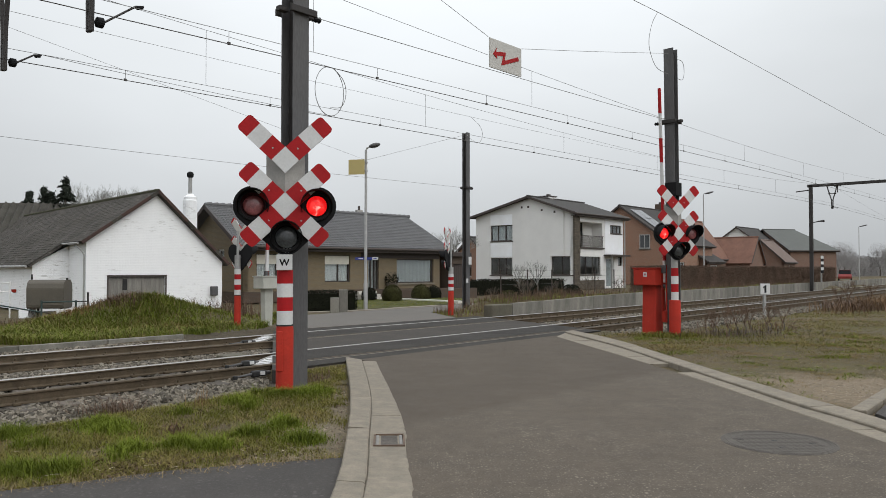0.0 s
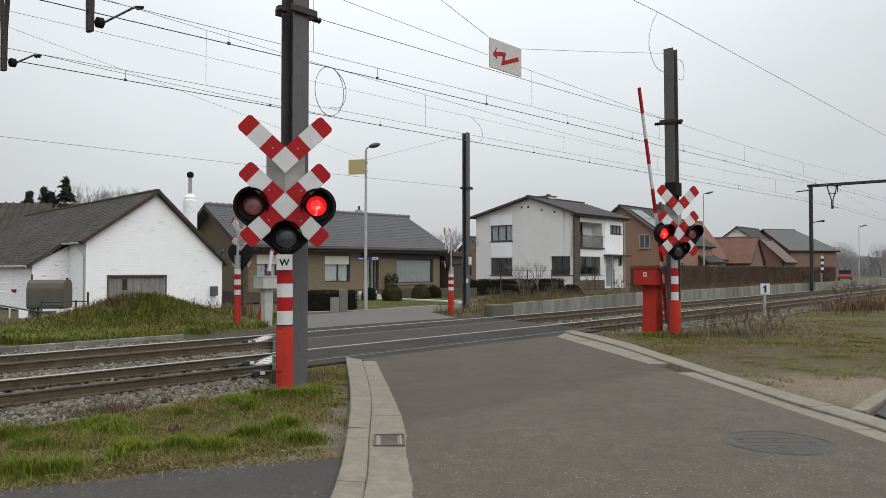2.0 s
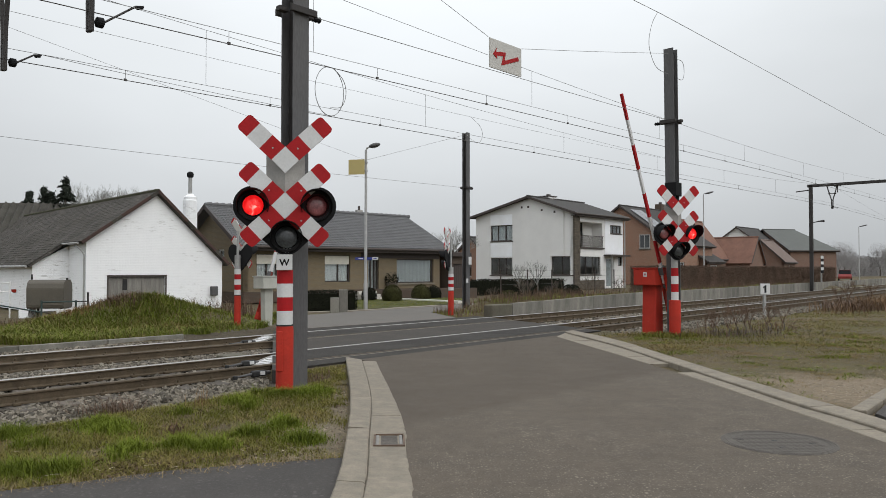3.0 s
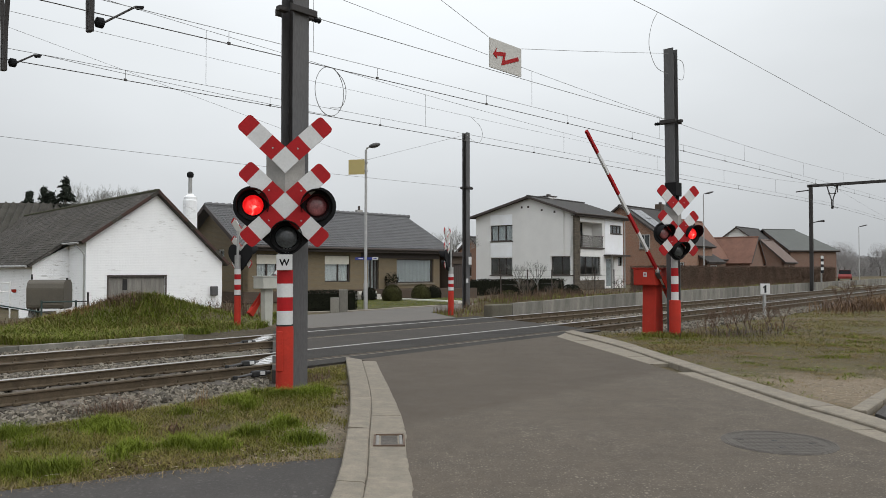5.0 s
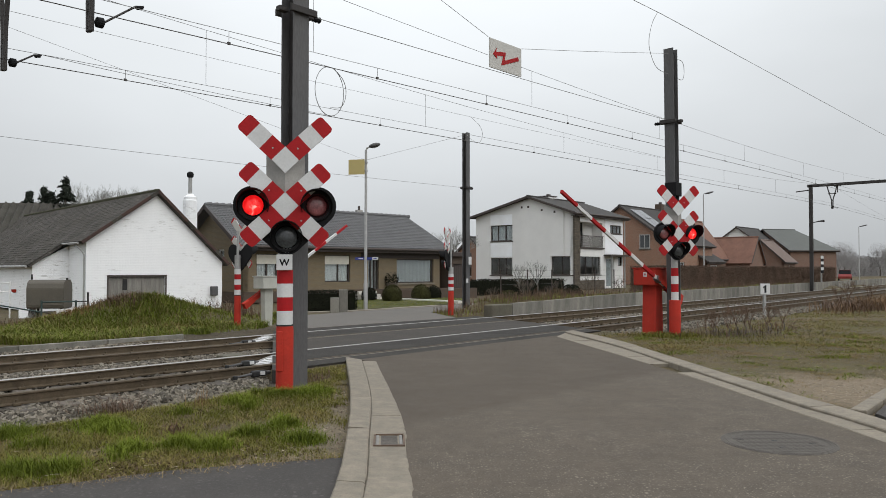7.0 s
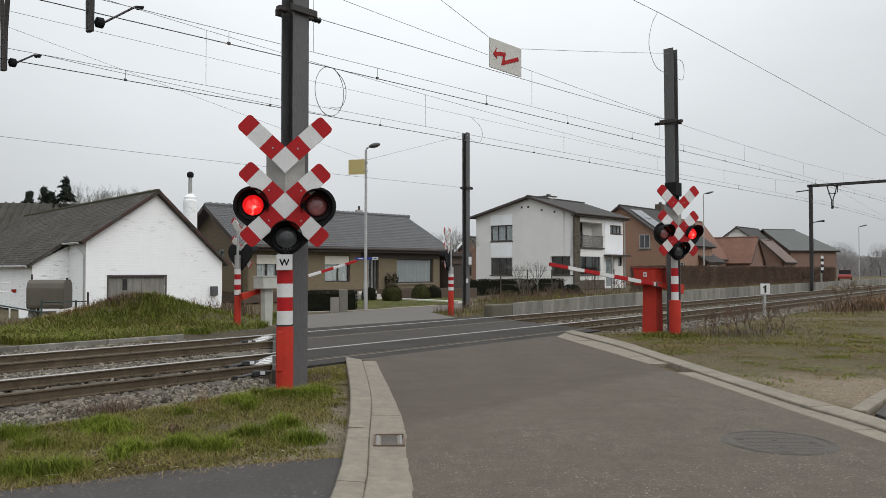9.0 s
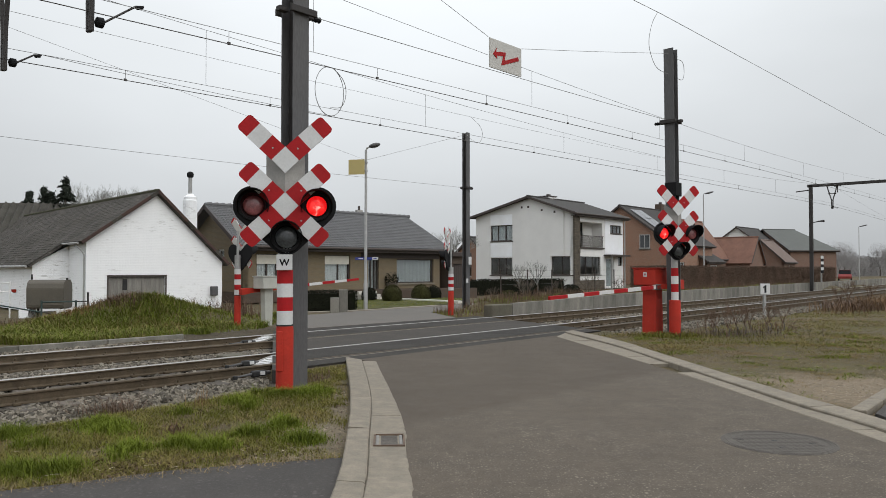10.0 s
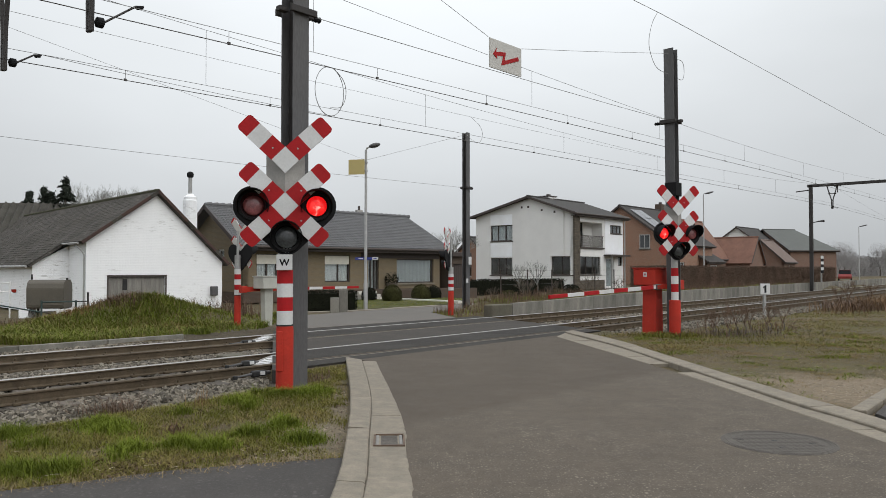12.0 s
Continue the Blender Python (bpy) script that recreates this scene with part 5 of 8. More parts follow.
# ---- houses ----
def wall_mesh(L, H, t, holes):
    """A wall along x from 0 to L, inner side at y = t, with rectangular openings (x0, x1, z0, z1)."""
    xs = sorted({0, L} | {v for h in holes for v in h[:2]})
    zs = sorted({0, H} | {v for h in holes for v in h[2:4]})
    bm = BM()
    for a, b in zip(xs, xs[1:]):
        z_start = None
        for c, d in zip(zs, zs[1:]):
            hole = any(h[0] <= (a + b) / 2 <= h[1] and h[2] <= (c + d) / 2 <= h[3] for h in holes)
            if not hole:
                box(bm, a, b, 0, t, c, d)
    bmesh.ops.remove_doubles(bm, verts=bm.verts[:], dist=0.0005)
    doomed = {}
    for f in bm.faces:
        key = tuple(round(v, 3) for v in f.calc_center_median())
        doomed.setdefault(key, []).append(f)
    bmesh.ops.delete(bm, geom=[f for fs in doomed.values() if len(fs) > 1 for f in fs], context="FACES")
    return bm


def window(parent, m, x0, x1, z0, z1, frame_mat=DARKFRAME, bars=(0.5,), cross=(), sill=None, curtain=None, shutter=0.0, depth=0.10, name="window", door=False):
    """A window in an opening: frame, bars, pane, sill, curtain and roller shutter. m: the wall's own frame."""
    f = 0.07
    y0, y1 = depth, depth + 0.07
    bm = BM()
    loops = []
    for y in (y0, y1):
        for g in (0.0, f):
            loops.append([bm.verts.new(m @ Vector((x, y, z))) for x, z in ((x0 + g, z0 + g), (x1 - g, z0 + g), (x1 - g, z1 - g), (x0 + g, z1 - g))])
    for a, b in ((0, 1), (2, 3), (0, 2), (1, 3)):
        for k in range(4):
            bm.faces.new((loops[a][k], loops[a][(k + 1) % 4], loops[b][(k + 1) % 4], loops[b][k]))
    w = part(name, bm, frame_mat, parent)
    for b in bars:
        x = x0 + (x1 - x0) * b
        part("glazing_bar", box(BM(), x - f * 0.5, x + f * 0.5, y0 - 0.005, y1, z0 + f, z1 - f, m), frame_mat, w)
    for c in cross:
        z = z0 + (z1 - z0) * c
        part("glazing_bar", box(BM(), x0 + f, x1 - f, y0 - 0.003, y1 - 0.003, z - f * 0.45, z + f * 0.45, m), frame_mat, w)
    part("pane", box(BM(), x0 + f, x1 - f, y0 + 0.03, y0 + 0.036, z0 + f, z1 - f, m), GLASS, w).visible_shadow = False
    if sill is not None:
        part("sill", box(BM(), x0 - 0.08, x1 + 0.08, -0.07, depth, z0 - 0.09, z0 - 0.002, m, bev=0.008), sill, w)
    if curtain is not None:
        bm = BM()
        k = 24
        rows = []
        for z in (z0 + f, z1 - f * 0.5):
            rows.append([bm.verts.new(m @ Vector((x0 + f + (x1 - x0 - 2 * f) * i / k, depth + 0.105 + 0.02 * math.sin(i * 2.4), z))) for i in range(k + 1)])
        for i in range(k):
            bm.faces.new((rows[0][i], rows[0][i + 1], rows[1][i + 1], rows[1][i]))
        part("curtain", bm, curtain, w)
    if shutter:
        part("roller_shutter", box(BM(), x0 + f * 0.7, x1 - f * 0.7, depth - 0.045, depth - 0.005, z1 - shutter, z1 - f * 0.5, m), SHUTTER, w, "cream roller shutter pulled part way down")
    return w


def roof_slope(parent, name, a, b, c, d, material, t=0.12, label=""):
    """A slab of roof from four corners, with thickness below."""
    pts = [Vector(p) for p in (a, b, c, d)]
    n = (pts[1] - pts[0]).cross(pts[3] - pts[0]).normalized()
    if n.z < 0:
        n = -n
    bm = BM()
    hi = [bm.verts.new(p) for p in pts]
    lo = [bm.verts.new(p - n * t) for p in pts]
    bm.faces.new(hi)
    bm.faces.new(lo[::-1])
    for i in range(4):
        bm.faces.new((hi[i], lo[i], lo[(i + 1) % 4], hi[(i + 1) % 4]))
    return part(name, bm, material, parent, label)


def tiles_on(parent, a, b, c, d, rows, cols, material, lift=0.02, wave=0.022, step=0.03, loose=0.8):
    """Courses of tiles lying on a slope: a-b the eave, d-c the ridge; each tile rolled, overlapping the one below."""
    a, b, c, d = (Vector(p) for p in (a, b, c, d))
    n = (b - a).cross(d - a).normalized()
    if n.z < 0:
        n = -n
    verts, faces = [], []
    for r in range(rows):
        v0, v1 = r / rows, min(1.0, (r + 1.12) / rows)
        for k in range(cols):
            u0, u1 = k / cols, (k + 1) / cols
            base, wob = len(verts), random.uniform(0, step * loose)
            for v, h in ((v0, lift + step), (v1, lift)):
                for q in range(5):
                    u_ = u0 + (u1 - u0) * q / 4
                    p = (a.lerp(b, u_)).lerp(d.lerp(c, u_), v)
                    verts.append(p + n * (h + wob + wave * math.sin(math.pi * 2 * q / 4)))
            for q in range(5):
                u_ = u0 + (u1 - u0) * q / 4
                p = (a.lerp(b, u_)).lerp(d.lerp(c, u_), v0)
                verts.append(p + n * (lift - 0.01))
            for q in range(4):
                faces.append((base + q, base + q + 1, base + 6 + q, base + 5 + q))
                faces.append((base + 10 + q, base + 11 + q, base + q + 1, base + q))
    ob = soup("roof_tiles", verts, faces, material, parent)
    tagged(ob, kind="stuff")
    return ob



def gable_window(parent, x0, x1, z0, z1, W):
    """A small framed window high in an end wall, in the plane x = 0."""
    w = part("window", box(BM(), -0.05, 0.02, x0, x1, z0, z1), GALV, parent)
    mid = (x0 + x1) / 2
    for a, b in ((x0 + 0.1, mid - 0.05), (mid + 0.05, x1 - 0.1)):
        part("pane", box(BM(), -0.056, -0.051, a, b, z0 + 0.1, z1 - 0.1), LENS_DARK, w)
    part("sill", box(BM(), -0.12, 0.0, x0 - 0.06, x1 + 0.06, z0 - 0.1, z0 - 0.004), WALL_CONC, w)


SIDE = Matrix.Identity(4)   # wall along x at y = 0, facing -y


def end_frame(W):
    """The end wall at x = 0, facing -x, run from y = W to y = 0."""
    return pose(0, W, 0, 0, 0, -90)


def gabled_house(name, m, L, W, eave, ridge, wall_mat, roof_mat, label, ends=(), sides=(), over=0.35, ridge_at=0.5, hip=0.0, chimney=None, fascia=FASCIA, t=0.3, category="house", tiles=None, gable_mat=None, roof_label=""):
    h = empty(name, m, label, category, "houses along the railway")
    e = end_frame(W)
    part("wall", wall_mesh(L, eave, t, [w[:4] for w in sides]), wall_mat, h)
    bm = wall_mesh(W, eave, t, [w[:4] for w in ends])
    bmesh.ops.transform(bm, matrix=e, verts=bm.verts[:])
    part("wall", bm, gable_mat or wall_mat, h)
    part("wall", box(BM(), 0.3, L, W - t, W - 0.003, 0, eave), wall_mat, h)
    part("wall", box(BM(), L - t, L - 0.003, t, W - t, 0, eave), wall_mat, h)
    ym = W * ridge_at
    xr = L - hip
    part("gable", prism(BM(), [(0.002, eave), (W - 0.002, eave), (ym, ridge - 0.12)], 0.003, t, "x"), gable_mat or wall_mat, h)
    if not hip:
        part("gable", prism(BM(), [(0.002, eave), (W - 0.002, eave), (ym, ridge - 0.12)], L - t, L - 0.004, "x"), wall_mat, h)
    part("floor_slab", box(BM(), t, L - t, t, W - t, -0.1, 0.1), FASCIA, h)
    part("upper_floor", box(BM(), t + 0.01, L - t - 0.01, t + 0.01, W - t - 0.01, eave - 0.2, eave - 0.02), FASCIA, h)
    s1 = (ridge - eave) / ym
    s2 = (ridge - eave) / (W - ym)
    lo1, lo2 = eave - over * s1, eave - over * s2
    A, B = (-over, -over, lo1), (L + (over if not hip else over), -over, lo1)
    C, D = (xr + (over if not hip else 0), ym, ridge), (-over, ym, ridge)
    r1 = roof_slope(h, "roof", A, B, C, D, roof_mat, label=roof_label)
    E_, F_ = (-over, W + over, lo2), (L + over, W + over, lo2)
    r2 = roof_slope(h, "roof", D, C, F_, E_, roof_mat)
    if hip:
        bm = BM()
        p, q, r = (bm.verts.new(v) for v in ((L + over, -over, lo1), (L + over, W + over, lo2), (xr, ym, ridge)))
        bm.faces.new((p, q, r))
        f = bm.faces[:]
        bmesh.ops.solidify(bm, geom=f, thickness=0.1)
        part("roof", bm, roof_mat, h)
    if tiles:
        tiles_on(r1, A, B, C, D, tiles[0], tiles[1], roof_mat, 0.015, 0.024, 0.028, 0.2)
    part("ridge_cap", tube(BM(), [(-over, ym, ridge + 0.02), (xr + (over if not hip else 0), ym, ridge + 0.02)], 0.09, 8), roof_mat, h)
    part("fascia_board", box(BM(), -over + 0.02, L + over - 0.02, -over + 0.02, -over + 0.06, lo1 - 0.26, lo1 - 0.10), fascia, h)
    part("soffit", box(BM(), -over + 0.03, L + over - 0.03, -over + 0.065, -0.01, lo1 - 0.26, lo1 - 0.235), fascia, h)
    part("gutter", tube(BM(), [(-over, -over - 0.06, lo1 - 0.08), (L + over, -over - 0.06, lo1 - 0.08)], 0.075, 8), fascia, h)
    for p0, p1 in ((A, D), (D, E_)):
        bm = BM()
        a, b = Vector(p0), Vector(p1)
        box(bm, 0, (b - a).length, -0.02, 0.02, -0.16, 0.03, Matrix.Translation(a + Vector((-0.025, 0, 0))) @ (b - a).to_track_quat("X", "Z").to_matrix().to_4x4())
        part("verge_board", bm, fascia, h)
    for w in sides:
        window(h, SIDE, *w[:4], **w[4])
    for w in ends:
        window(h, e, *w[:4], **w[4])
    if chimney:
        x, y, z0, z1, w_, mt = chimney
        ch = part("chimney", box(BM(), x - w_, x + w_, y - w_ * 0.7, y + w_ * 0.7, z0, z1, bev=0.02), mt, h)
        part("chimney_pot", lathe(BM(), [(w_ * 0.35, z1), (w_ * 0.3, z1 + 0.25)], 10, pose(x, y, 0)), FASCIA, ch)
    return h


def build_white_house():
    m = pose(10.6, 62.0, 0, 0, 0, 49)
    W, L = 10.1, 8.45
    ends = [(W - 8.45, W - 6.1, 1.16, 2.65, dict(bars=(0.35, 0.68), sill=FASCIA)), (W - 8.45, W - 6.08, 4.12, 5.5, dict(bars=(0.33, 0.67), sill=FASCIA, curtain=CURTAIN)),
            (W - 2.1, W - 0.1, 1.2, 2.72, dict(bars=(0.48,), sill=FASCIA))]
    sides = [(0.98, 4.4, 1.2, 2.72, dict(bars=(0.33, 0.66), sill=FASCIA)), (0.9, 4.72, 3.5, 5.6, dict(bars=(0.36, 0.5), depth=1.1)),
             # Upper window: its curtain sheet is added to paint the sky's reflection.
             (6.1, 8.15, 4.8, 5.52, dict(bars=(0.33, 0.67), sill=FASCIA, curtain=PANE_SHEEN)),
             (5.35, 6.8, 0.1, 2.62, dict(bars=(), frame_mat=WHITEFRAME, curtain=CURTAIN_G, depth=0.2)), (7.5, 8.25, 1.95, 2.75, dict(bars=()))]
    h = gabled_house("house", m, L, W, 6.42, 7.85, RENDER_G, ROOF_DARK, "pale rendered two-storey house with dark roof and balcony", ends, sides, 0.45, 0.42, chimney=(3.4, 4.6, 7.0, 8.05, 0.62, RENDER_G), gable_mat=RENDER_G)
    part("chimney_cap", box(BM(), 2.7, 4.1, 4.1, 5.1, 8.06, 8.14, bev=0.01), FASCIA, h)
    part("stone_pillar", box(BM(), -0.04, 0.80, -0.12, -0.003, 0, 5.98), STONE_W, h, "dark rubble stone corner pillar")
    for q in range(20):     # rough faced stones of the pillar
        z = 0.05 + q * 0.295
        for x0, x1 in (((-0.05, 0.3), (0.32, 0.81)) if q % 2 else ((-0.05, 0.52), (0.54, 0.81))):
            part("stone", box(BM(), x0, x1, -0.15 - 0.03 * random.random(), -0.12, z, z + 0.27, bev=0.012), STONE_W, h)
    # wall face right of the offset in the gable, standing slightly proud
    bm = BM()
    prism(bm, [(0.86, 2.74), (5.25, 2.74), (5.25, 7.32), (4.2, 7.62), (0.86, 6.6)], -0.11, -0.004, "x")
    prism(bm, [(2.12, 0.0), (5.25, 0.0), (5.25, 2.738), (2.12, 2.738)], -0.11, -0.004, "x")
    part("wall_projection", bm, RENDER_G, h)
    part("white_panel", box(BM(), -0.035, -0.003, 6.1, 8.45, 2.75, 4.02), RENDER_W, h)
    part("white_panel", box(BM(), -0.035, -0.003, 6.1, 8.45, 5.52, 6.42), RENDER_W, h)
    part("white_panel", prism(BM(), [(5.14, 2.96), (8.3, 2.96), (8.3, 4.68), (5.14, 4.68)], -0.035, -0.003, "y"), RENDER_W, h)
    part("white_panel", box(BM(), 5.14, 6.0, -0.035, -0.003, 4.682, 6.1), RENDER_W, h)
    part("white_panel", box(BM(), 6.002, 8.3, -0.035, -0.003, 5.54, 6.1), RENDER_W, h)
    for y, z in ((5.02, 6.95), (4.35, 6.95), (2.98, 6.62), (1.72, 6.42)):
        part("wall_vent", box(BM(), -0.125, -0.112, y - 0.09, y + 0.09, z - 0.09, z + 0.09), FASCIA, h)
    part("loggia_side", box(BM(), 4.72, 4.77, 0.301, 1.3, 3.45, 5.65), RENDER_G, h)
    part("loggia_side", box(BM(), 0.85, 0.9, 0.301, 1.3, 3.45, 5.65), RENDER_G, h)
    part("loggia_floor", box(BM(), 0.9, 4.72, 0.301, 1.3, 3.4, 3.5), CONCRETE, h)
    part("loggia_ceiling", box(BM(), 0.9, 4.72, 0.301, 1.3, 5.6, 5.68), RENDER_G, h)
    part("loggia_wall", box(BM(), 3.2, 4.71, 1.02, 1.08, 3.5, 5.6), RENDER_G, h)
    part("balcony_slab", box(BM(), 0.88, 4.9, -0.14, -0.004, 3.38, 3.5, bev=0.01), FASCIA, h)
    bal = part("balcony_rail", box(BM(), 0.9, 4.75, -0.10, -0.05, 4.42, 4.48), DARKFRAME, h)
    for k in range(24):
        part("baluster", box(BM(), 0.95 + k * 0.16, 0.975 + k * 0.16, -0.09, -0.06, 3.5, 4.42), DARKFRAME, bal)
    part("porch_roof", box(BM(), 4.9, 8.4, -0.75, -0.004, 2.78, 2.92, bev=0.01), FASCIA, h)
    part("porch_post", box(BM(), 5.1, 5.2, -0.7, -0.6, 0, 2.78), GALV, h)
    part("downpipe", cyl(BM(), 0.06, 0.06, 0, 6.0, at=(8.55, -0.1)), GALV, h)
    part("wall_base", box(BM(), 0.88, 5.0, -0.05, -0.004, 0.0, 0.75), STONE_W, h)


def build_bungalow():
    m = pose(-9.85, 37.6, 0, 0, 0, 44)
    W, L = 6.0, 13.4
    sides = [(4.87, 6.57, 0.98, 2.44, dict(bars=(0.55,), curtain=CURTAIN, shutter=0.50)), (7.84, 8.60, 0.3, 2.45, dict(bars=(0.33, 0.66), curtain=CURTAIN_G)), (9.94, 12.88, 0.86, 2.28, dict(bars=(), sill=CONCRETE, curtain=CURTAIN_G)),
             (0.75, 2.0, 0.95, 2.45, dict(bars=(0.5,), sill=PLINTH, curtain=CURTAIN, shutter=0.5))]
    ends = [(3.4, 4.1, 1.95, 2.7, dict(bars=(), frame_mat=WHITEFRAME, curtain=CURTAIN))]
    h = gabled_house("house", m, L, W, 3.2, 5.0, TAN_BRICK, ROOF_GREY, "tan brick bungalow with grey tiled roof and net curtains", ends, sides, 0.55, 0.5, hip=0.06, tiles=(21, 76), chimney=(9.6, 3.15, 4.8, 5.28, 0.2, GREYPLATE))
    for k in range(38):
        part("ridge_tile", tube(BM(), [(-0.5 + k * 0.37, 3.0, 5.03), (-0.16 + k * 0.37, 3.0, 5.06)], [0.10, 0.12], 8), ROOF_GREY, h)
    # Added dark strip that stands in for the shade below the eave.
    part("timber_band", box(BM(), 7.3, 13.35, -0.03, -0.004, 2.30, 2.66), FASCIA, h, "dark strip painted as eave shade over the porch windows")
    part("plinth", box(BM(), 0.0, L, -0.03, -0.004, 0.0, 0.55), PLINTH, h)
    part("plinth", box(BM(), -0.03, -0.004, 0.0, W, 0.0, 0.55), PLINTH, h)


def build_barn():
    m = pose(-13.8, 29.5, 0, 0, 0, 42.3)
    h = empty("barn", m, "whitewashed brick barn with mossy grey roof", "barn", "houses along the railway")
    W, R, Y1 = 5.63, 2.74, 23.0
    # gable end faces the track; wall along x, ridge along y
    part("wall", wall_mesh(W, 2.0, 0.3, [(0.85, 3.12, 0.0, 1.38)]), PAINT_WHITE, h)
    part("gable", prism(BM(), [(0.0, 2.0), (W, 2.0), (R, 4.74), (0.0, 2.84)], 0.002, 0.3, "y"), PAINT_WHITE, h)
    part("wall", box(BM(), 0, 0.3, 0.302, Y1, 0, 2.8), PAINT_WHITE, h)
    part("wall", box(BM(), W - 0.3, W, 0.302, Y1, 0, 1.95), PAINT_WHITE, h)
    part("wall", box(BM(), 0.3, W - 0.3, Y1 - 0.3, Y1, 0, 2.8), PAINT_WHITE, h)
    part("gable", prism(BM(), [(0.01, 2.802), (W - 0.3, 2.0), (R, 4.7)], Y1 - 0.3, Y1, "y"), PAINT_WHITE, h)
    d = part("barn_door", box(BM(), 0.85, 3.12, 0.12, 0.18, 0.0, 1.38), OLDWOOD, h, "weathered grey boarded barn door")
    for k in range(12):
        part("board", box(BM(), 0.87 + k * 0.187, 1.052 + k * 0.187, 0.085 + 0.012 * random.random(), 0.12, 0.0, 1.33 - 0.03 * random.random()), OLDWOOD, d)
    part("wicket_gap", box(BM(), 1.42, 1.60, 0.075, 0.086, 0.85, 1.30), BLACK_R, d, "dark gap between the door boards")
    part("lintel", box(BM(), 0.79, 3.18, -0.012, 0.12, 1.38, 1.45), FASCIA, h)
    part("door_jamb", box(BM(), 0.79, 0.85, -0.01, 0.12, 0, 1.38), FASCIA, h)
    part("door_jamb", box(BM(), 3.12, 3.18, -0.01, 0.12, 0, 1.38), FASCIA, h)
    top = 4.90
    sl = (top - 2.93) / R
    lo = 2.93 - 0.25 * sl
    roof_slope(h, "roof", (-0.25, -0.2, lo), (-0.25, Y1, lo), (R, Y1, top), (R, -0.2, top), ROOF_BARN, 0.12, "mossy grey fibre cement roof")
    tiles_on(h, (-0.27, -0.2, lo), (-0.27, Y1, lo), (R, Y1, top), (R, -0.2, top), 24, 140, ROOF_BARN, 0.006, 0.003, 0.005)
    s2 = (top - 2.15) / (W - R)
    roof_slope(h, "roof", (W + 0.25, -0.2, 2.15 - 0.25 * s2), (R, -0.2, top), (R, Y1, top), (W + 0.25, Y1, 2.15 - 0.25 * s2), ROOF_BARN, 0.12)
    for k in range(58):    # rounded ridge pieces, green with moss
        y = -0.2 + k * 0.4
        part("ridge_piece", tube(BM(), [(R, y, top), (R, y + 0.385, top + 0.012)], [0.075, 0.09], 7), MOSSY, h)
    rng = random.Random(90)
    for a, b in (((-0.25, -0.22, lo), (R, -0.22, top + 0.02)), ((R, -0.22, top + 0.02), (W + 0.25, -0.22, 2.15 - 0.25 * s2))):
        a, b = Vector(a), Vector(b)
        q = (b - a).to_track_quat("X", "Z").to_matrix().to_4x4()
        length = (b - a).length
        k = int(length / 0.42)
        for i in range(k):
            part("verge_tile", box(BM(), i * length / k + 0.005, (i + 1) * length / k - 0.005, -0.035, 0.035, -0.10, 0.012 + 0.012 * rng.random(), Matrix.Translation(a) @ q), RUSTFASC if rng.random() < 0.8 else ROOF_BARN, h)
    part("gutter", tube(BM(), [(-0.30, 0.0, lo - 0.06), (-0.30, 2.15, lo - 0.06)], 0.045, 8), GALV, h)
    part("downpipe", tube(BM(), [(-0.30, 0.45, lo - 0.08), (-0.12, 0.12, 2.4), (-0.05, 0.08, 2.25), (-0.05, 0.08, 0)], 0.032, 8), GALV, h)
    # lean-to on the long side
    part("lean_to_wall", prism(BM(), [(-1.35, 0.0), (-0.002, 0.0), (-0.002, 2.62), (-1.35, 1.90)], 2.15, 2.4, "y"), PAINT_WHITE, h)
    part("lean_to_wall", box(BM(), -1.35, -1.1, 2.402, 18, 0, 1.88), PAINT_WHITE, h)
    roof_slope(h, "lean_to_roof", (-1.55, 1.95, 1.84), (-1.55, 18, 1.84), (-0.2, 18, 2.80), (-0.2, 1.95, 2.80), ROOF_BARN, 0.10)
    tiles_on(h, (-1.57, 1.95, 1.84), (-1.57, 18, 1.84), (-0.2, 18, 2.80), (-0.2, 1.95, 2.80), 9, 90, ROOF_BARN, 0.006, 0.003, 0.010)
    part("gutter", tube(BM(), [(-1.62, 1.95, 1.79), (-1.62, 18, 1.79)], 0.05, 8), GALV, h)


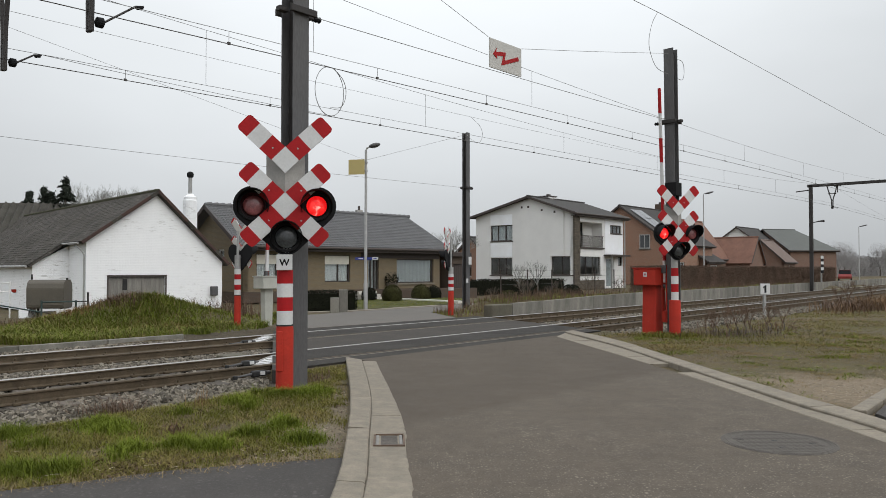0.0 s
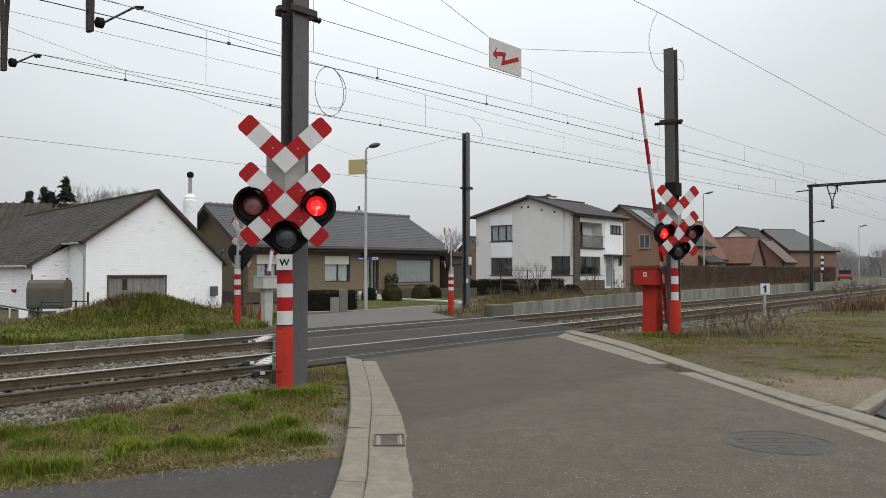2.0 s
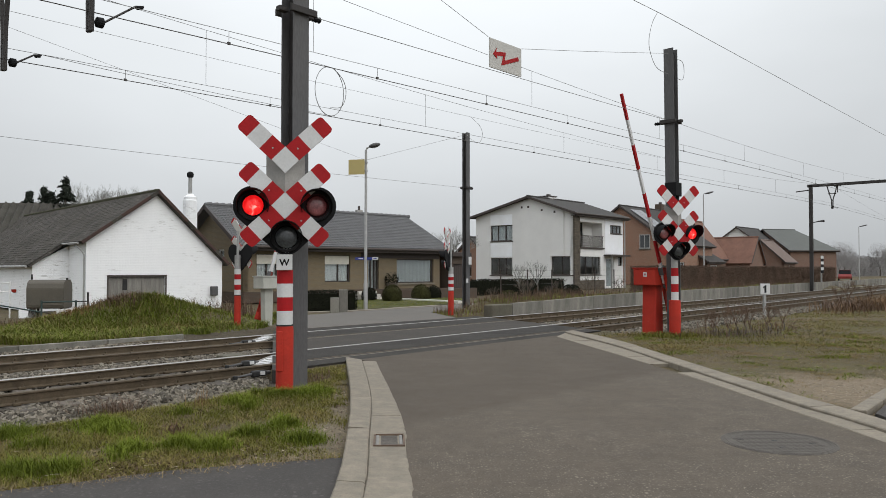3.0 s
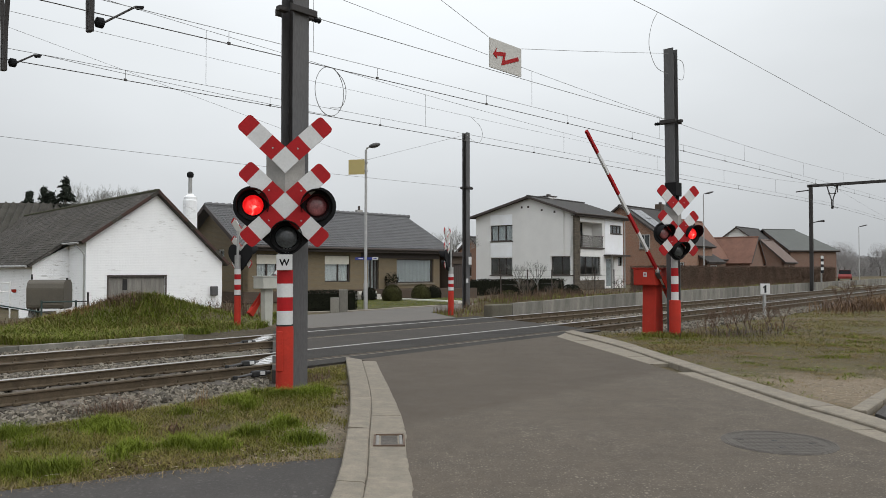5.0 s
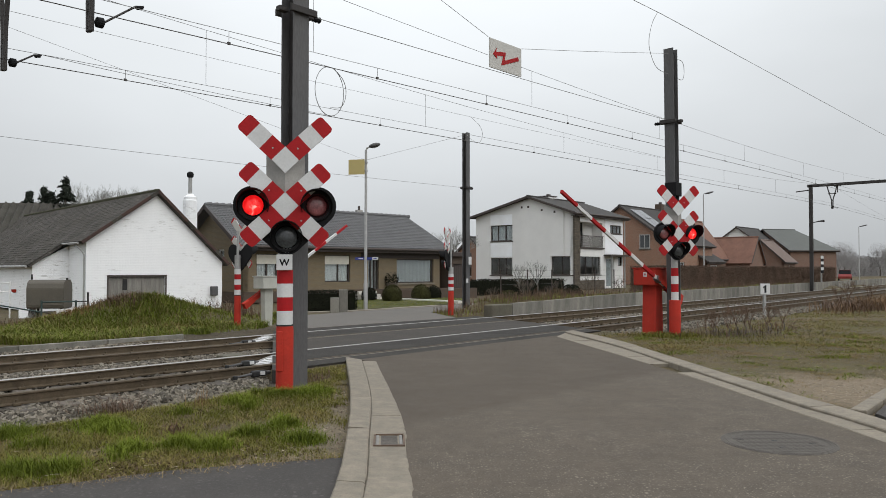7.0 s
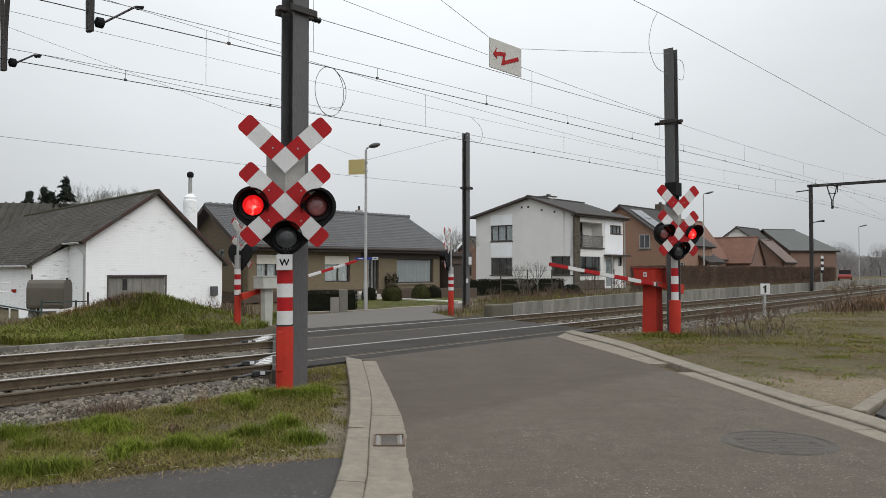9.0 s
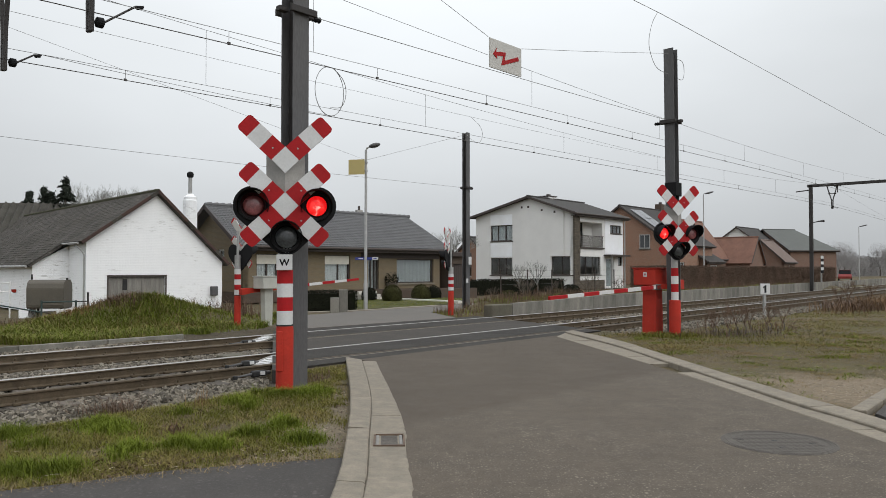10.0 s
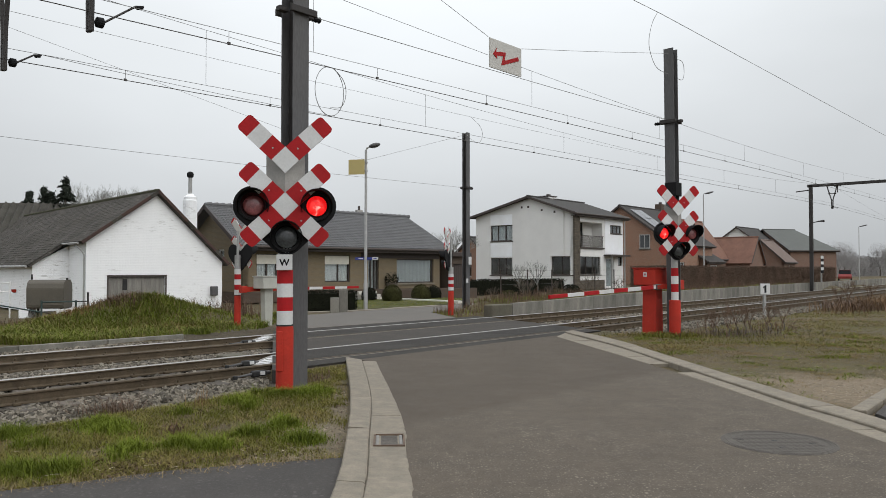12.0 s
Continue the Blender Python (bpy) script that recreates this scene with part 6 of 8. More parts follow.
def build_far_houses():
    def win(b=(0.5,), fm=WHITEFRAME):
        return dict(bars=b, frame_mat=fm)
    brick = gabled_house("house", pose(23.6, 79.0, 0, 0, 0, 49), 11, 11.5, 4.5, 8.6, RED_BRICK, ROOF_DARK, "red brick gabled house with solar panels", [], [(1.5, 3.4, 0.8, 2.4, win())], 0.3, chimney=(10.2, 5.9, 8.0, 9.35, 0.6, PLINTH))
    gable_window(brick, 2.3, 3.5, 3.85, 5.35, 11.5)
    A, B, C, D = (Vector(v) for v in ((-0.3, -0.3, 4.29), (11.3, -0.3, 4.29), (11.3, 5.75, 8.6), (-0.3, 5.75, 8.6)))
    for k in range(2):
        for j in range(2):
            q = []
            for u_, v_ in ((0, 0), (1, 0), (1, 1), (0, 1)):
                uu, vv = 0.10 + (k + u_ * 0.95) * 0.12, 0.42 + (j + v_ * 0.95) * 0.24
                q.append(A.lerp(B, uu).lerp(D.lerp(C, uu), vv) + Vector((0, -0.06, 0.08)))
            roof_slope(brick, "solar_panel", *q, SOLAR, 0.05)
    gabled_house("house", pose(4.9, 73.0, 0, 0, 0, 49), 8, 5.6, 2.6, 4.8, RED_BRICK, ROOF_DARK, "small red brick house behind the gardens", [(1.8, 2.8, 0.9, 2.2, win())], [], 0.25)
    gabled_house("house", pose(31.0, 92.0, 0, 0, 0, 49), 9, 7.0, 3.2, 7.9, PINK_BRICK, ROOF_ORANGE, "pale brick house with steep orange gable", [], [], 0.2)
    gabled_house("house", pose(29.0, 84.0, 0, 0, 0, 49), 4.5, 8.0, 2.7, 5.1, PINK_BRICK, ROOF_DARK, "low brick annexe with dark roof and white windows", [], [(1.0, 3.2, 0.7, 2.1, win((0.33, 0.66)))], 0.3)
    gabled_house("house", pose(42.0, 100.0, 0, 0, 0, 139), 9.5, 5.0, 2.7, 5.8, PINK_BRICK, ROOF_ORANGE, "long brick outbuilding with orange tiled roof", [], [], 0.25)
    gabled_house("house", pose(51.0, 118.0, 0, 0, 0, 49), 10, 11, 4.4, 8.4, RENDER_G, ROOF_DARK, "grey gabled house with roof panels", [], [], 0.3)
    gabled_house("house", pose(46.0, 103.0, 0, 0, 0, 49), 4.8, 6.0, 2.9, 5.7, PINK_BRICK, ROOF_BROWN, "brick cottage with brown tiled roof", [(2, 3, 0.9, 2.0, win())], [(2, 3.2, 0.9, 2.1, win())], 0.3)
    gabled_house("house", pose(55.4, 122.0, 0, 0, 0, 15), 9.0, 12, 4.9, 8.3, PINK_BRICK, ROOF_LONG, "long brick house with grey green hipped roof", [], [], 0.4, hip=3)


def build_garage():
    """Dark low garage between the bungalow and the white house."""
    g = empty("garage", pose(0.45, 47.1, 0, 0, 0, 44), "dark low brick garage with a flat timber roof edge", "garage", "houses along the railway")
    part("wall", wall_mesh(1.5, 2.45, 0.2, [(0.25, 1.3, 0.0, 2.0)]), PLINTH, g)
    part("wall", box(BM(), 0, 0.2, 0.202, 5.0, 0, 2.45), PLINTH, g)
    part("wall", box(BM(), 1.3, 1.5, 0.202, 5.0, 0, 2.45), PLINTH, g)
    part("wall", box(BM(), 0.2, 1.3, 4.8, 5.0, 0, 2.45), PLINTH, g)
    part("roof", box(BM(), -0.15, 1.65, -0.25, 5.15, 2.452, 2.72, bev=0.02), FASCIA, g)
    d = part("garage_door", box(BM(), 0.25, 1.3, 0.1, 0.14, 0.0, 2.0), FASCIA, g, "dark stained garage door")
    for k in range(6):
        part("door_board", box(BM(), 0.26 + k * 0.173, 0.42 + k * 0.173, 0.08, 0.1, 0.0, 1.98), FASCIA, d)


def build_shed():
    """Low shed with a corrugated roof behind the barn."""
    h = empty("shed", pose(-31.0, 43.0, 0, 0, 0, 14), "old shed with a corrugated grey roof", "shed")
    part("wall", box(BM(), 0, 9.5, 0.0, 6.0, 0, 3.3), PINK_BRICK, h)
    verts, faces = [], []
    k = 96
    for i in range(k + 1):
        x = -0.3 + 10.1 * i / k
        d = 0.15 * math.sin(i * math.pi * 0.5)
        verts += [(x, -0.4, 3.3 + d), (x, 2.9, 5.71 + d), (x, 3.0, 5.78), (x, 3.1, 5.71 + d), (x, 6.4, 3.3 + d)]
    for i in range(k):
        b = 5 * i
        faces += [(b + j, b + j + 5, b + j + 6, b + j + 1) for j in range(4)]
    soup("corrugated_roof", verts, faces, CORRUGATED, h)


build_shed()
build_garage()
build_white_house()
build_bungalow()
build_barn()
build_far_houses()


# ---- plants ----
def blades(name, material, count, sampler, h0, h1, width, seed, label, lean=0.45):
    """Bent grass blades, two quads each, sown where the sampler allows."""
    rng = random.Random(seed)
    verts, faces = [], []
    made, tries = 0, 0
    while made < count and tries < count * 12:
        tries += 1
        got = sampler(rng)
        if got is None:
            continue
        x, y, z, f = got
        made += 1
        h = rng.uniform(h0, h1) * f
        a = rng.uniform(0, 6.283)
        d = Vector((math.cos(a), math.sin(a), 0))
        side = Vector((-d.y, d.x, 0)) * width * rng.uniform(0.6, 1.3)
        l = rng.uniform(0.1, lean) * h
        p = Vector((x, y, z - 0.01))
        q = p + Vector((0, 0, h * 0.6)) + d * l * 0.4
        t = p + Vector((0, 0, h)) + d * l * 1.3
        b = len(verts)
        verts += [p - side, p + side, q + side * 0.7, q - side * 0.7, t]
        faces += [(b, b + 1, b + 2, b + 3), (b + 3, b + 2, b + 4)]
    return tagged(soup(name, verts, faces, material), label, "grass", kind="stuff")


def leafy(name, bm_or_none, shell, count, size, material, parent, seed, label=""):
    """Small leaves scattered by a shell function that returns a point and an outward way."""
    rng = random.Random(seed)
    verts, faces = [], []
    for _ in range(count):
        p, n = shell(rng)
        n = (n + Vector((rng.uniform(-1, 1), rng.uniform(-1, 1), rng.uniform(-1, 1))) * 0.8).normalized()
        a = n.orthogonal().normalized()
        a = Matrix.Rotation(rng.uniform(0, 6.28), 3, n) @ a
        b = n.cross(a)
        s = size * rng.uniform(0.6, 1.4)
        k = len(verts)
        verts += [p - a * s, p + b * s * 0.55, p + a * s, p - b * s * 0.55]
        faces.append((k, k + 1, k + 2, k + 3))
    ob = soup(name, verts, faces, material, parent)
    if label:
        tagged(ob, label)
    return ob


def hedge(m, L, D, H, material, label, leaf=0.06, per=700, seed=1, rough=0.08):
    h = empty("hedge", m, label, "hedge", "hedges")
    bm = BM()
    box(bm, 0.06, L - 0.06, 0.06, D - 0.06, -0.1, H - 0.08)
    part("twig_core", bm, material, h)
    def shell(r):
        u, v, w = r.random() * L, r.random(), r.random()
        k = noise.noise((u * 0.9, 3.1 * seed, 0)) * rough * 1.5
        if r.random() < D / (D + 2 * H):
            return Vector((u, v * D, H + k + r.uniform(-0.12, 0.04))), Vector((0, 0, 1))
        sgn = r.random() < 0.5
        if r.random() < min(0.3, 1.2 * D / L):
            return Vector(((0 if sgn else L) + r.uniform(-rough, rough), v * D, w * H)), Vector((-1 if sgn else 1, 0, 0))
        return Vector((u, (0 if sgn else D) + r.uniform(-rough, rough) * (1 if sgn else -1), w * (H + k))), Vector((0, -1 if sgn else 1, 0))
    leafy("leaves", None, shell, int(per * L * (D + 2 * H) / 2), leaf, material, h, seed)
    return h


def ball_bush(x, y, r, material, label, seed, squash=0.95):
    b = empty("clipped_bush", pose(x, y, 0), label, "bush", "clipped bushes")
    core = BM()
    bmesh.ops.create_icosphere(core, subdivisions=2, radius=r * 0.86, matrix=Matrix.Translation((0, 0, r * 0.5)) @ Matrix.Diagonal((1, 1, 1.2 * squash, 1)))
    part("core", core, material, b)
    def shell(g):
        v = Vector((g.gauss(0, 1), g.gauss(0, 1), g.gauss(0, 1))).normalized()
        return Vector((v.x * r, v.y * r, max(0.0, r * 0.5 + v.z * r * 1.2 * squash))) * g.uniform(0.94, 1.03), v
    leafy("leaves", None, shell, int(2600 * r * r * 4), 0.035, material, b, seed)


def branch(bm, p, d, length, r, depth, rng, spread=0.55, seg=4):
    q = p + d * length
    tube(bm, [p, p.lerp(q, 0.5) + Vector((rng.uniform(-1, 1), rng.uniform(-1, 1), 0)) * length * 0.05, q], [r, r * 0.8, r * 0.6], seg)
    if depth == 0:
        return
    for _ in range(rng.choice((2, 3, 3))):
        n = (d + Vector((rng.uniform(-1, 1), rng.uniform(-1, 1), rng.uniform(-0.3, 0.7))) * spread).normalized()
        branch(bm, p.lerp(q, rng.uniform(0.55, 1.0)), n, length * rng.uniform(0.6, 0.82), r * 0.6, depth - 1, rng, spread, 3)


def bare_tree(x, y, h, seed, label="leafless tree with fine grey twigs", material=TWIG, depth=6, group="bare trees"):
    rng = random.Random(seed)
    t = empty("tree", pose(x, y, 0), label, "tree", group)
    bm = BM()
    tube(bm, [(0, 0, -0.2), (0.05, 0, h * 0.15), (0, 0.05, h * 0.28)], [h * 0.022, h * 0.017, h * 0.014], 6)
    part("trunk", bm, BARK, t)
    bm = BM()
    for k in range(4):
        a = k * 1.57 + rng.uniform(-0.4, 0.4)
        branch(bm, Vector((0, 0, h * rng.uniform(0.18, 0.28))), Vector((math.cos(a) * 0.45, math.sin(a) * 0.45, 1)).normalized(), h * 0.24, h * 0.011, depth - 1, rng, 0.42 if depth > 6 else 0.55)
    cr = part("crown", bm, material, t)
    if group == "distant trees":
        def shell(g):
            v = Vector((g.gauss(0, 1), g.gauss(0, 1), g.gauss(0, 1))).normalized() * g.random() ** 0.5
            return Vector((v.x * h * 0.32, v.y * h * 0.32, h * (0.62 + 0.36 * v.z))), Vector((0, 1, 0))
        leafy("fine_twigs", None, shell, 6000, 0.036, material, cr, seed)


def conifer(x, y, h, w, seed, top_bare=0.0):
    rng = random.Random(seed)
    t = empty("conifer", pose(x, y, 0), "dark green conifer behind the barn roof", "tree", "conifers")
    part("trunk", tube(BM(), [(0, 0, -0.2), (0, 0, h * 0.97)], [h * 0.025, 0.02], 6), BARK, t)
    limbs = []
    for k in range(150):
        f = rng.random() ** 0.85
        a = rng.uniform(0, 6.283)
        reach = (w * 0.80 * (1 - f) ** 0.75 + 0.12) * rng.uniform(0.55, 1.15)
        limbs.append((h * (0.08 + 0.91 * f), a, reach, rng.uniform(-0.15, 0.55)))

    def shell(g):
        z, a, reach, rise = g.choice(limbs)
        u = g.random() ** 0.8
        p = Vector((math.cos(a) * reach * u, math.sin(a) * reach * u, z + rise * reach * u - 0.35 * reach * u * u))
        p += Vector((g.gauss(0, 1), g.gauss(0, 1), g.gauss(0, 0.8))) * 0.09 * (1.15 - u)
        return p, Vector((math.cos(a), math.sin(a), 0.4))
    leafy("crown", None, shell, 13000, 0.062, CONIFER, t, seed)


def in_verge(x, y, margin=0.0):
    s, o = to_track(x, y)
    if inside(ROAD_POLY, x, y) or inside(PATH_POLY, x, y) or inside(FAR_ROAD_POLY, x, y) or inside(DRIVE_POLY, x, y):
        return False
    if -3.25 < o < 5.45:
        return False
    return True


def left_of_kerb(x, y):
    c = OUTER_L
    for (x0, y0), (x1, y1) in zip(c, c[1:]):
        if y0 <= y <= y1:
            return x < x0 + (x1 - x0) * (y - y0) / (y1 - y0) - 0.02
    return x < c[-1][0]


def right_of_kerb(x, y):
    c = OUTER_R
    for (x0, y0), (x1, y1) in zip(c, c[1:]):
        if y0 <= y <= y1:
            return x > x0 + (x1 - x0) * (y - y0) / (y1 - y0) + 0.02
    return x > c[-1][0]


def near_verge(thin):
    def f(r):
        x, y = r.uniform(-9.5, -0.85), 5.2 + 9.6 * r.random() ** 1.35
        s, o = to_track(x, y)
        if s > -3.0 and -3.2 < o < -2.35 and x < -1.7 and left_of_kerb(x, y) and r.random() < 0.8:
            return x, y, ground_z(x, y), 0.9 + 0.5 * max(0, noise.noise((x * 3, y * 3, 2)))
        if o > -3.2 - 0.42 * smooth(-3.6, -5.5, s) + 0.12 * noise.noise((x * 2.2, y * 2.2, 6)) or s > deck_left(-2.6) + 1.7 or not left_of_kerb(x, y) or inside(PATH_POLY, x, y):
            return None
        k = noise.noise((x * 1.1, y * 1.1, thin)) + 0.5 * noise.noise((x * 3.5, y * 3.5, thin + 4))
        bare = smooth(-1.75, -1.05, x) * smooth(6.5, 7.2, y) * (1 - smooth(11.5, 12.5, y))
        if k < -0.30 + r.uniform(-0.3, 0.25) + bare * 0.7 + smooth(-3.6, -3.0, o) * 0.35:
            return None
        tuft = 1.0 + max(0, k) * 0.7 + 0.9 * math.exp(-((x + 2.3) ** 2 + (y - 10.3) ** 2) / 0.5)
        return x, y, ground_z(x, y), tuft
    return f


def right_verge(lo, hi):
    def f(r):
        x, y = r.uniform(3.4, 22), r.uniform(9, 34)
        s, o = to_track(x, y)
        if o > -2.75 or not right_of_kerb(x, y) or y < 8.8 or s > 28 or x > y * 0.62 + 0.6:
            return None
        if inside(DRIVE_POLY, x, y) or r.random() < 0.9 * math.exp(-((x - 5.95) / 1.2) ** 2 - ((y - 11.4) / 1.7) ** 2):
            return None
        k = noise.noise((x * 0.7, y * 0.7, lo)) + 0.4 * noise.noise((x * 2.7, y * 2.7, 2)) + 0.5 * noise.noise((x * 0.3, y * 0.3, lo + 3))
        if k < r.uniform(-0.45, 0.25):
            return None
        return x, y, ground_z(x, y), (1 + max(0, k) * 0.6) * (0.35 + 0.65 * smooth(13, 18, y))
    return f


def far_left(r):
    x, y = r.uniform(-15.5, -5.2), r.uniform(17.5, 28.5)
    s, o = to_track(x, y)
    if o < 5.5 or inside(FAR_ROAD_POLY, x, y) or o > 11:
        return None
    k = noise.noise((x * 0.6, y * 0.6, 7))
    if k < r.uniform(-0.7, 0.1) or (r.random() < 0.85 * smooth(-8.0, -7.2, x) and k < 0.25):
        return None
    return x, y, ground_z(x, y), 1 + max(0, k)


def platform_top(r):
    s, o = r.uniform(9.6, 60) if r.random() < 0.6 else r.uniform(9.6, 24), r.uniform(5.0, 7.2)
    if s < 11.2 and o < 5.6:
        return None
    p = tr(s, o)
    k = noise.noise((p.x * 0.5, p.y * 0.5, 11))
    if inside(FAR_ROAD_POLY, p.x, p.y) or k < r.uniform(-0.6, 0.2):
        return None
    return p.x, p.y, ground_z(p.x, p.y), 1 + max(0, k)


def clump_at(cx, cy, sx, sy):
    def f(r):
        x, y = r.gauss(cx, sx), r.gauss(cy, sy)
        return x, y, ground_z(x, y), 1.0
    return f


def tufts(per, h0, h1, width, seed, label):
    """Clumps of longer, fresher blades that lean outwards from their middle."""
    rng = random.Random(seed)
    spots = [(-2.56, 9.85, 0.26), (-2.17, 10.4, 0.22), (-1.9, 10.45, 0.24), (-2.2, 7.35, 0.20), (-1.4, 7.7, 0.18), (-3.5, 8.15, 0.26), (-3.75, 8.4, 0.24), (-2.95, 7.25, 0.18), (-3.25, 6.5, 0.22), (-3.6, 6.5, 0.22), (-4.55, 8.0, 0.24), (-2.0, 7.95, 0.16), (-1.75, 8.5, 0.14), (-1.78, 10.75, 0.2), (-2.55, 7.45, 0.16)]
    for _ in range(26):
        x, y = rng.uniform(-6.5, -1.6), rng.uniform(6.2, 11.5)
        if to_track(x, y)[1] < -3.4 and not inside(PATH_POLY, x, y - 0.1):
            spots.append((x, y, rng.uniform(0.06, 0.15)))

    def f(r):
        cx, cy, rad = r.choice(spots[:15]) if r.random() < 0.66 else r.choice(spots)
        x, y = r.gauss(cx, rad * 0.75), r.gauss(cy, rad * 0.6)
        if inside(PATH_POLY, x, y) or not left_of_kerb(x, y):
            return None
        d = math.hypot(x - cx, y - cy) / rad
        return x, y, ground_z(x, y), max(0.35, 1.25 - 0.5 * d)
    return blades("grass_tufts", TUFT, per, f, h0, h1, width, seed + 1, label, 1.2)


def litter(count, where, size, material, seed, label, curl=0.4):
    """Dead leaves and broken bits lying on the ground, each a small bent diamond."""
    rng = random.Random(seed)
    verts, faces = [], []
    for _ in range(count):
        got = where(rng)
        if got is None:
            continue
        x, y = got
        if inside(PATH_POLY, x, y - 0.04) or inside(ROAD_POLY, x, y) or inside(DRIVE_POLY, x, y) or not (left_of_kerb(x, y) or right_of_kerb(x, y)):
            continue
        z, a, q = ground_z(x, y) + rng.uniform(0.004, 0.018), rng.uniform(0, 6.28), size * rng.uniform(0.5, 1.4)
        d, e = Vector((math.cos(a), math.sin(a), rng.uniform(-curl, curl))), Vector((-math.sin(a), math.cos(a), rng.uniform(-curl, curl)))
        p, b = Vector((x, y, z)), len(verts)
        verts += [p - d * q, p + e * q * 0.5 + Vector((0, 0, q * 0.2)), p + d * q, p - e * q * 0.5 + Vector((0, 0, q * 0.2))]
        faces += [(b, b + 1, b + 2), (b, b + 2, b + 3)]
    return tagged(soup("leaf_litter", verts, faces, material), label, "leaves", kind="stuff")


def build_plants():
    blades("grass", GRASS, 112000, near_verge(1.0), 0.012, 0.060, 0.0034, 3, "short patchy green verge grass", 1.6)
    blades("dry_grass", STRAW, 16000, near_verge(5.0), 0.008, 0.050, 0.003, 4, "dry straw litter among the verge grass", 3.0)
    tufts(21000, 0.05, 0.17, 0.0036, 13, "fresh green grass tufts on the verge")
    blades("dead_stalks", TWIG_D, 60, clump_at(-2.84, 8.15, 0.05, 0.05), 0.05, 0.16, 0.008, 71, "dark withered weed in the verge grass", 0.9)
    blades("dead_stalks", RUSSET, 26, clump_at(-3.05, 9.6, 0.07, 0.06), 0.15, 0.34, 0.003, 72, "thin russet dock stalks in the verge grass", 0.5)
    blades("dead_stalks", RUSSET, 20, clump_at(-5.0, 8.9, 0.09, 0.06), 0.15, 0.34, 0.003, 73, "thin russet dock stalks at the ballast edge", 0.5)
    litter(2600, lambda r: (r.uniform(-6.2, -1.0), r.uniform(5.9, 10.5)), 0.016, LEAF_LITTER, 131, "small dead leaves scattered in the verge grass")
    litter(700, lambda r: (r.gauss(-2.75, 0.28), r.gauss(6.72, 0.16)), 0.030, LEAF_LITTER, 132, "drift of dead leaves beside the footpath")
    litter(500, lambda r: (r.gauss(-2.0, 0.30), r.gauss(7.6, 0.35)), 0.022, LEAF_LITTER, 133, "dead leaves on a bare patch of the verge")
    rng = random.Random(134)
    verts, faces = [], []
    for x, y, a, q in [(-2.50, 6.62, 0.15, 0.075), (-2.91, 6.46, -0.6, 0.06), (-3.2, 6.3, 0.5, 0.06), (-1.35, 6.95, 0.1, 0.05)] + [(rng.uniform(-4.5, -1.0), rng.uniform(6.3, 7.4), rng.uniform(-0.9, 1.2), rng.uniform(0.012, 0.032)) for _ in range(22)]:
        if inside(PATH_POLY, x, y - 0.03):
            y += 0.2
        z, b = ground_z(x, y) + 0.03, len(verts)
        d, e = Vector((math.cos(a), math.sin(a), 0.03)) * q, Vector((-math.sin(a), math.cos(a), 0)) * 0.0035
        p = Vector((x, y, z))
        for t, u in ((-1, 0), (-0.3, 0.04), (0.4, 0.02), (1, -0.06)):
            verts += [p + d * t + e * (1 + u * 8) + Vector((0, 0, u * q)), p + d * t - e + Vector((0, 0, u * q)), p + d * t + Vector((0, 0, u * q + 0.003))]
        for j in range(3):
            c = b + 3 * j
            faces += [(c, c + 3, c + 5, c + 2), (c + 2, c + 5, c + 4, c + 1)]
    tagged(soup("straw_stalks", verts, faces, PALE_STALK), "bleached stalks lying at the footpath edge", "straw", kind="stuff")
    blades("grass", GRASS, 40000, right_verge(2.0, 1), 0.010, 0.050, 0.007, 5, "thin green grass on the dirt side", 1.6)
    def right_near(r):
        x, y = r.uniform(3.5, 11.5), 9.2 + 11.5 * r.random()
        s_, o_ = to_track(x, y)
        if o_ > -2.9 or not right_of_kerb(x, y) or inside(DRIVE_POLY, x, y) or x > y * 0.62 + 0.6:
            return None
        k = noise.noise((x * 0.9, y * 0.9, 21)) + 0.6 * noise.noise((x * 3.1, y * 3.1, 8))
        bare = 1.1 * math.exp(-((x - 6.1) / 1.3) ** 2 - ((y - 11.0) / 1.5) ** 2)
        if k < r.uniform(-0.55, 0.15) + bare:
            return None
        return x, y, ground_z(x, y), 1 + max(0, k)
    blades("grass", TURF, 100000, right_near, 0.004, 0.020, 0.0045, 61, "low olive turf on the dirt side", 3.0)
    blades("dry_grass", RUSSET, 26000, right_near, 0.004, 0.020, 0.0045, 62, "russet dead blades in the low turf", 3.0)
    blades("grass", TUFT, 9000, lambda r: (lambda g: g if g and noise.noise((g[0] * 1.3, g[1] * 1.3, 40)) > 0.18 else None)(right_near(r)), 0.012, 0.05, 0.005, 63, "greener clumps in the low turf", 2.0)
    litter(500, lambda r: (r.uniform(3.9, 9), r.uniform(9.3, 18)), 0.022, LEAF_LITTER, 135, "dead leaves on the dirt side")
    blades("dry_grass", STRAW, 15000, right_verge(9.0, 1), 0.01, 0.06, 0.007, 6, "dry grass on the dirt side", 1.4)
    blades("grass", MOUND, 50000, far_left, 0.04, 0.19, 0.010, 15, "shaggy green grass on the mound", 1.3)
    blades("grass", TUFT, 20000, far_left, 0.05, 0.22, 0.009, 7, "green grass on the mound before the barn", 1.2)
    blades("dry_grass", STRAW, 3500, far_left, 0.05, 0.24, 0.008, 8, "dry stalks on the mound", 1.0)
    blades("dead_stalks", TWIG_D, 1100, clump_at(-9.9, 23.3, 0.45, 0.4), 0.10, 0.36, 0.008, 14, "reddish dead weeds on the mound", 0.9)
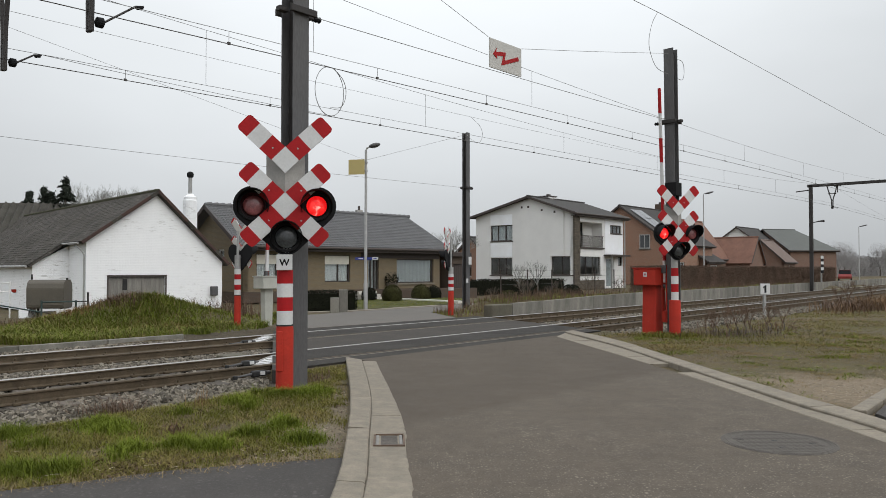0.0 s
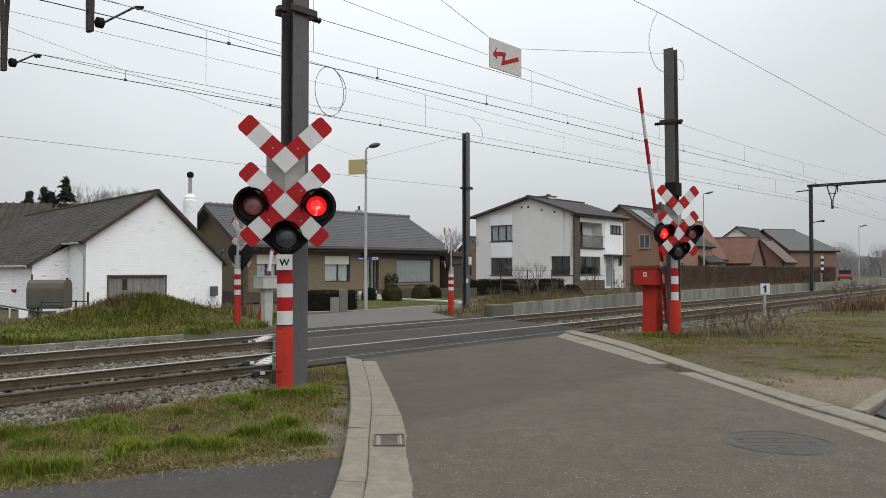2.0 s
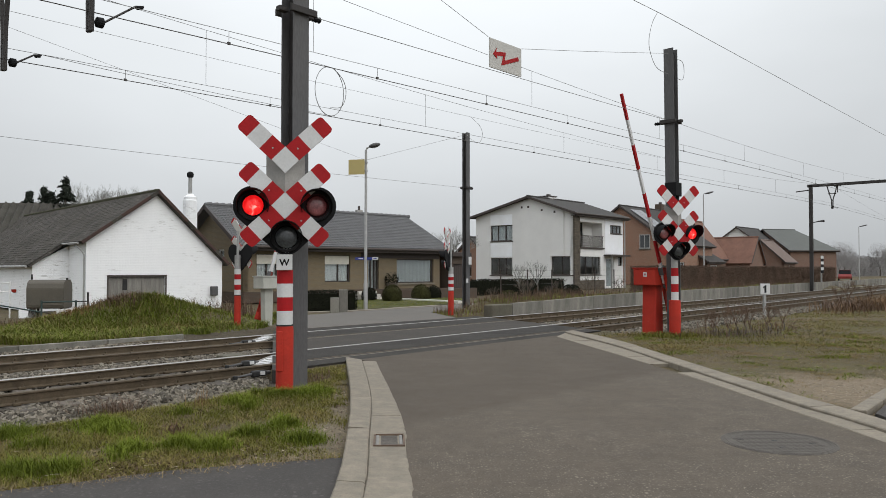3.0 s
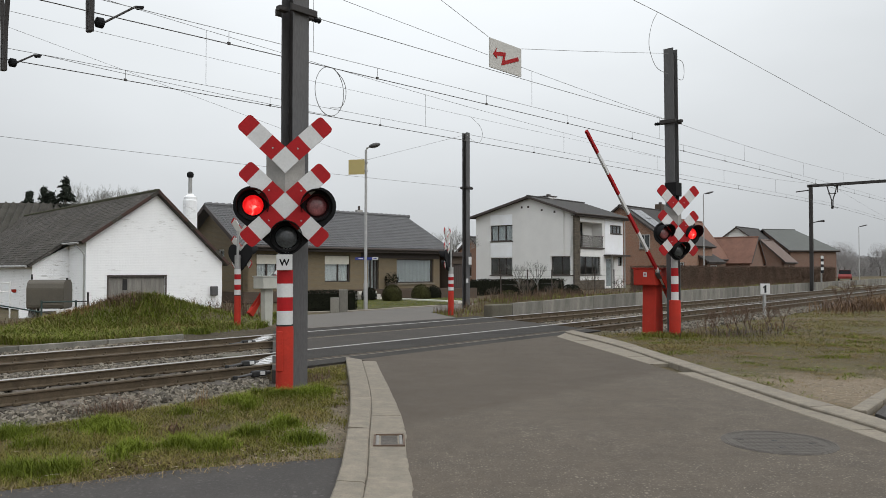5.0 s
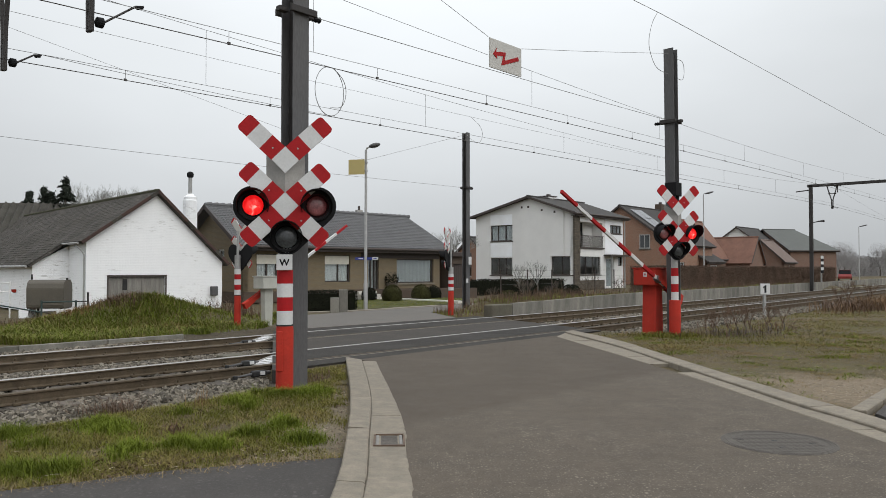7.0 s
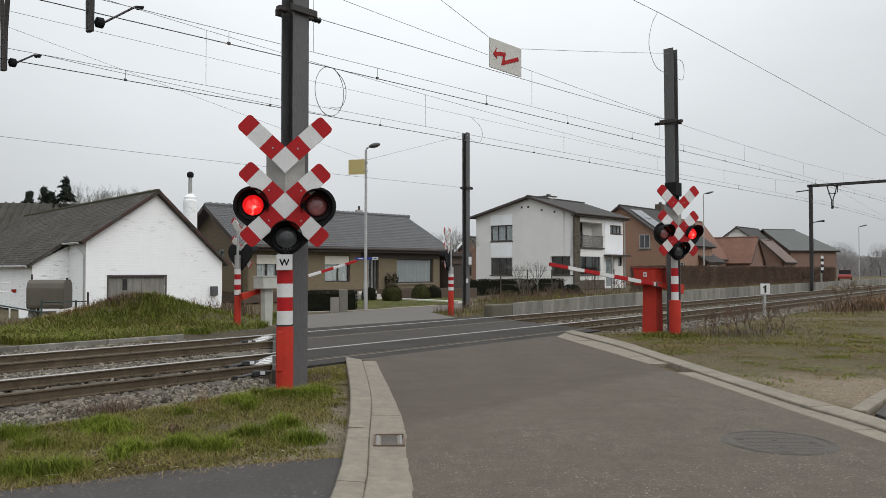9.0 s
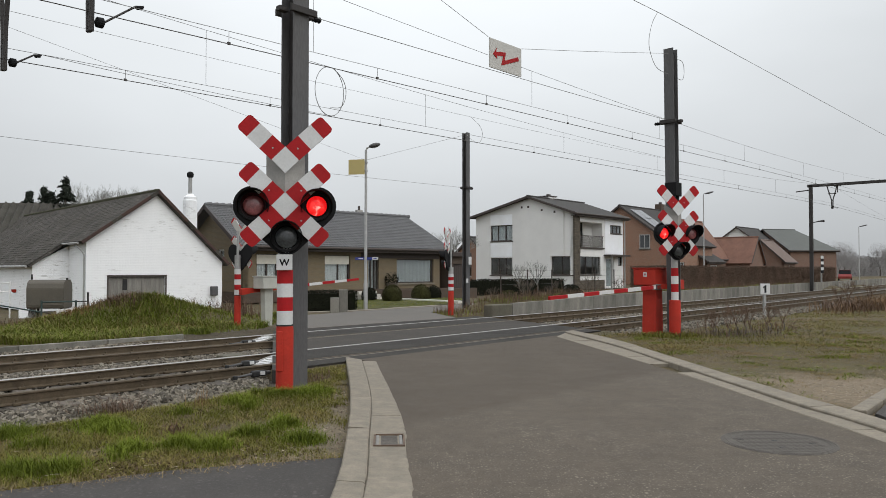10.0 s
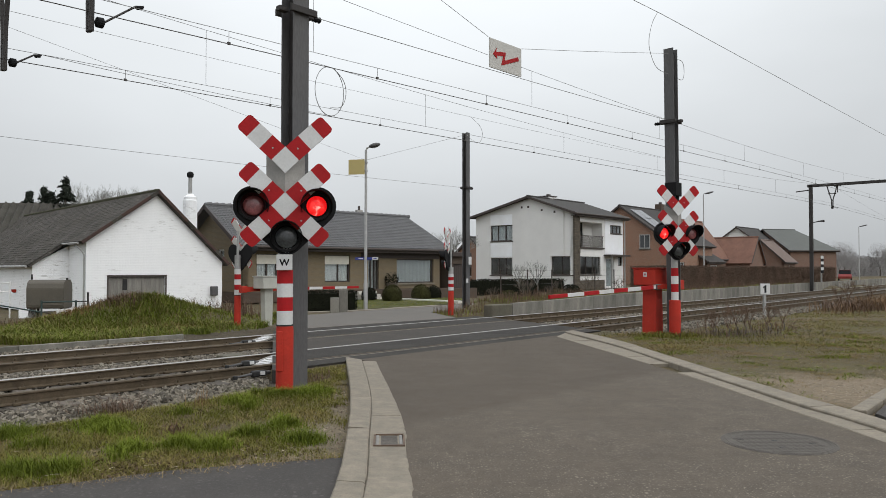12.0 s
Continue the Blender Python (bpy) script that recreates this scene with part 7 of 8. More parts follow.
    blades("dead_stalks", RUSSET, 1500, clump_at(-11.1, 22.8, 0.45, 0.5), 0.10, 0.30, 0.008, 17, "russet dead grass on the flank of the mound", 0.9)
    blades("dead_stalks", TWIG_D, 1400, clump_at(-13.2, 21.2, 0.9, 0.5), 0.06, 0.26, 0.008, 18, "brown dead weeds beside the track edging", 0.9)
    blades("dead_stalks", RUSSET, 1500, clump_at(-8.0, 21.6, 0.7, 0.5), 0.06, 0.20, 0.008, 19, "russet weeds at the foot of the mound", 0.9)
    blades("grass", MOUND, 6000, platform_top, 0.05, 0.20, 0.010, 9, "grass behind the platform wall", 0.6)
    blades("dry_grass", TWIG_D, 5200, platform_top, 0.10, 0.50, 0.007, 10, "tall brown weeds behind the platform wall", 0.5)
    def path_edge(r):
        x = r.uniform(-6.0, -0.95)
        y = 4.6 + (x + 6) * 0.5 if x < -3.4 else 5.9 + (x + 3.4) * 0.44
        return x, y + r.gauss(0.02, 0.09), 0.0, 1.0
    blades("dry_grass", STRAW, 1500, path_edge, 0.01, 0.035, 0.004, 16, "straw litter along the footpath edge", 3.5)
    for k, (cx, cy, sx, n_, hh) in enumerate(((-9.8, 23.2, 0.4, 260, 0.34), (-8.3, 25.6, 0.6, 300, 0.6), (-7.5, 25.9, 0.45, 300, 0.75), (-6.9, 26.4, 0.3, 260, 0.9), (-12.4, 22.0, 0.5, 220, 0.35), (-14.0, 20.6, 0.5, 260, 0.35))):
        blades("dead_stalks", TWIG_D, n_, clump_at(cx, cy, sx, 0.25), 0.1, hh, 0.007, 50 + k, "thin dead weeds round the grassy mound", 0.6)
    blades("dead_stalks", TWIG_D, 520, lambda r: (r.gauss(-4.30, 0.25), r.gauss(10.1, 0.14), -0.24, 1.0), 0.08, 0.32, 0.0032, 11, "reddish dead stalks on the ballast edge", 1.5)
    blades("dead_stalks", TWIG_D, 110, clump_at(-2.05, 12.0, 0.14, 0.3), 0.06, 0.22, 0.006, 12, "reddish dead stalks beside the kerb", 0.6)
    for k, (cx, cy, n_) in enumerate(((7.4, 20.2, 60), (8.4, 20.9, 60), (6.8, 19.9, 50), (9.6, 21.8, 60))):
        blades("dead_stalks", TWIG_D, n_, clump_at(cx, cy, 0.45, 0.4), 0.10, 0.5, 0.006, 20 + k, "brown leafless scrub beside the track", 1.4)
    blades("grass", GRASS, 1500, lambda r: (lambda x, y: (x, y, ground_z(x, y), 1.0) if right_of_kerb(x, y) else None)(r.gauss(5.8, 0.45), r.gauss(19.75, 0.3)), 0.04, 0.16, 0.008, 64, "longer grass round the post feet", 1.0)
    blades("dead_stalks", TWIG_G, 420, clump_at(7.7, 20.1, 0.8, 0.35), 0.05, 0.26, 0.006, 65, "grey brown weeds under the scrub", 2.2)
    for k, (cx, cy, n_) in enumerate(((16.9, 31.6, 600), (18.6, 33.3, 700), (20.5, 35.0, 800), (15.4, 29.6, 60))):
        blades("dead_stalks", AMBER if k else TWIG_D, n_, clump_at(cx, cy, 0.7, 0.7), 0.15, 0.65, 0.012, 30 + k, "tall brown dead grass on the verge", 1.3)
    for k, (cx, cy, hh) in enumerate(((7.0, 19.9, 0.75), (7.7, 20.1, 0.95), (8.3, 20.7, 0.8), (9.1, 21.3, 0.85), (7.35, 19.75, 0.85), (8.0, 20.3, 0.95), (8.75, 20.65, 0.9), (6.7, 19.55, 0.6), (9.6, 21.6, 0.85), (7.15, 20.15, 0.8), (16.4, 31.6, 1.3), (17.3, 32.6, 1.5), (19.0, 34.0, 1.3), (21.0, 35.6, 1.4))):
        bare_tree(cx, cy, hh, 200 + k, "low leafless scrub bush beside the track", TWIG_D, 5, "scrub bushes")
    for k, (q, w_) in enumerate(((16.6, 7.6), (18.2, 7.0), (19.4, 7.9), (20.8, 7.3), (22.4, 7.8), (24.2, 7.2), (26.0, 7.6), (28.0, 7.4))):
        p = tr(q, w_)
        bare_tree(p.x, p.y, 1.15 + 0.3 * (k % 3), 230 + k, "low leafless garden scrub behind the slab wall", TWIG_G, 5, "scrub bushes")
    p = tr(17.5, 8.3)
    bm = BM()
    bmesh.ops.create_icosphere(bm, subdivisions=2, radius=0.27, matrix=Matrix.Diagonal((1.25, 0.9, 0.8, 1)))
    for v in bm.verts:
        v.co *= 1 + 0.16 * noise.noise(v.co * 3.1)
    tagged(part("boulder", bm, GREYPLATE, m=pose(p.x, p.y, 0.12)), "pale grey boulder among the garden weeds", "boulder")
    # clipped garden bushes
    ball_bush(-2.68, 40.3, 0.52, BOX_LEAF, "round clipped box bush on the lawn", 41)
    ball_bush(-1.20, 41.6, 0.52, BOX_LEAF, "round clipped box bush beside its twin", 42)
    ball_bush(-4.0, 41.4, 0.42, HEDGE_D, "small dark clipped bush by the steps", 43)
    ball_bush(-0.55, 44.2, 0.45, HEDGE_D, "small dark clipped bush under the window", 44)
    hedge(pose(-5.9, 30.9, 0, 0, 0, 25), 2.55, 0.8, 0.76, HEDGE_D, "low dark clipped hedge at the garden corner", 0.028, 1600, 45, 0.03)
    a = tr(16.2, 9.9)
    hedge(pose(1.6, 49.0, 0, 0, 0, 49), 11.5, 0.9, 0.95, HEDGE_D, "low dark hedge before the white house", 0.04, 800, 46, 0.05)
    hedge(tpose(35.2, 8.9), 44, 1.4, 1.85, BEECH, "long brown beech hedge along the railway", 0.048, 800, 47, 0.06)
    for k, (sx, so) in enumerate(((17.5, 7.4), (19.2, 7.6), (21.5, 7.3), (23.0, 7.5))):
        p = tr(sx, so)
        ball_bush(p.x, p.y, 0.5 + 0.12 * (k % 2), HEDGE_D if k % 2 else BOX_LEAF, "untrimmed shrub behind the platform wall", 60 + k, 0.8)
    conifer(-26.6, 49.0, 6.7, 2.2, 70)
    conifer(-25.7, 49.0, 6.95, 2.0, 71)
    conifer(-25.0, 48.6, 6.6, 2.2, 72)
    conifer(-23.7, 47.8, 7.5, 2.3, 73)
    bare_tree(-24.5, 55.0, 8.8, 74, depth=7)
    bare_tree(-25.0, 57.0, 8.8, 75, depth=7)
    bare_tree(-27.0, 58.0, 8.9, 76, depth=7)
    bare_tree(-15.0, 46.5, 5.1, 77)
    bare_tree(0.9, 66, 6.4, 78)
    bare_tree(6.6, 53.5, 2.9, 79, "bare garden shrub before the white house", TWIG, 5, "garden shrubs")
    bare_tree(5.2, 52.5, 2.6, 80, "bare garden shrub before the white house", TWIG, 5, "garden shrubs")
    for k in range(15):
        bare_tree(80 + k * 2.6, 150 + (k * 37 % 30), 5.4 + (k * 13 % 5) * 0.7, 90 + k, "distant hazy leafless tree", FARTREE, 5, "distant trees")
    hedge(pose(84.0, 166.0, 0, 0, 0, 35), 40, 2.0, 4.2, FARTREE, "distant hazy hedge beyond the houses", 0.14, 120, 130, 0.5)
    # small stones and litter on the trodden ground
    rng = random.Random(77)
    verts, faces = [], []
    for _ in range(5200):
        x, y = (rng.gauss(6.0, 1.2), rng.gauss(11.6, 1.7)) if rng.random() < 0.75 else (rng.gauss(-1.5, 0.25), rng.uniform(6.8, 11))
        if inside(ROAD_POLY, x, y) or inside(DRIVE_POLY, x, y) or not (right_of_kerb(x, y) or left_of_kerb(x, y)):
            continue
        r, z, b = rng.uniform(0.005, 0.018), ground_z(x, y), len(verts)
        a = rng.uniform(0, 6.28)
        verts += [(x + r * math.cos(a + t), y + r * math.sin(a + t), z - 0.004) for t in (0, 1.6, 3.1, 4.7)] + [(x, y, z + r * 0.7)]
        faces += [(b, b + 1, b + 4), (b + 1, b + 2, b + 4), (b + 2, b + 3, b + 4), (b + 3, b, b + 4)]
    tagged(soup("gravel", verts, faces, PEBBLE), "small loose gravel on trodden ground", "gravel", kind="stuff")


build_plants()


# ---- street furniture and small things ----
def build_lamp(x, y, h, label, reach=0.45, turn=0, sign=False):
    l = empty("street_lamp", pose(x, y, 0, 0, 0, turn), label, "street lamp", "street lamps")
    part("pole", lathe(BM(), [(0.085, -0.2), (0.085, 1.1), (0.065, 1.15), (0.05, h - 0.2), (0.045, h - 0.05)], 14), GALV, l, smooth=True)
    part("arm", tube(BM(), [(0, 0, h - 0.1), (0.04, 0, h + 0.02), (0.2, 0, h + 0.09)], 0.035, 8), GALV, l)
    bm = BM()
    bmesh.ops.create_uvsphere(bm, u_segments=16, v_segments=10, radius=1, matrix=pose(0.13 + reach * 0.5, 0, h + 0.13, 0, -14, 0) @ Matrix.Diagonal((reach * 0.55, 0.15, 0.10, 1)))
    part("lamp_head", bm, STEEL, l, smooth=True)
    return l


def bar_text(parent, m, w, h, material):
    part("lettering_bar", box(BM(), -w / 2, w / 2, -0.003, 0.0, -h / 2, h / 2, m), material, parent)


def build_street():
    l = build_lamp(-3.19, 31.5, 6.68, "slim grey street lamp on the garden corner", 0.45, 0)
    y = empty("notice_board", pose(-3.19, 31.5, 0), "plain yellowish board fixed high on the lamp pole", "sign")
    part("panel", box(BM(), -0.72, -0.03, -0.11, -0.09, 5.60, 6.22, pose(0, 0, 0, 0, 0, -12)), YELLOW, y)
    for z in (5.75, 6.1):
        part("clamp", cyl(BM(), 0.075, 0.075, z - 0.03, z + 0.03, seg=12), GALV, y)
    s = empty("street_name_sign", pose(-3.19, 31.5, 0), "blue and white street name sign on the lamp pole", "sign")
    p_ = part("blade", box(BM(), -0.42, -0.06, -0.10, -0.08, 2.07, 2.17), BLUE, s)
    bar_text(s, pose(-0.2, -0.1015, 2.12), 0.2, 0.035, WHITE)
    part("blade", box(BM(), 0.06, 0.28, -0.10, -0.08, 2.07, 2.17), BLUE, s)
    part("white_end", box(BM(), 0.28, 0.52, -0.10, -0.08, 2.06, 2.18), WHITE, s)
    bar_text(s, pose(0.4, -0.1015, 2.12), 0.14, 0.03, BLUE)
    build_lamp(26.5, 77.5, 9.3, "grey street lamp behind the crossing", 0.9, 0)
    build_lamp(66, 121.0, 8.4, "distant slim street lamp", 1.2, 0)
    # distance board
    k = empty("distance_board", pose(13.08, 31.1, 0, 0, 0, 10), "small white track board with a black figure one", "sign")
    part("post", box(BM(), -0.05, 0.05, -0.05, 0.05, -0.3, 0.70), GALV, k)
    pl = part("panel", box(BM(), -0.21, 0.21, -0.075, -0.055, 0.66, 1.10, bev=0.004), WHITE, k)
    one = [(-0.045, 0.0), (0.045, 0.0), (0.045, 0.30), (-0.025, 0.30), (-0.10, 0.235), (-0.10, 0.18), (-0.045, 0.205)]
    part("figure", prism(BM(), [(x, z + 0.73) for x, z in one], -0.080, -0.076, "y"), BLACK, pl)
    # drain and manhole
    d = empty("drain", pose(-0.53, 7.56, 0.012, 0, 0, 4), "rusty iron gully cover set in the concrete gutter", "drain")
    part("frame", wall_frame(0.27, 0.46, 0.018), DRAIN_RUST, d)
    part("pit", box(BM(), -0.135, 0.135, -0.23, 0.23, -0.05, -0.012), BLACK_R, d)
    part("cover_plate", box(BM(), -0.082, 0.082, -0.205, 0.205, -0.011, 0.001, bev=0.004), MANHOLE, d)
    for x in (-0.115, 0.115):
        part("side_bar", box(BM(), x - 0.016, x + 0.016, -0.226, 0.226, -0.011, 0.004, bev=0.003), DRAIN_RIM, d)
    for i in range(7):
        part("rib", box(BM(), -0.07, 0.07, -0.18 + i * 0.06 - 0.01, -0.18 + i * 0.06 + 0.01, 0.0, 0.003), MANHOLE, d)
    mh = empty("manhole_cover", pose(3.29, 7.53, 0.0), "round grey manhole cover set in the asphalt", "manhole")
    for r0, r1 in ((0.535, 0.518), (0.508, 0.492), (0.482, 0.466)):
        part("rim_ring", lathe(BM(), [(r0, -0.05), (r0, 0.0032), (r1, 0.0032), (r1, -0.05)], 56), MANHOLE, mh)
    part("gap", lathe(BM(), [(0.53, -0.045), (0.53, 0.0004)], 48), MANHOLE, mh)
    cv = part("cover", lathe(BM(), [(0.45, -0.05), (0.45, 0.0014)], 56), MANHOLE, mh)
    stud_me = mesh_of("stud", box(BM(), -0.026, 0.026, -0.026, 0.026, 0.0, 0.0028, bev=0.002), MANHOLE)
    for i in range(-7, 8):
        for j in range(-7, 8):
            if i * i + j * j < 49:
                st_ = new("stud", stud_me)
                st_.parent, st_.matrix_basis = cv, pose(i * 0.06, j * 0.06, 0.0012, 0, 0, 0)
    for x, y_ in ((-0.02, 0.06), (-0.06, -0.22), (0.30, -0.06), (-0.33, 0.12)):
        part("lift_hole", box(BM(), x - 0.03, x + 0.03, y_ - 0.018, y_ + 0.018, 0.001, 0.0046), BLACK_R, cv)
    # garden corner
    for (x, y_, w, h) in ((-4.28, 30.2, 0.17, 0.56), (-3.95, 30.3, 0.17, 0.88)):
        bm = BM()
        box(bm, -w, w, -0.16, 0.16, -0.2, h, bev=0.015)
        ob = part("meter_cabinet", bm, WALL_CONC, m=pose(x, y_, 0, 0, 0, 8))
        tagged(ob, "small grey concrete utility cabinet by the hedge", "cabinet", "utility cabinets")
    slab("lawn", [(-3.6, 32.0), (-0.2, 35.6), (1.5, 43.5), (-0.9, 45.6), (-5.6, 40.4)], -0.12, 0.012, LAWN, "short green front lawn", "lawn")
    rng = random.Random(150)
    lawn_poly = [(-3.6, 32.0), (-0.2, 35.6), (1.5, 43.5), (-0.9, 45.6), (-5.6, 40.4)]

    def on_lawn(r):
        x, y_ = r.uniform(-5.6, 1.5), r.uniform(32, 45.6)
        return (x, y_, 0.012, 1.0) if inside(lawn_poly, x, y_) else None
    blades("lawn_grass", MOUND, 11000, on_lawn, 0.02, 0.06, 0.009, 151, "short mown lawn grass", 1.2)
    bm = BM()
    box(bm, 0, 5.0, -0.15, 0.15, -0.1, 0.09, bev=0.01)
    tagged(part("garden_edging", bm, PALE_STONE, m=pose(-2.6, 42.0, 0, 0, 0, -46)), "pale stone edging across the lawn", "edging")
    bm = BM()
    box(bm, 0, 6.5, 0, 0.3, -0.1, 0.55, bev=0.01)
    tagged(part("planter_wall", bm, PLINTH, m=pose(-3.2, 42.2, 0, 0, 0, 36)), "low brown brick planter wall before the bungalow", "wall")
    st = empty("garden_steps", pose(-3.75, 41.9, 0, 0, 0, 44), "two pale stone steps to the front door", "steps")
    for i in range(3):
        part("step", box(BM(), -0.6, 0.7, i * 0.32, 1.2, i * 0.15, i * 0.15 + 0.148, bev=0.01), PALE_STONE, st)
    pot = empty("planter", pose(-2.95, 43.9, 0), "stone planter with a grey shrub on a pedestal", "planter")
    part("pedestal", lathe(BM(), [(0.18, 0), (0.12, 0.25), (0.14, 0.55), (0.34, 0.75), (0.36, 0.9)], 14), STONE_W, pot)
    def shell(g):
        v = Vector((g.gauss(0, 1), g.gauss(0, 1), g.gauss(0, 0.8))).normalized()
        return Vector((v.x * 0.4, v.y * 0.4, 1.15 + v.z * 0.35)) * g.uniform(0.8, 1.02), v
    leafy("shrub", None, shell, 500, 0.05, HEDGE_D, pot, 140)
    # oil tank beside the barn
    tk = empty("oil_tank", pose(-14.0, 27.2, 0, 0, 0, 8), "brown-green metal oil tank on a steel frame", "tank")
    prof = [(-0.42, 0.30), (0.42, 0.30), (0.46, 0.40), (0.46, 1.0), (0.40, 1.2), (0.26, 1.31), (-0.26, 1.31), (-0.40, 1.2), (-0.46, 1.0), (-0.46, 0.40)]
    bm = BM()
    prism(bm, prof, -0.62, 0.62, "x")
    bmesh.ops.bevel(bm, geom=bm.edges[:], offset=0.02, segments=2, affect="EDGES")
    part("tank_body", bm, TANK, tk, smooth=False)
    for x in (-0.5, 0.5):
        bm = BM()
        tube(bm, [(x, -0.35, 0.31), (x - 0.15, -0.38, -0.1)], 0.03, 6)
        tube(bm, [(x, -0.35, 0.31), (x + 0.18, -0.38, -0.1)], 0.03, 6)
        part("leg_frame", bm, STEEL_D, tk)
        part("leg_frame", box(BM(), x - 0.04, x + 0.04, 0.3, 0.36, -0.1, 0.31), STEEL_D, tk)
    part("brace", tube(BM(), [(-0.45, -0.42, 0.25), (0.55, -0.42, 0.05)], 0.02, 6), STEEL_D, tk)
    part("filler_pipe", tube(BM(), [(-0.6, 0, 1.2), (-0.6, 0, 1.5)], 0.03, 8), STEEL_D, tk)
    part("vent", tube(BM(), [(0.58, 0, 1.25), (0.58, 0, 1.38)], 0.035, 8), STEEL_D, tk)
    part("outlet_pipe", tube(BM(), [(0.7, 0.1, 0.52), (1.18, 0.3, 0.52), (1.2, 0.3, 0.62)], 0.02, 6), STEEL_D, tk)
    part("pipe_post", box(BM(), 1.17, 1.23, 0.27, 0.33, -0.1, 0.85), STEEL_D, tk)
    for x in (-0.72, 0.52):
        part("tank_base", box(BM(), x - 0.16, x + 0.16, -0.40, 0.30, -0.1, 0.28, bev=0.01), PAINT_WHITE, tk)
    gf = empty("pipe_fence", pose(-13.55, 26.1, 0, 0, 0, 10), "dark green pipe fence before the oil tank", "fence")
    for x in (-2.0, -0.15, 0.95):
        part("fence_post", cyl(BM(), 0.035, 0.035, -0.2, 0.62, at=(x, 0), seg=8), GREEN_PIPE, gf)
    part("fence_rail", tube(BM(), [(-2.0, 0, 0.56), (-0.15, 0, 0.22)], 0.028, 6), GREEN_PIPE, gf)
    part("fence_rail", tube(BM(), [(-0.15, 0, 0.56), (0.95, 0, 0.58)], 0.028, 6), GREEN_PIPE, gf)
    r = empty("garden_railing", pose(-16.1, 26.6, 0, 0, 0, 20), "thin white metal railing beside the barn", "railing")
    for x in (0.0, 0.9):
        part("rail_post", cyl(BM(), 0.025, 0.025, -0.1, 1.25, at=(x, 0), seg=8), WHITEFRAME, r)
    for z in (0.55, 0.9, 1.2):
        part("rail_bar", tube(BM(), [(-0.6, 0, z), (0.9, 0, z)], 0.02, 6), WHITEFRAME, r)
    bm = BM()
    lathe(bm, [(0.03, 0.0), (0.10, 0.03), (0.13, 0.14)], 14)
    tagged(part("wall_pot", bm, POST_RED, m=pose(-17.93, 31.96, 0.70)), "small red bowl-shaped pot on the barn wall", "pot")
    # post box by the barn
    bm = BM()
    box(bm, -0.14, 0.14, -0.1, 0.1, 0.55, 0.95, bev=0.02)
    pb = part("box", bm, STEEL, None)
    pb.matrix_basis = pose(-9.86, 32.90, 0.0, 0, 0, 42.3)
    pb.name = "letter_box"
    tagged(pb, "small dark letter box on the barn corner", "letter box")
    # round chimney behind the barn
    ch = empty("chimney", pose(-12.35, 37.2, 0), "round whitewashed chimney with a flue pipe", "chimney")
    part("shaft", lathe(BM(), [(0.345, 0), (0.335, 5.02), (0.30, 5.06), (0.30, 5.20), (0.20, 5.28), (0.14, 5.36)], 20), PAINT_WHITE, ch)
    part("flue", lathe(BM(), [(0.095, 5.3), (0.09, 6.2)], 12), GALV, ch, smooth=True)
    part("cowl", lathe(BM(), [(0.09, 6.14), (0.15, 6.2), (0.17, 6.30), (0.13, 6.41), (0.04, 6.45)], 14), BLACK, ch, smooth=True)
    # trackside parts by the deck
    for s_, o_ in ((-1.69, -0.40), (-2.42, -1.76), (0.76, 3.20)):
        ax = empty("axle_counter", tpose(s_, o_, -0.17), "small black track sensor with white label", "track sensor", "track sensors")
        part("body", box(BM(), -0.14, 0.15, -0.055, 0.055, 0.02, 0.12, bev=0.02), BLACK_R, ax)
        part("label", box(BM(), 0.0, 0.10, -0.0585, -0.0555, 0.045, 0.105), WHITE, ax)
        part("clamp_rod", tube(BM(), [(-0.14, 0, 0.07), (-0.3, -0.01, 0.06), (-0.44, -0.01, 0.05)], [0.024, 0.018, 0.016], 8), STEEL, ax)
        part("clamp", box(BM(), -0.50, -0.43, -0.04, 0.03, 0.01, 0.075, bev=0.012), BLACK_R, ax)
        part("cable_gland", cyl(BM(), 0.03, 0.03, 0.0, 0.09, pose(0.15, 0, 0.07, 0, 90, 0), 10), STEEL, ax)
    for s_, o_, w in ((-1.36, -0.60, 0.25), (1.28, 3.30, 0.22)):
        bx = empty("ramp_plate", tpose(s_, o_, -0.18), "tilted pale metal ramp plate before the deck", "ramp plate", "ramp plates")
        tilt = pose(0, 0, 0.10, 0, -13, 0)
        rim = BM()
        for x0, x1, y0, y1 in ((-0.27, 0.27, -w, -w + 0.035), (-0.27, 0.27, w - 0.035, w), (-0.27, -0.235, -w + 0.035, w - 0.035), (0.235, 0.27, -w + 0.035, w - 0.035)):
            box(rim, x0, x1, y0, y1, -0.02, 0.02, tilt)
        part("rim", rim, GREYPLATE, bx)
        part("sheet", box(BM(), -0.234, 0.234, -w + 0.036, w - 0.036, -0.01, 0.006, tilt), WHITE, bx)
        for k in range(4):
            part("tread", box(BM(), -0.17 + k * 0.11, -0.16 + k * 0.11, -w + 0.06, w - 0.06, 0.006, 0.014, tilt), GREYPLATE, bx)
        part("foot", box(BM(), 0.16, 0.22, -w + 0.05, w - 0.05, -0.06, 0.12), BLACK_R, bx)
    bm = BM()
    box(bm, -0.26, 0.26, -0.2, 0.2, -0.2, 0.05, bev=0.02)
    tagged(part("concrete_pad", bm, DAMP_CONC, m=tpose(-0.95, 1.25, -0.17)), "pale concrete pad between the two tracks", "concrete pad")
    # plates and guy on the far mast
    mp = empty("mast_plate", tpose(15.4, 7.95), "small white plates on the far mast", "sign")
    part("plate", box(BM(), -0.09, 0.09, -0.02, 0.0, 1.88, 2.22), WHITE, mp)
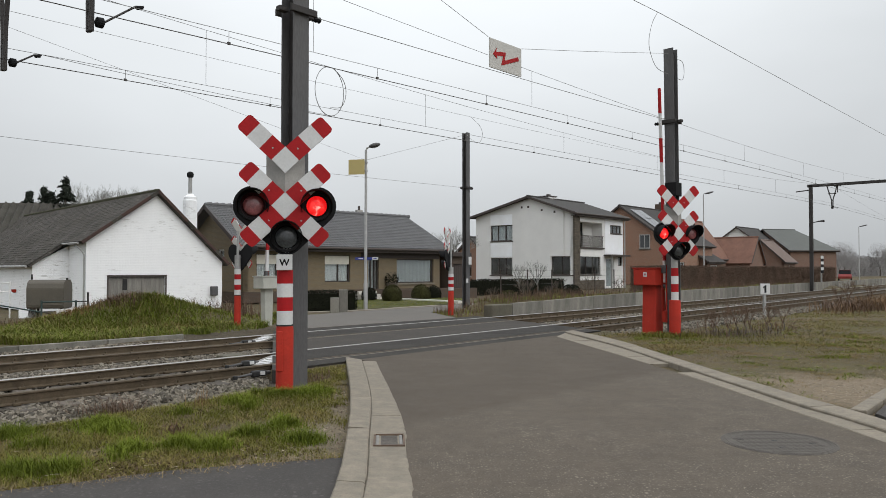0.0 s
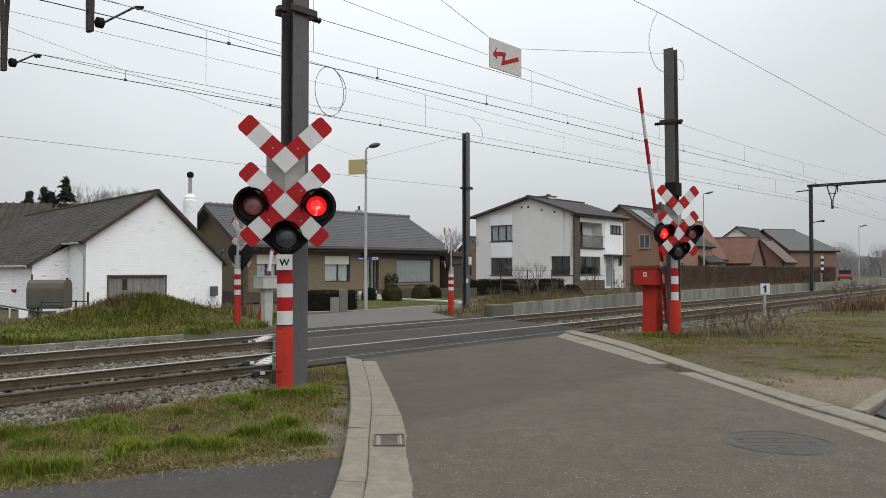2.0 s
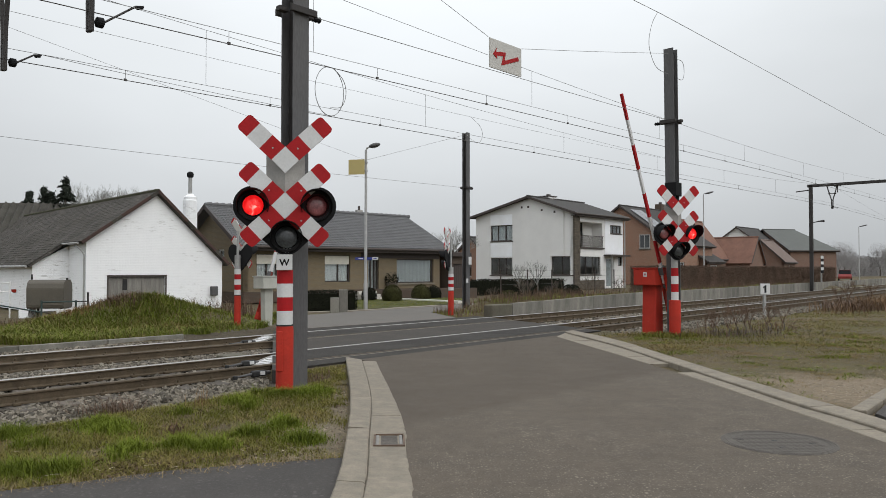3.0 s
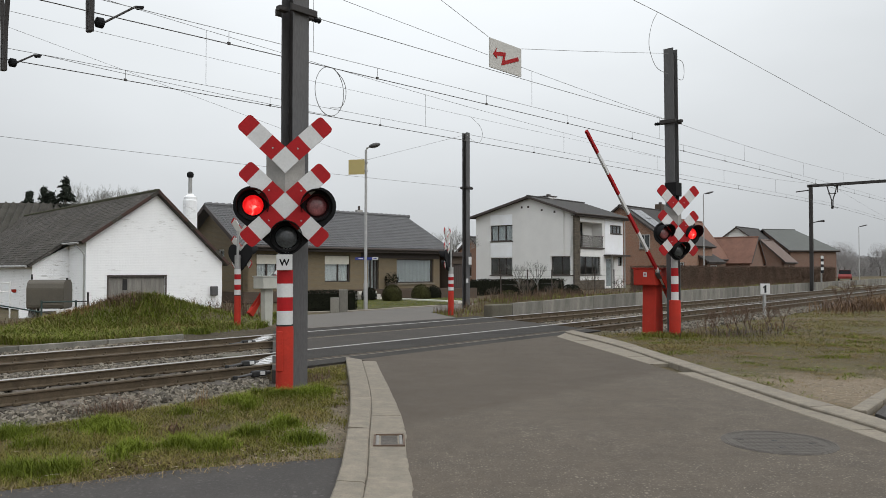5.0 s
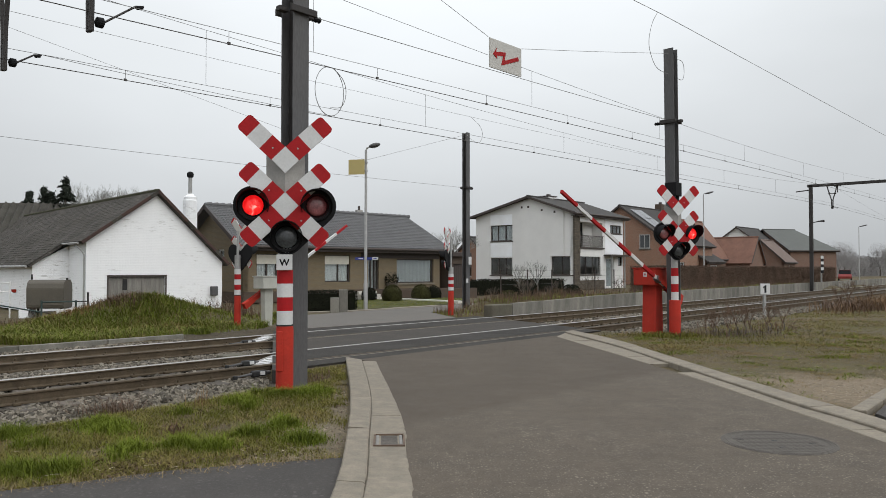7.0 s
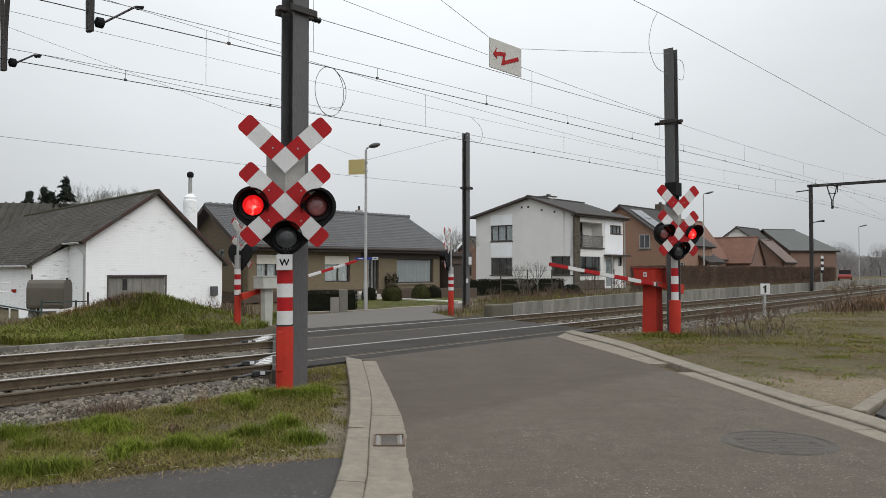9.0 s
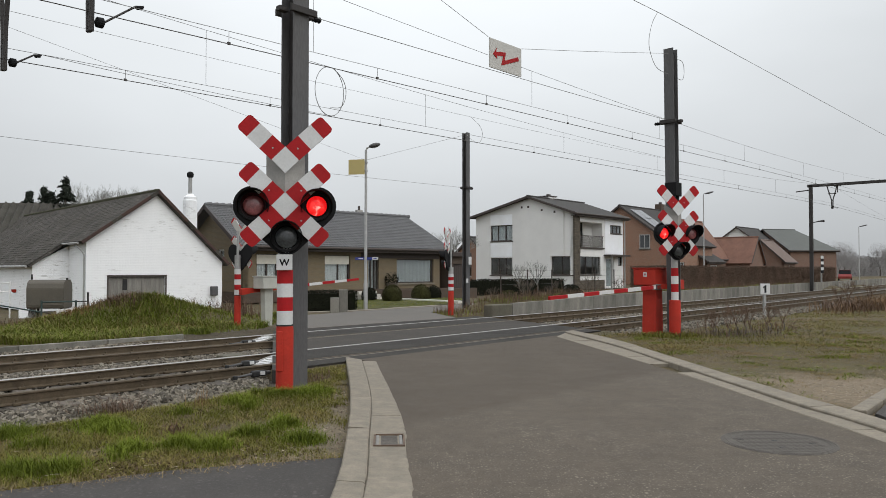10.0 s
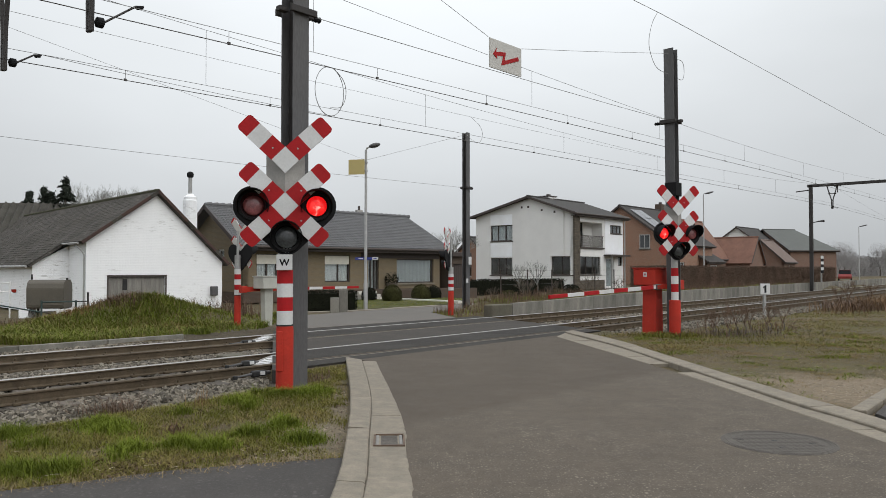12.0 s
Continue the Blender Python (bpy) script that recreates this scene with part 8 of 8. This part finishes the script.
    part("plate", box(BM(), -0.26, -0.14, -0.02, 0.0, 1.1, 1.28), WHITE, mp)
    # cabinet on the near right mast
    bm = BM()
    box(bm, -0.18, 0.18, -0.16, 0.16, 3.62, 3.98, bev=0.01)
    tagged(part("junction_box", bm, BLACK, m=tpose(8.97, -4.16)), "black junction box strapped round the mast", "junction box")
    # fence posts before the white house
    f = empty("garden_fence", pose(0, 0, 0), "dark posts of a wire garden fence", "fence")
    for k in range(7):
        a = Vector((3.6, 47.6, 0)) + Vector((0.656, 0.755, 0)) * (k * 2.9)
        part("fence_post", box(BM(), -0.03, 0.03, -0.03, 0.03, -0.1, 1.65), FASCIA, f, m=pose(a.x, a.y, 0.0, 0, 0, 49))
    for z in (0.7, 1.2, 1.6):
        part("fence_wire", tube(BM(), [(3.6, 47.6, z), (3.6 + 0.656 * 17.4, 47.6 + 0.755 * 17.4, z)], 0.006, 4), WIRE_D, f)
    # marker board and car far along the road
    mk = empty("striped_marker", tpose(67, 6.2), "black and white striped marker board beside the track", "sign")
    part("post", box(BM(), -0.06, 0.06, -0.06, 0.06, -0.2, 1.4), GALV, mk)
    for k in range(6):
        part("stripe", box(BM(), -0.42, 0.42, -0.10, -0.07, 1.3 + k * 0.27, 1.3 + (k + 1) * 0.27, bev=0.0), WHITE if k % 2 else BLACK, mk)
    build_car(57.9, 110.0, 62)


def wall_frame(w, d, t):
    bm = BM()
    box(bm, -w / 2 - t, w / 2 + t, -d / 2 - t, -d / 2, -0.03, 0.012)
    box(bm, -w / 2 - t, w / 2 + t, d / 2, d / 2 + t, -0.03, 0.012)
    box(bm, -w / 2 - t, -w / 2, -d / 2, d / 2, -0.03, 0.012)
    box(bm, w / 2, w / 2 + t, -d / 2, d / 2, -0.03, 0.012)
    return bm


def build_car(x, y, turn):
    c = empty("car", pose(x, y, 0, 0, 0, turn), "parked red hatchback far down the road", "car")
    bm = BM()
    prism(bm, [(-2.0, 0.3), (2.0, 0.3), (2.05, 0.75), (1.2, 0.95), (-1.95, 0.95), (-2.05, 0.6)], -0.85, 0.85, "y")
    bmesh.ops.bevel(bm, geom=bm.edges[:], offset=0.06, segments=2, affect="EDGES")
    b = part("body", bm, CARRED, c)
    bm = BM()
    prism(bm, [(-1.9, 0.95), (1.1, 0.95), (0.5, 1.48), (-1.5, 1.5)], -0.75, 0.75, "y")
    part("cabin", bm, BLACK, b)
    part("car_roof", box(BM(), -1.5, 0.5, -0.72, 0.72, 1.48, 1.54, bev=0.02), CARRED, b)
    for xx in (-1.25, 1.25):
        for yy in (-0.8, 0.8):
            part("wheel", cyl(BM(), 0.31, 0.31, -0.1, 0.1, pose(xx, yy, 0.31, 90, 0, 0), 18), BLACK_R, c)


build_street()


# ---- movement ----
def motions():
    near = [(0, 87.3), (0.8, 87.0), (1.2, 85.3), (1.6, 79.9), (2.0, 75.5), (2.5, 70.6), (2.8, 67.5), (3.2, 63.2), (4.0, 54.7), (4.8, 46.2), (5.2, 42.2), (5.5, 39.5), (6.0, 33.9), (6.5, 29.5), (6.8, 26.2),
            (7.2, 22.9), (8.0, 15.2), (8.8, 7.8), (9.0, 6.1), (9.2, 4.2), (9.4, 2.4), (9.6, 0.6), (9.8, -0.7), (10.0, -1.9), (10.2, -2.3), (10.4, -2.2), (10.6, -1.8), (10.8, -1.4), (11.0, -1.2), (11.3, -1.4), (12.0, -1.6)]
    far = [(0, 87.9), (1.2, 87.6), (1.6, 84.5), (2.0, 79.6), (2.5, 75.8), (3.2, 70.0), (4.0, 61.6), (4.8, 53.0), (5.5, 45.4), (6.0, 40.4), (6.4, 36.7), (6.8, 32.9), (7.2, 29.1), (8.0, 21.7), (8.8, 14.4), (9.2, 10.8), (9.6, 7.1),
           (10.0, 3.6), (10.4, 0.5), (10.7, -0.6), (11.0, -0.3), (12.0, -0.3)]
    walk(near_boom, [(t, pose(0, 0.37, 1.24, 0, -a, 0)) for t, a in near])
    walk(far_boom, [(t, pose(0.224, 0.343, 1.024, 0, -a, 4)) for t, a in far])
    # lamps turn over in turn, 0.92 s a round
    flips, k = [], -1
    while 0.20 + 0.92 * k < 12.3:
        flips += [(0.20 + 0.92 * k, 1), (0.763 + 0.92 * k, 0)]
        k += 1
    for lenses in (SIG["lenses"][:2], SIG["right"]):
        for ob, first in zip(lenses, (1, 0) if lenses is not SIG["right"] else (1, 0)):
            base = ob.matrix_basis.translation.copy()
            left = base.x < 0
            near_one = lenses is not SIG["right"]
            lit_on = left if near_one else not left
            rows = []
            for t, on in flips:
                a0, a1 = (180, 0) if (on == 1) == lit_on else (0, 180)
                for j in range(4):
                    tt = t + (j - 1.5) / 52
                    if 0.01 < tt < 11.99:
                        rows.append((tt, pose(base.x, base.y, base.z, 0, 0, a0 + (a1 - a0) * j / 3)))
            start = 180 if lit_on else 0
            rows = [(0.0, pose(base.x, base.y, base.z, 0, 0, start))] + rows
            last = (180 if lit_on else 0)
            rows.append((12.0, pose(base.x, base.y, base.z, 0, 0, last)))
            walk(ob, rows)


motions()
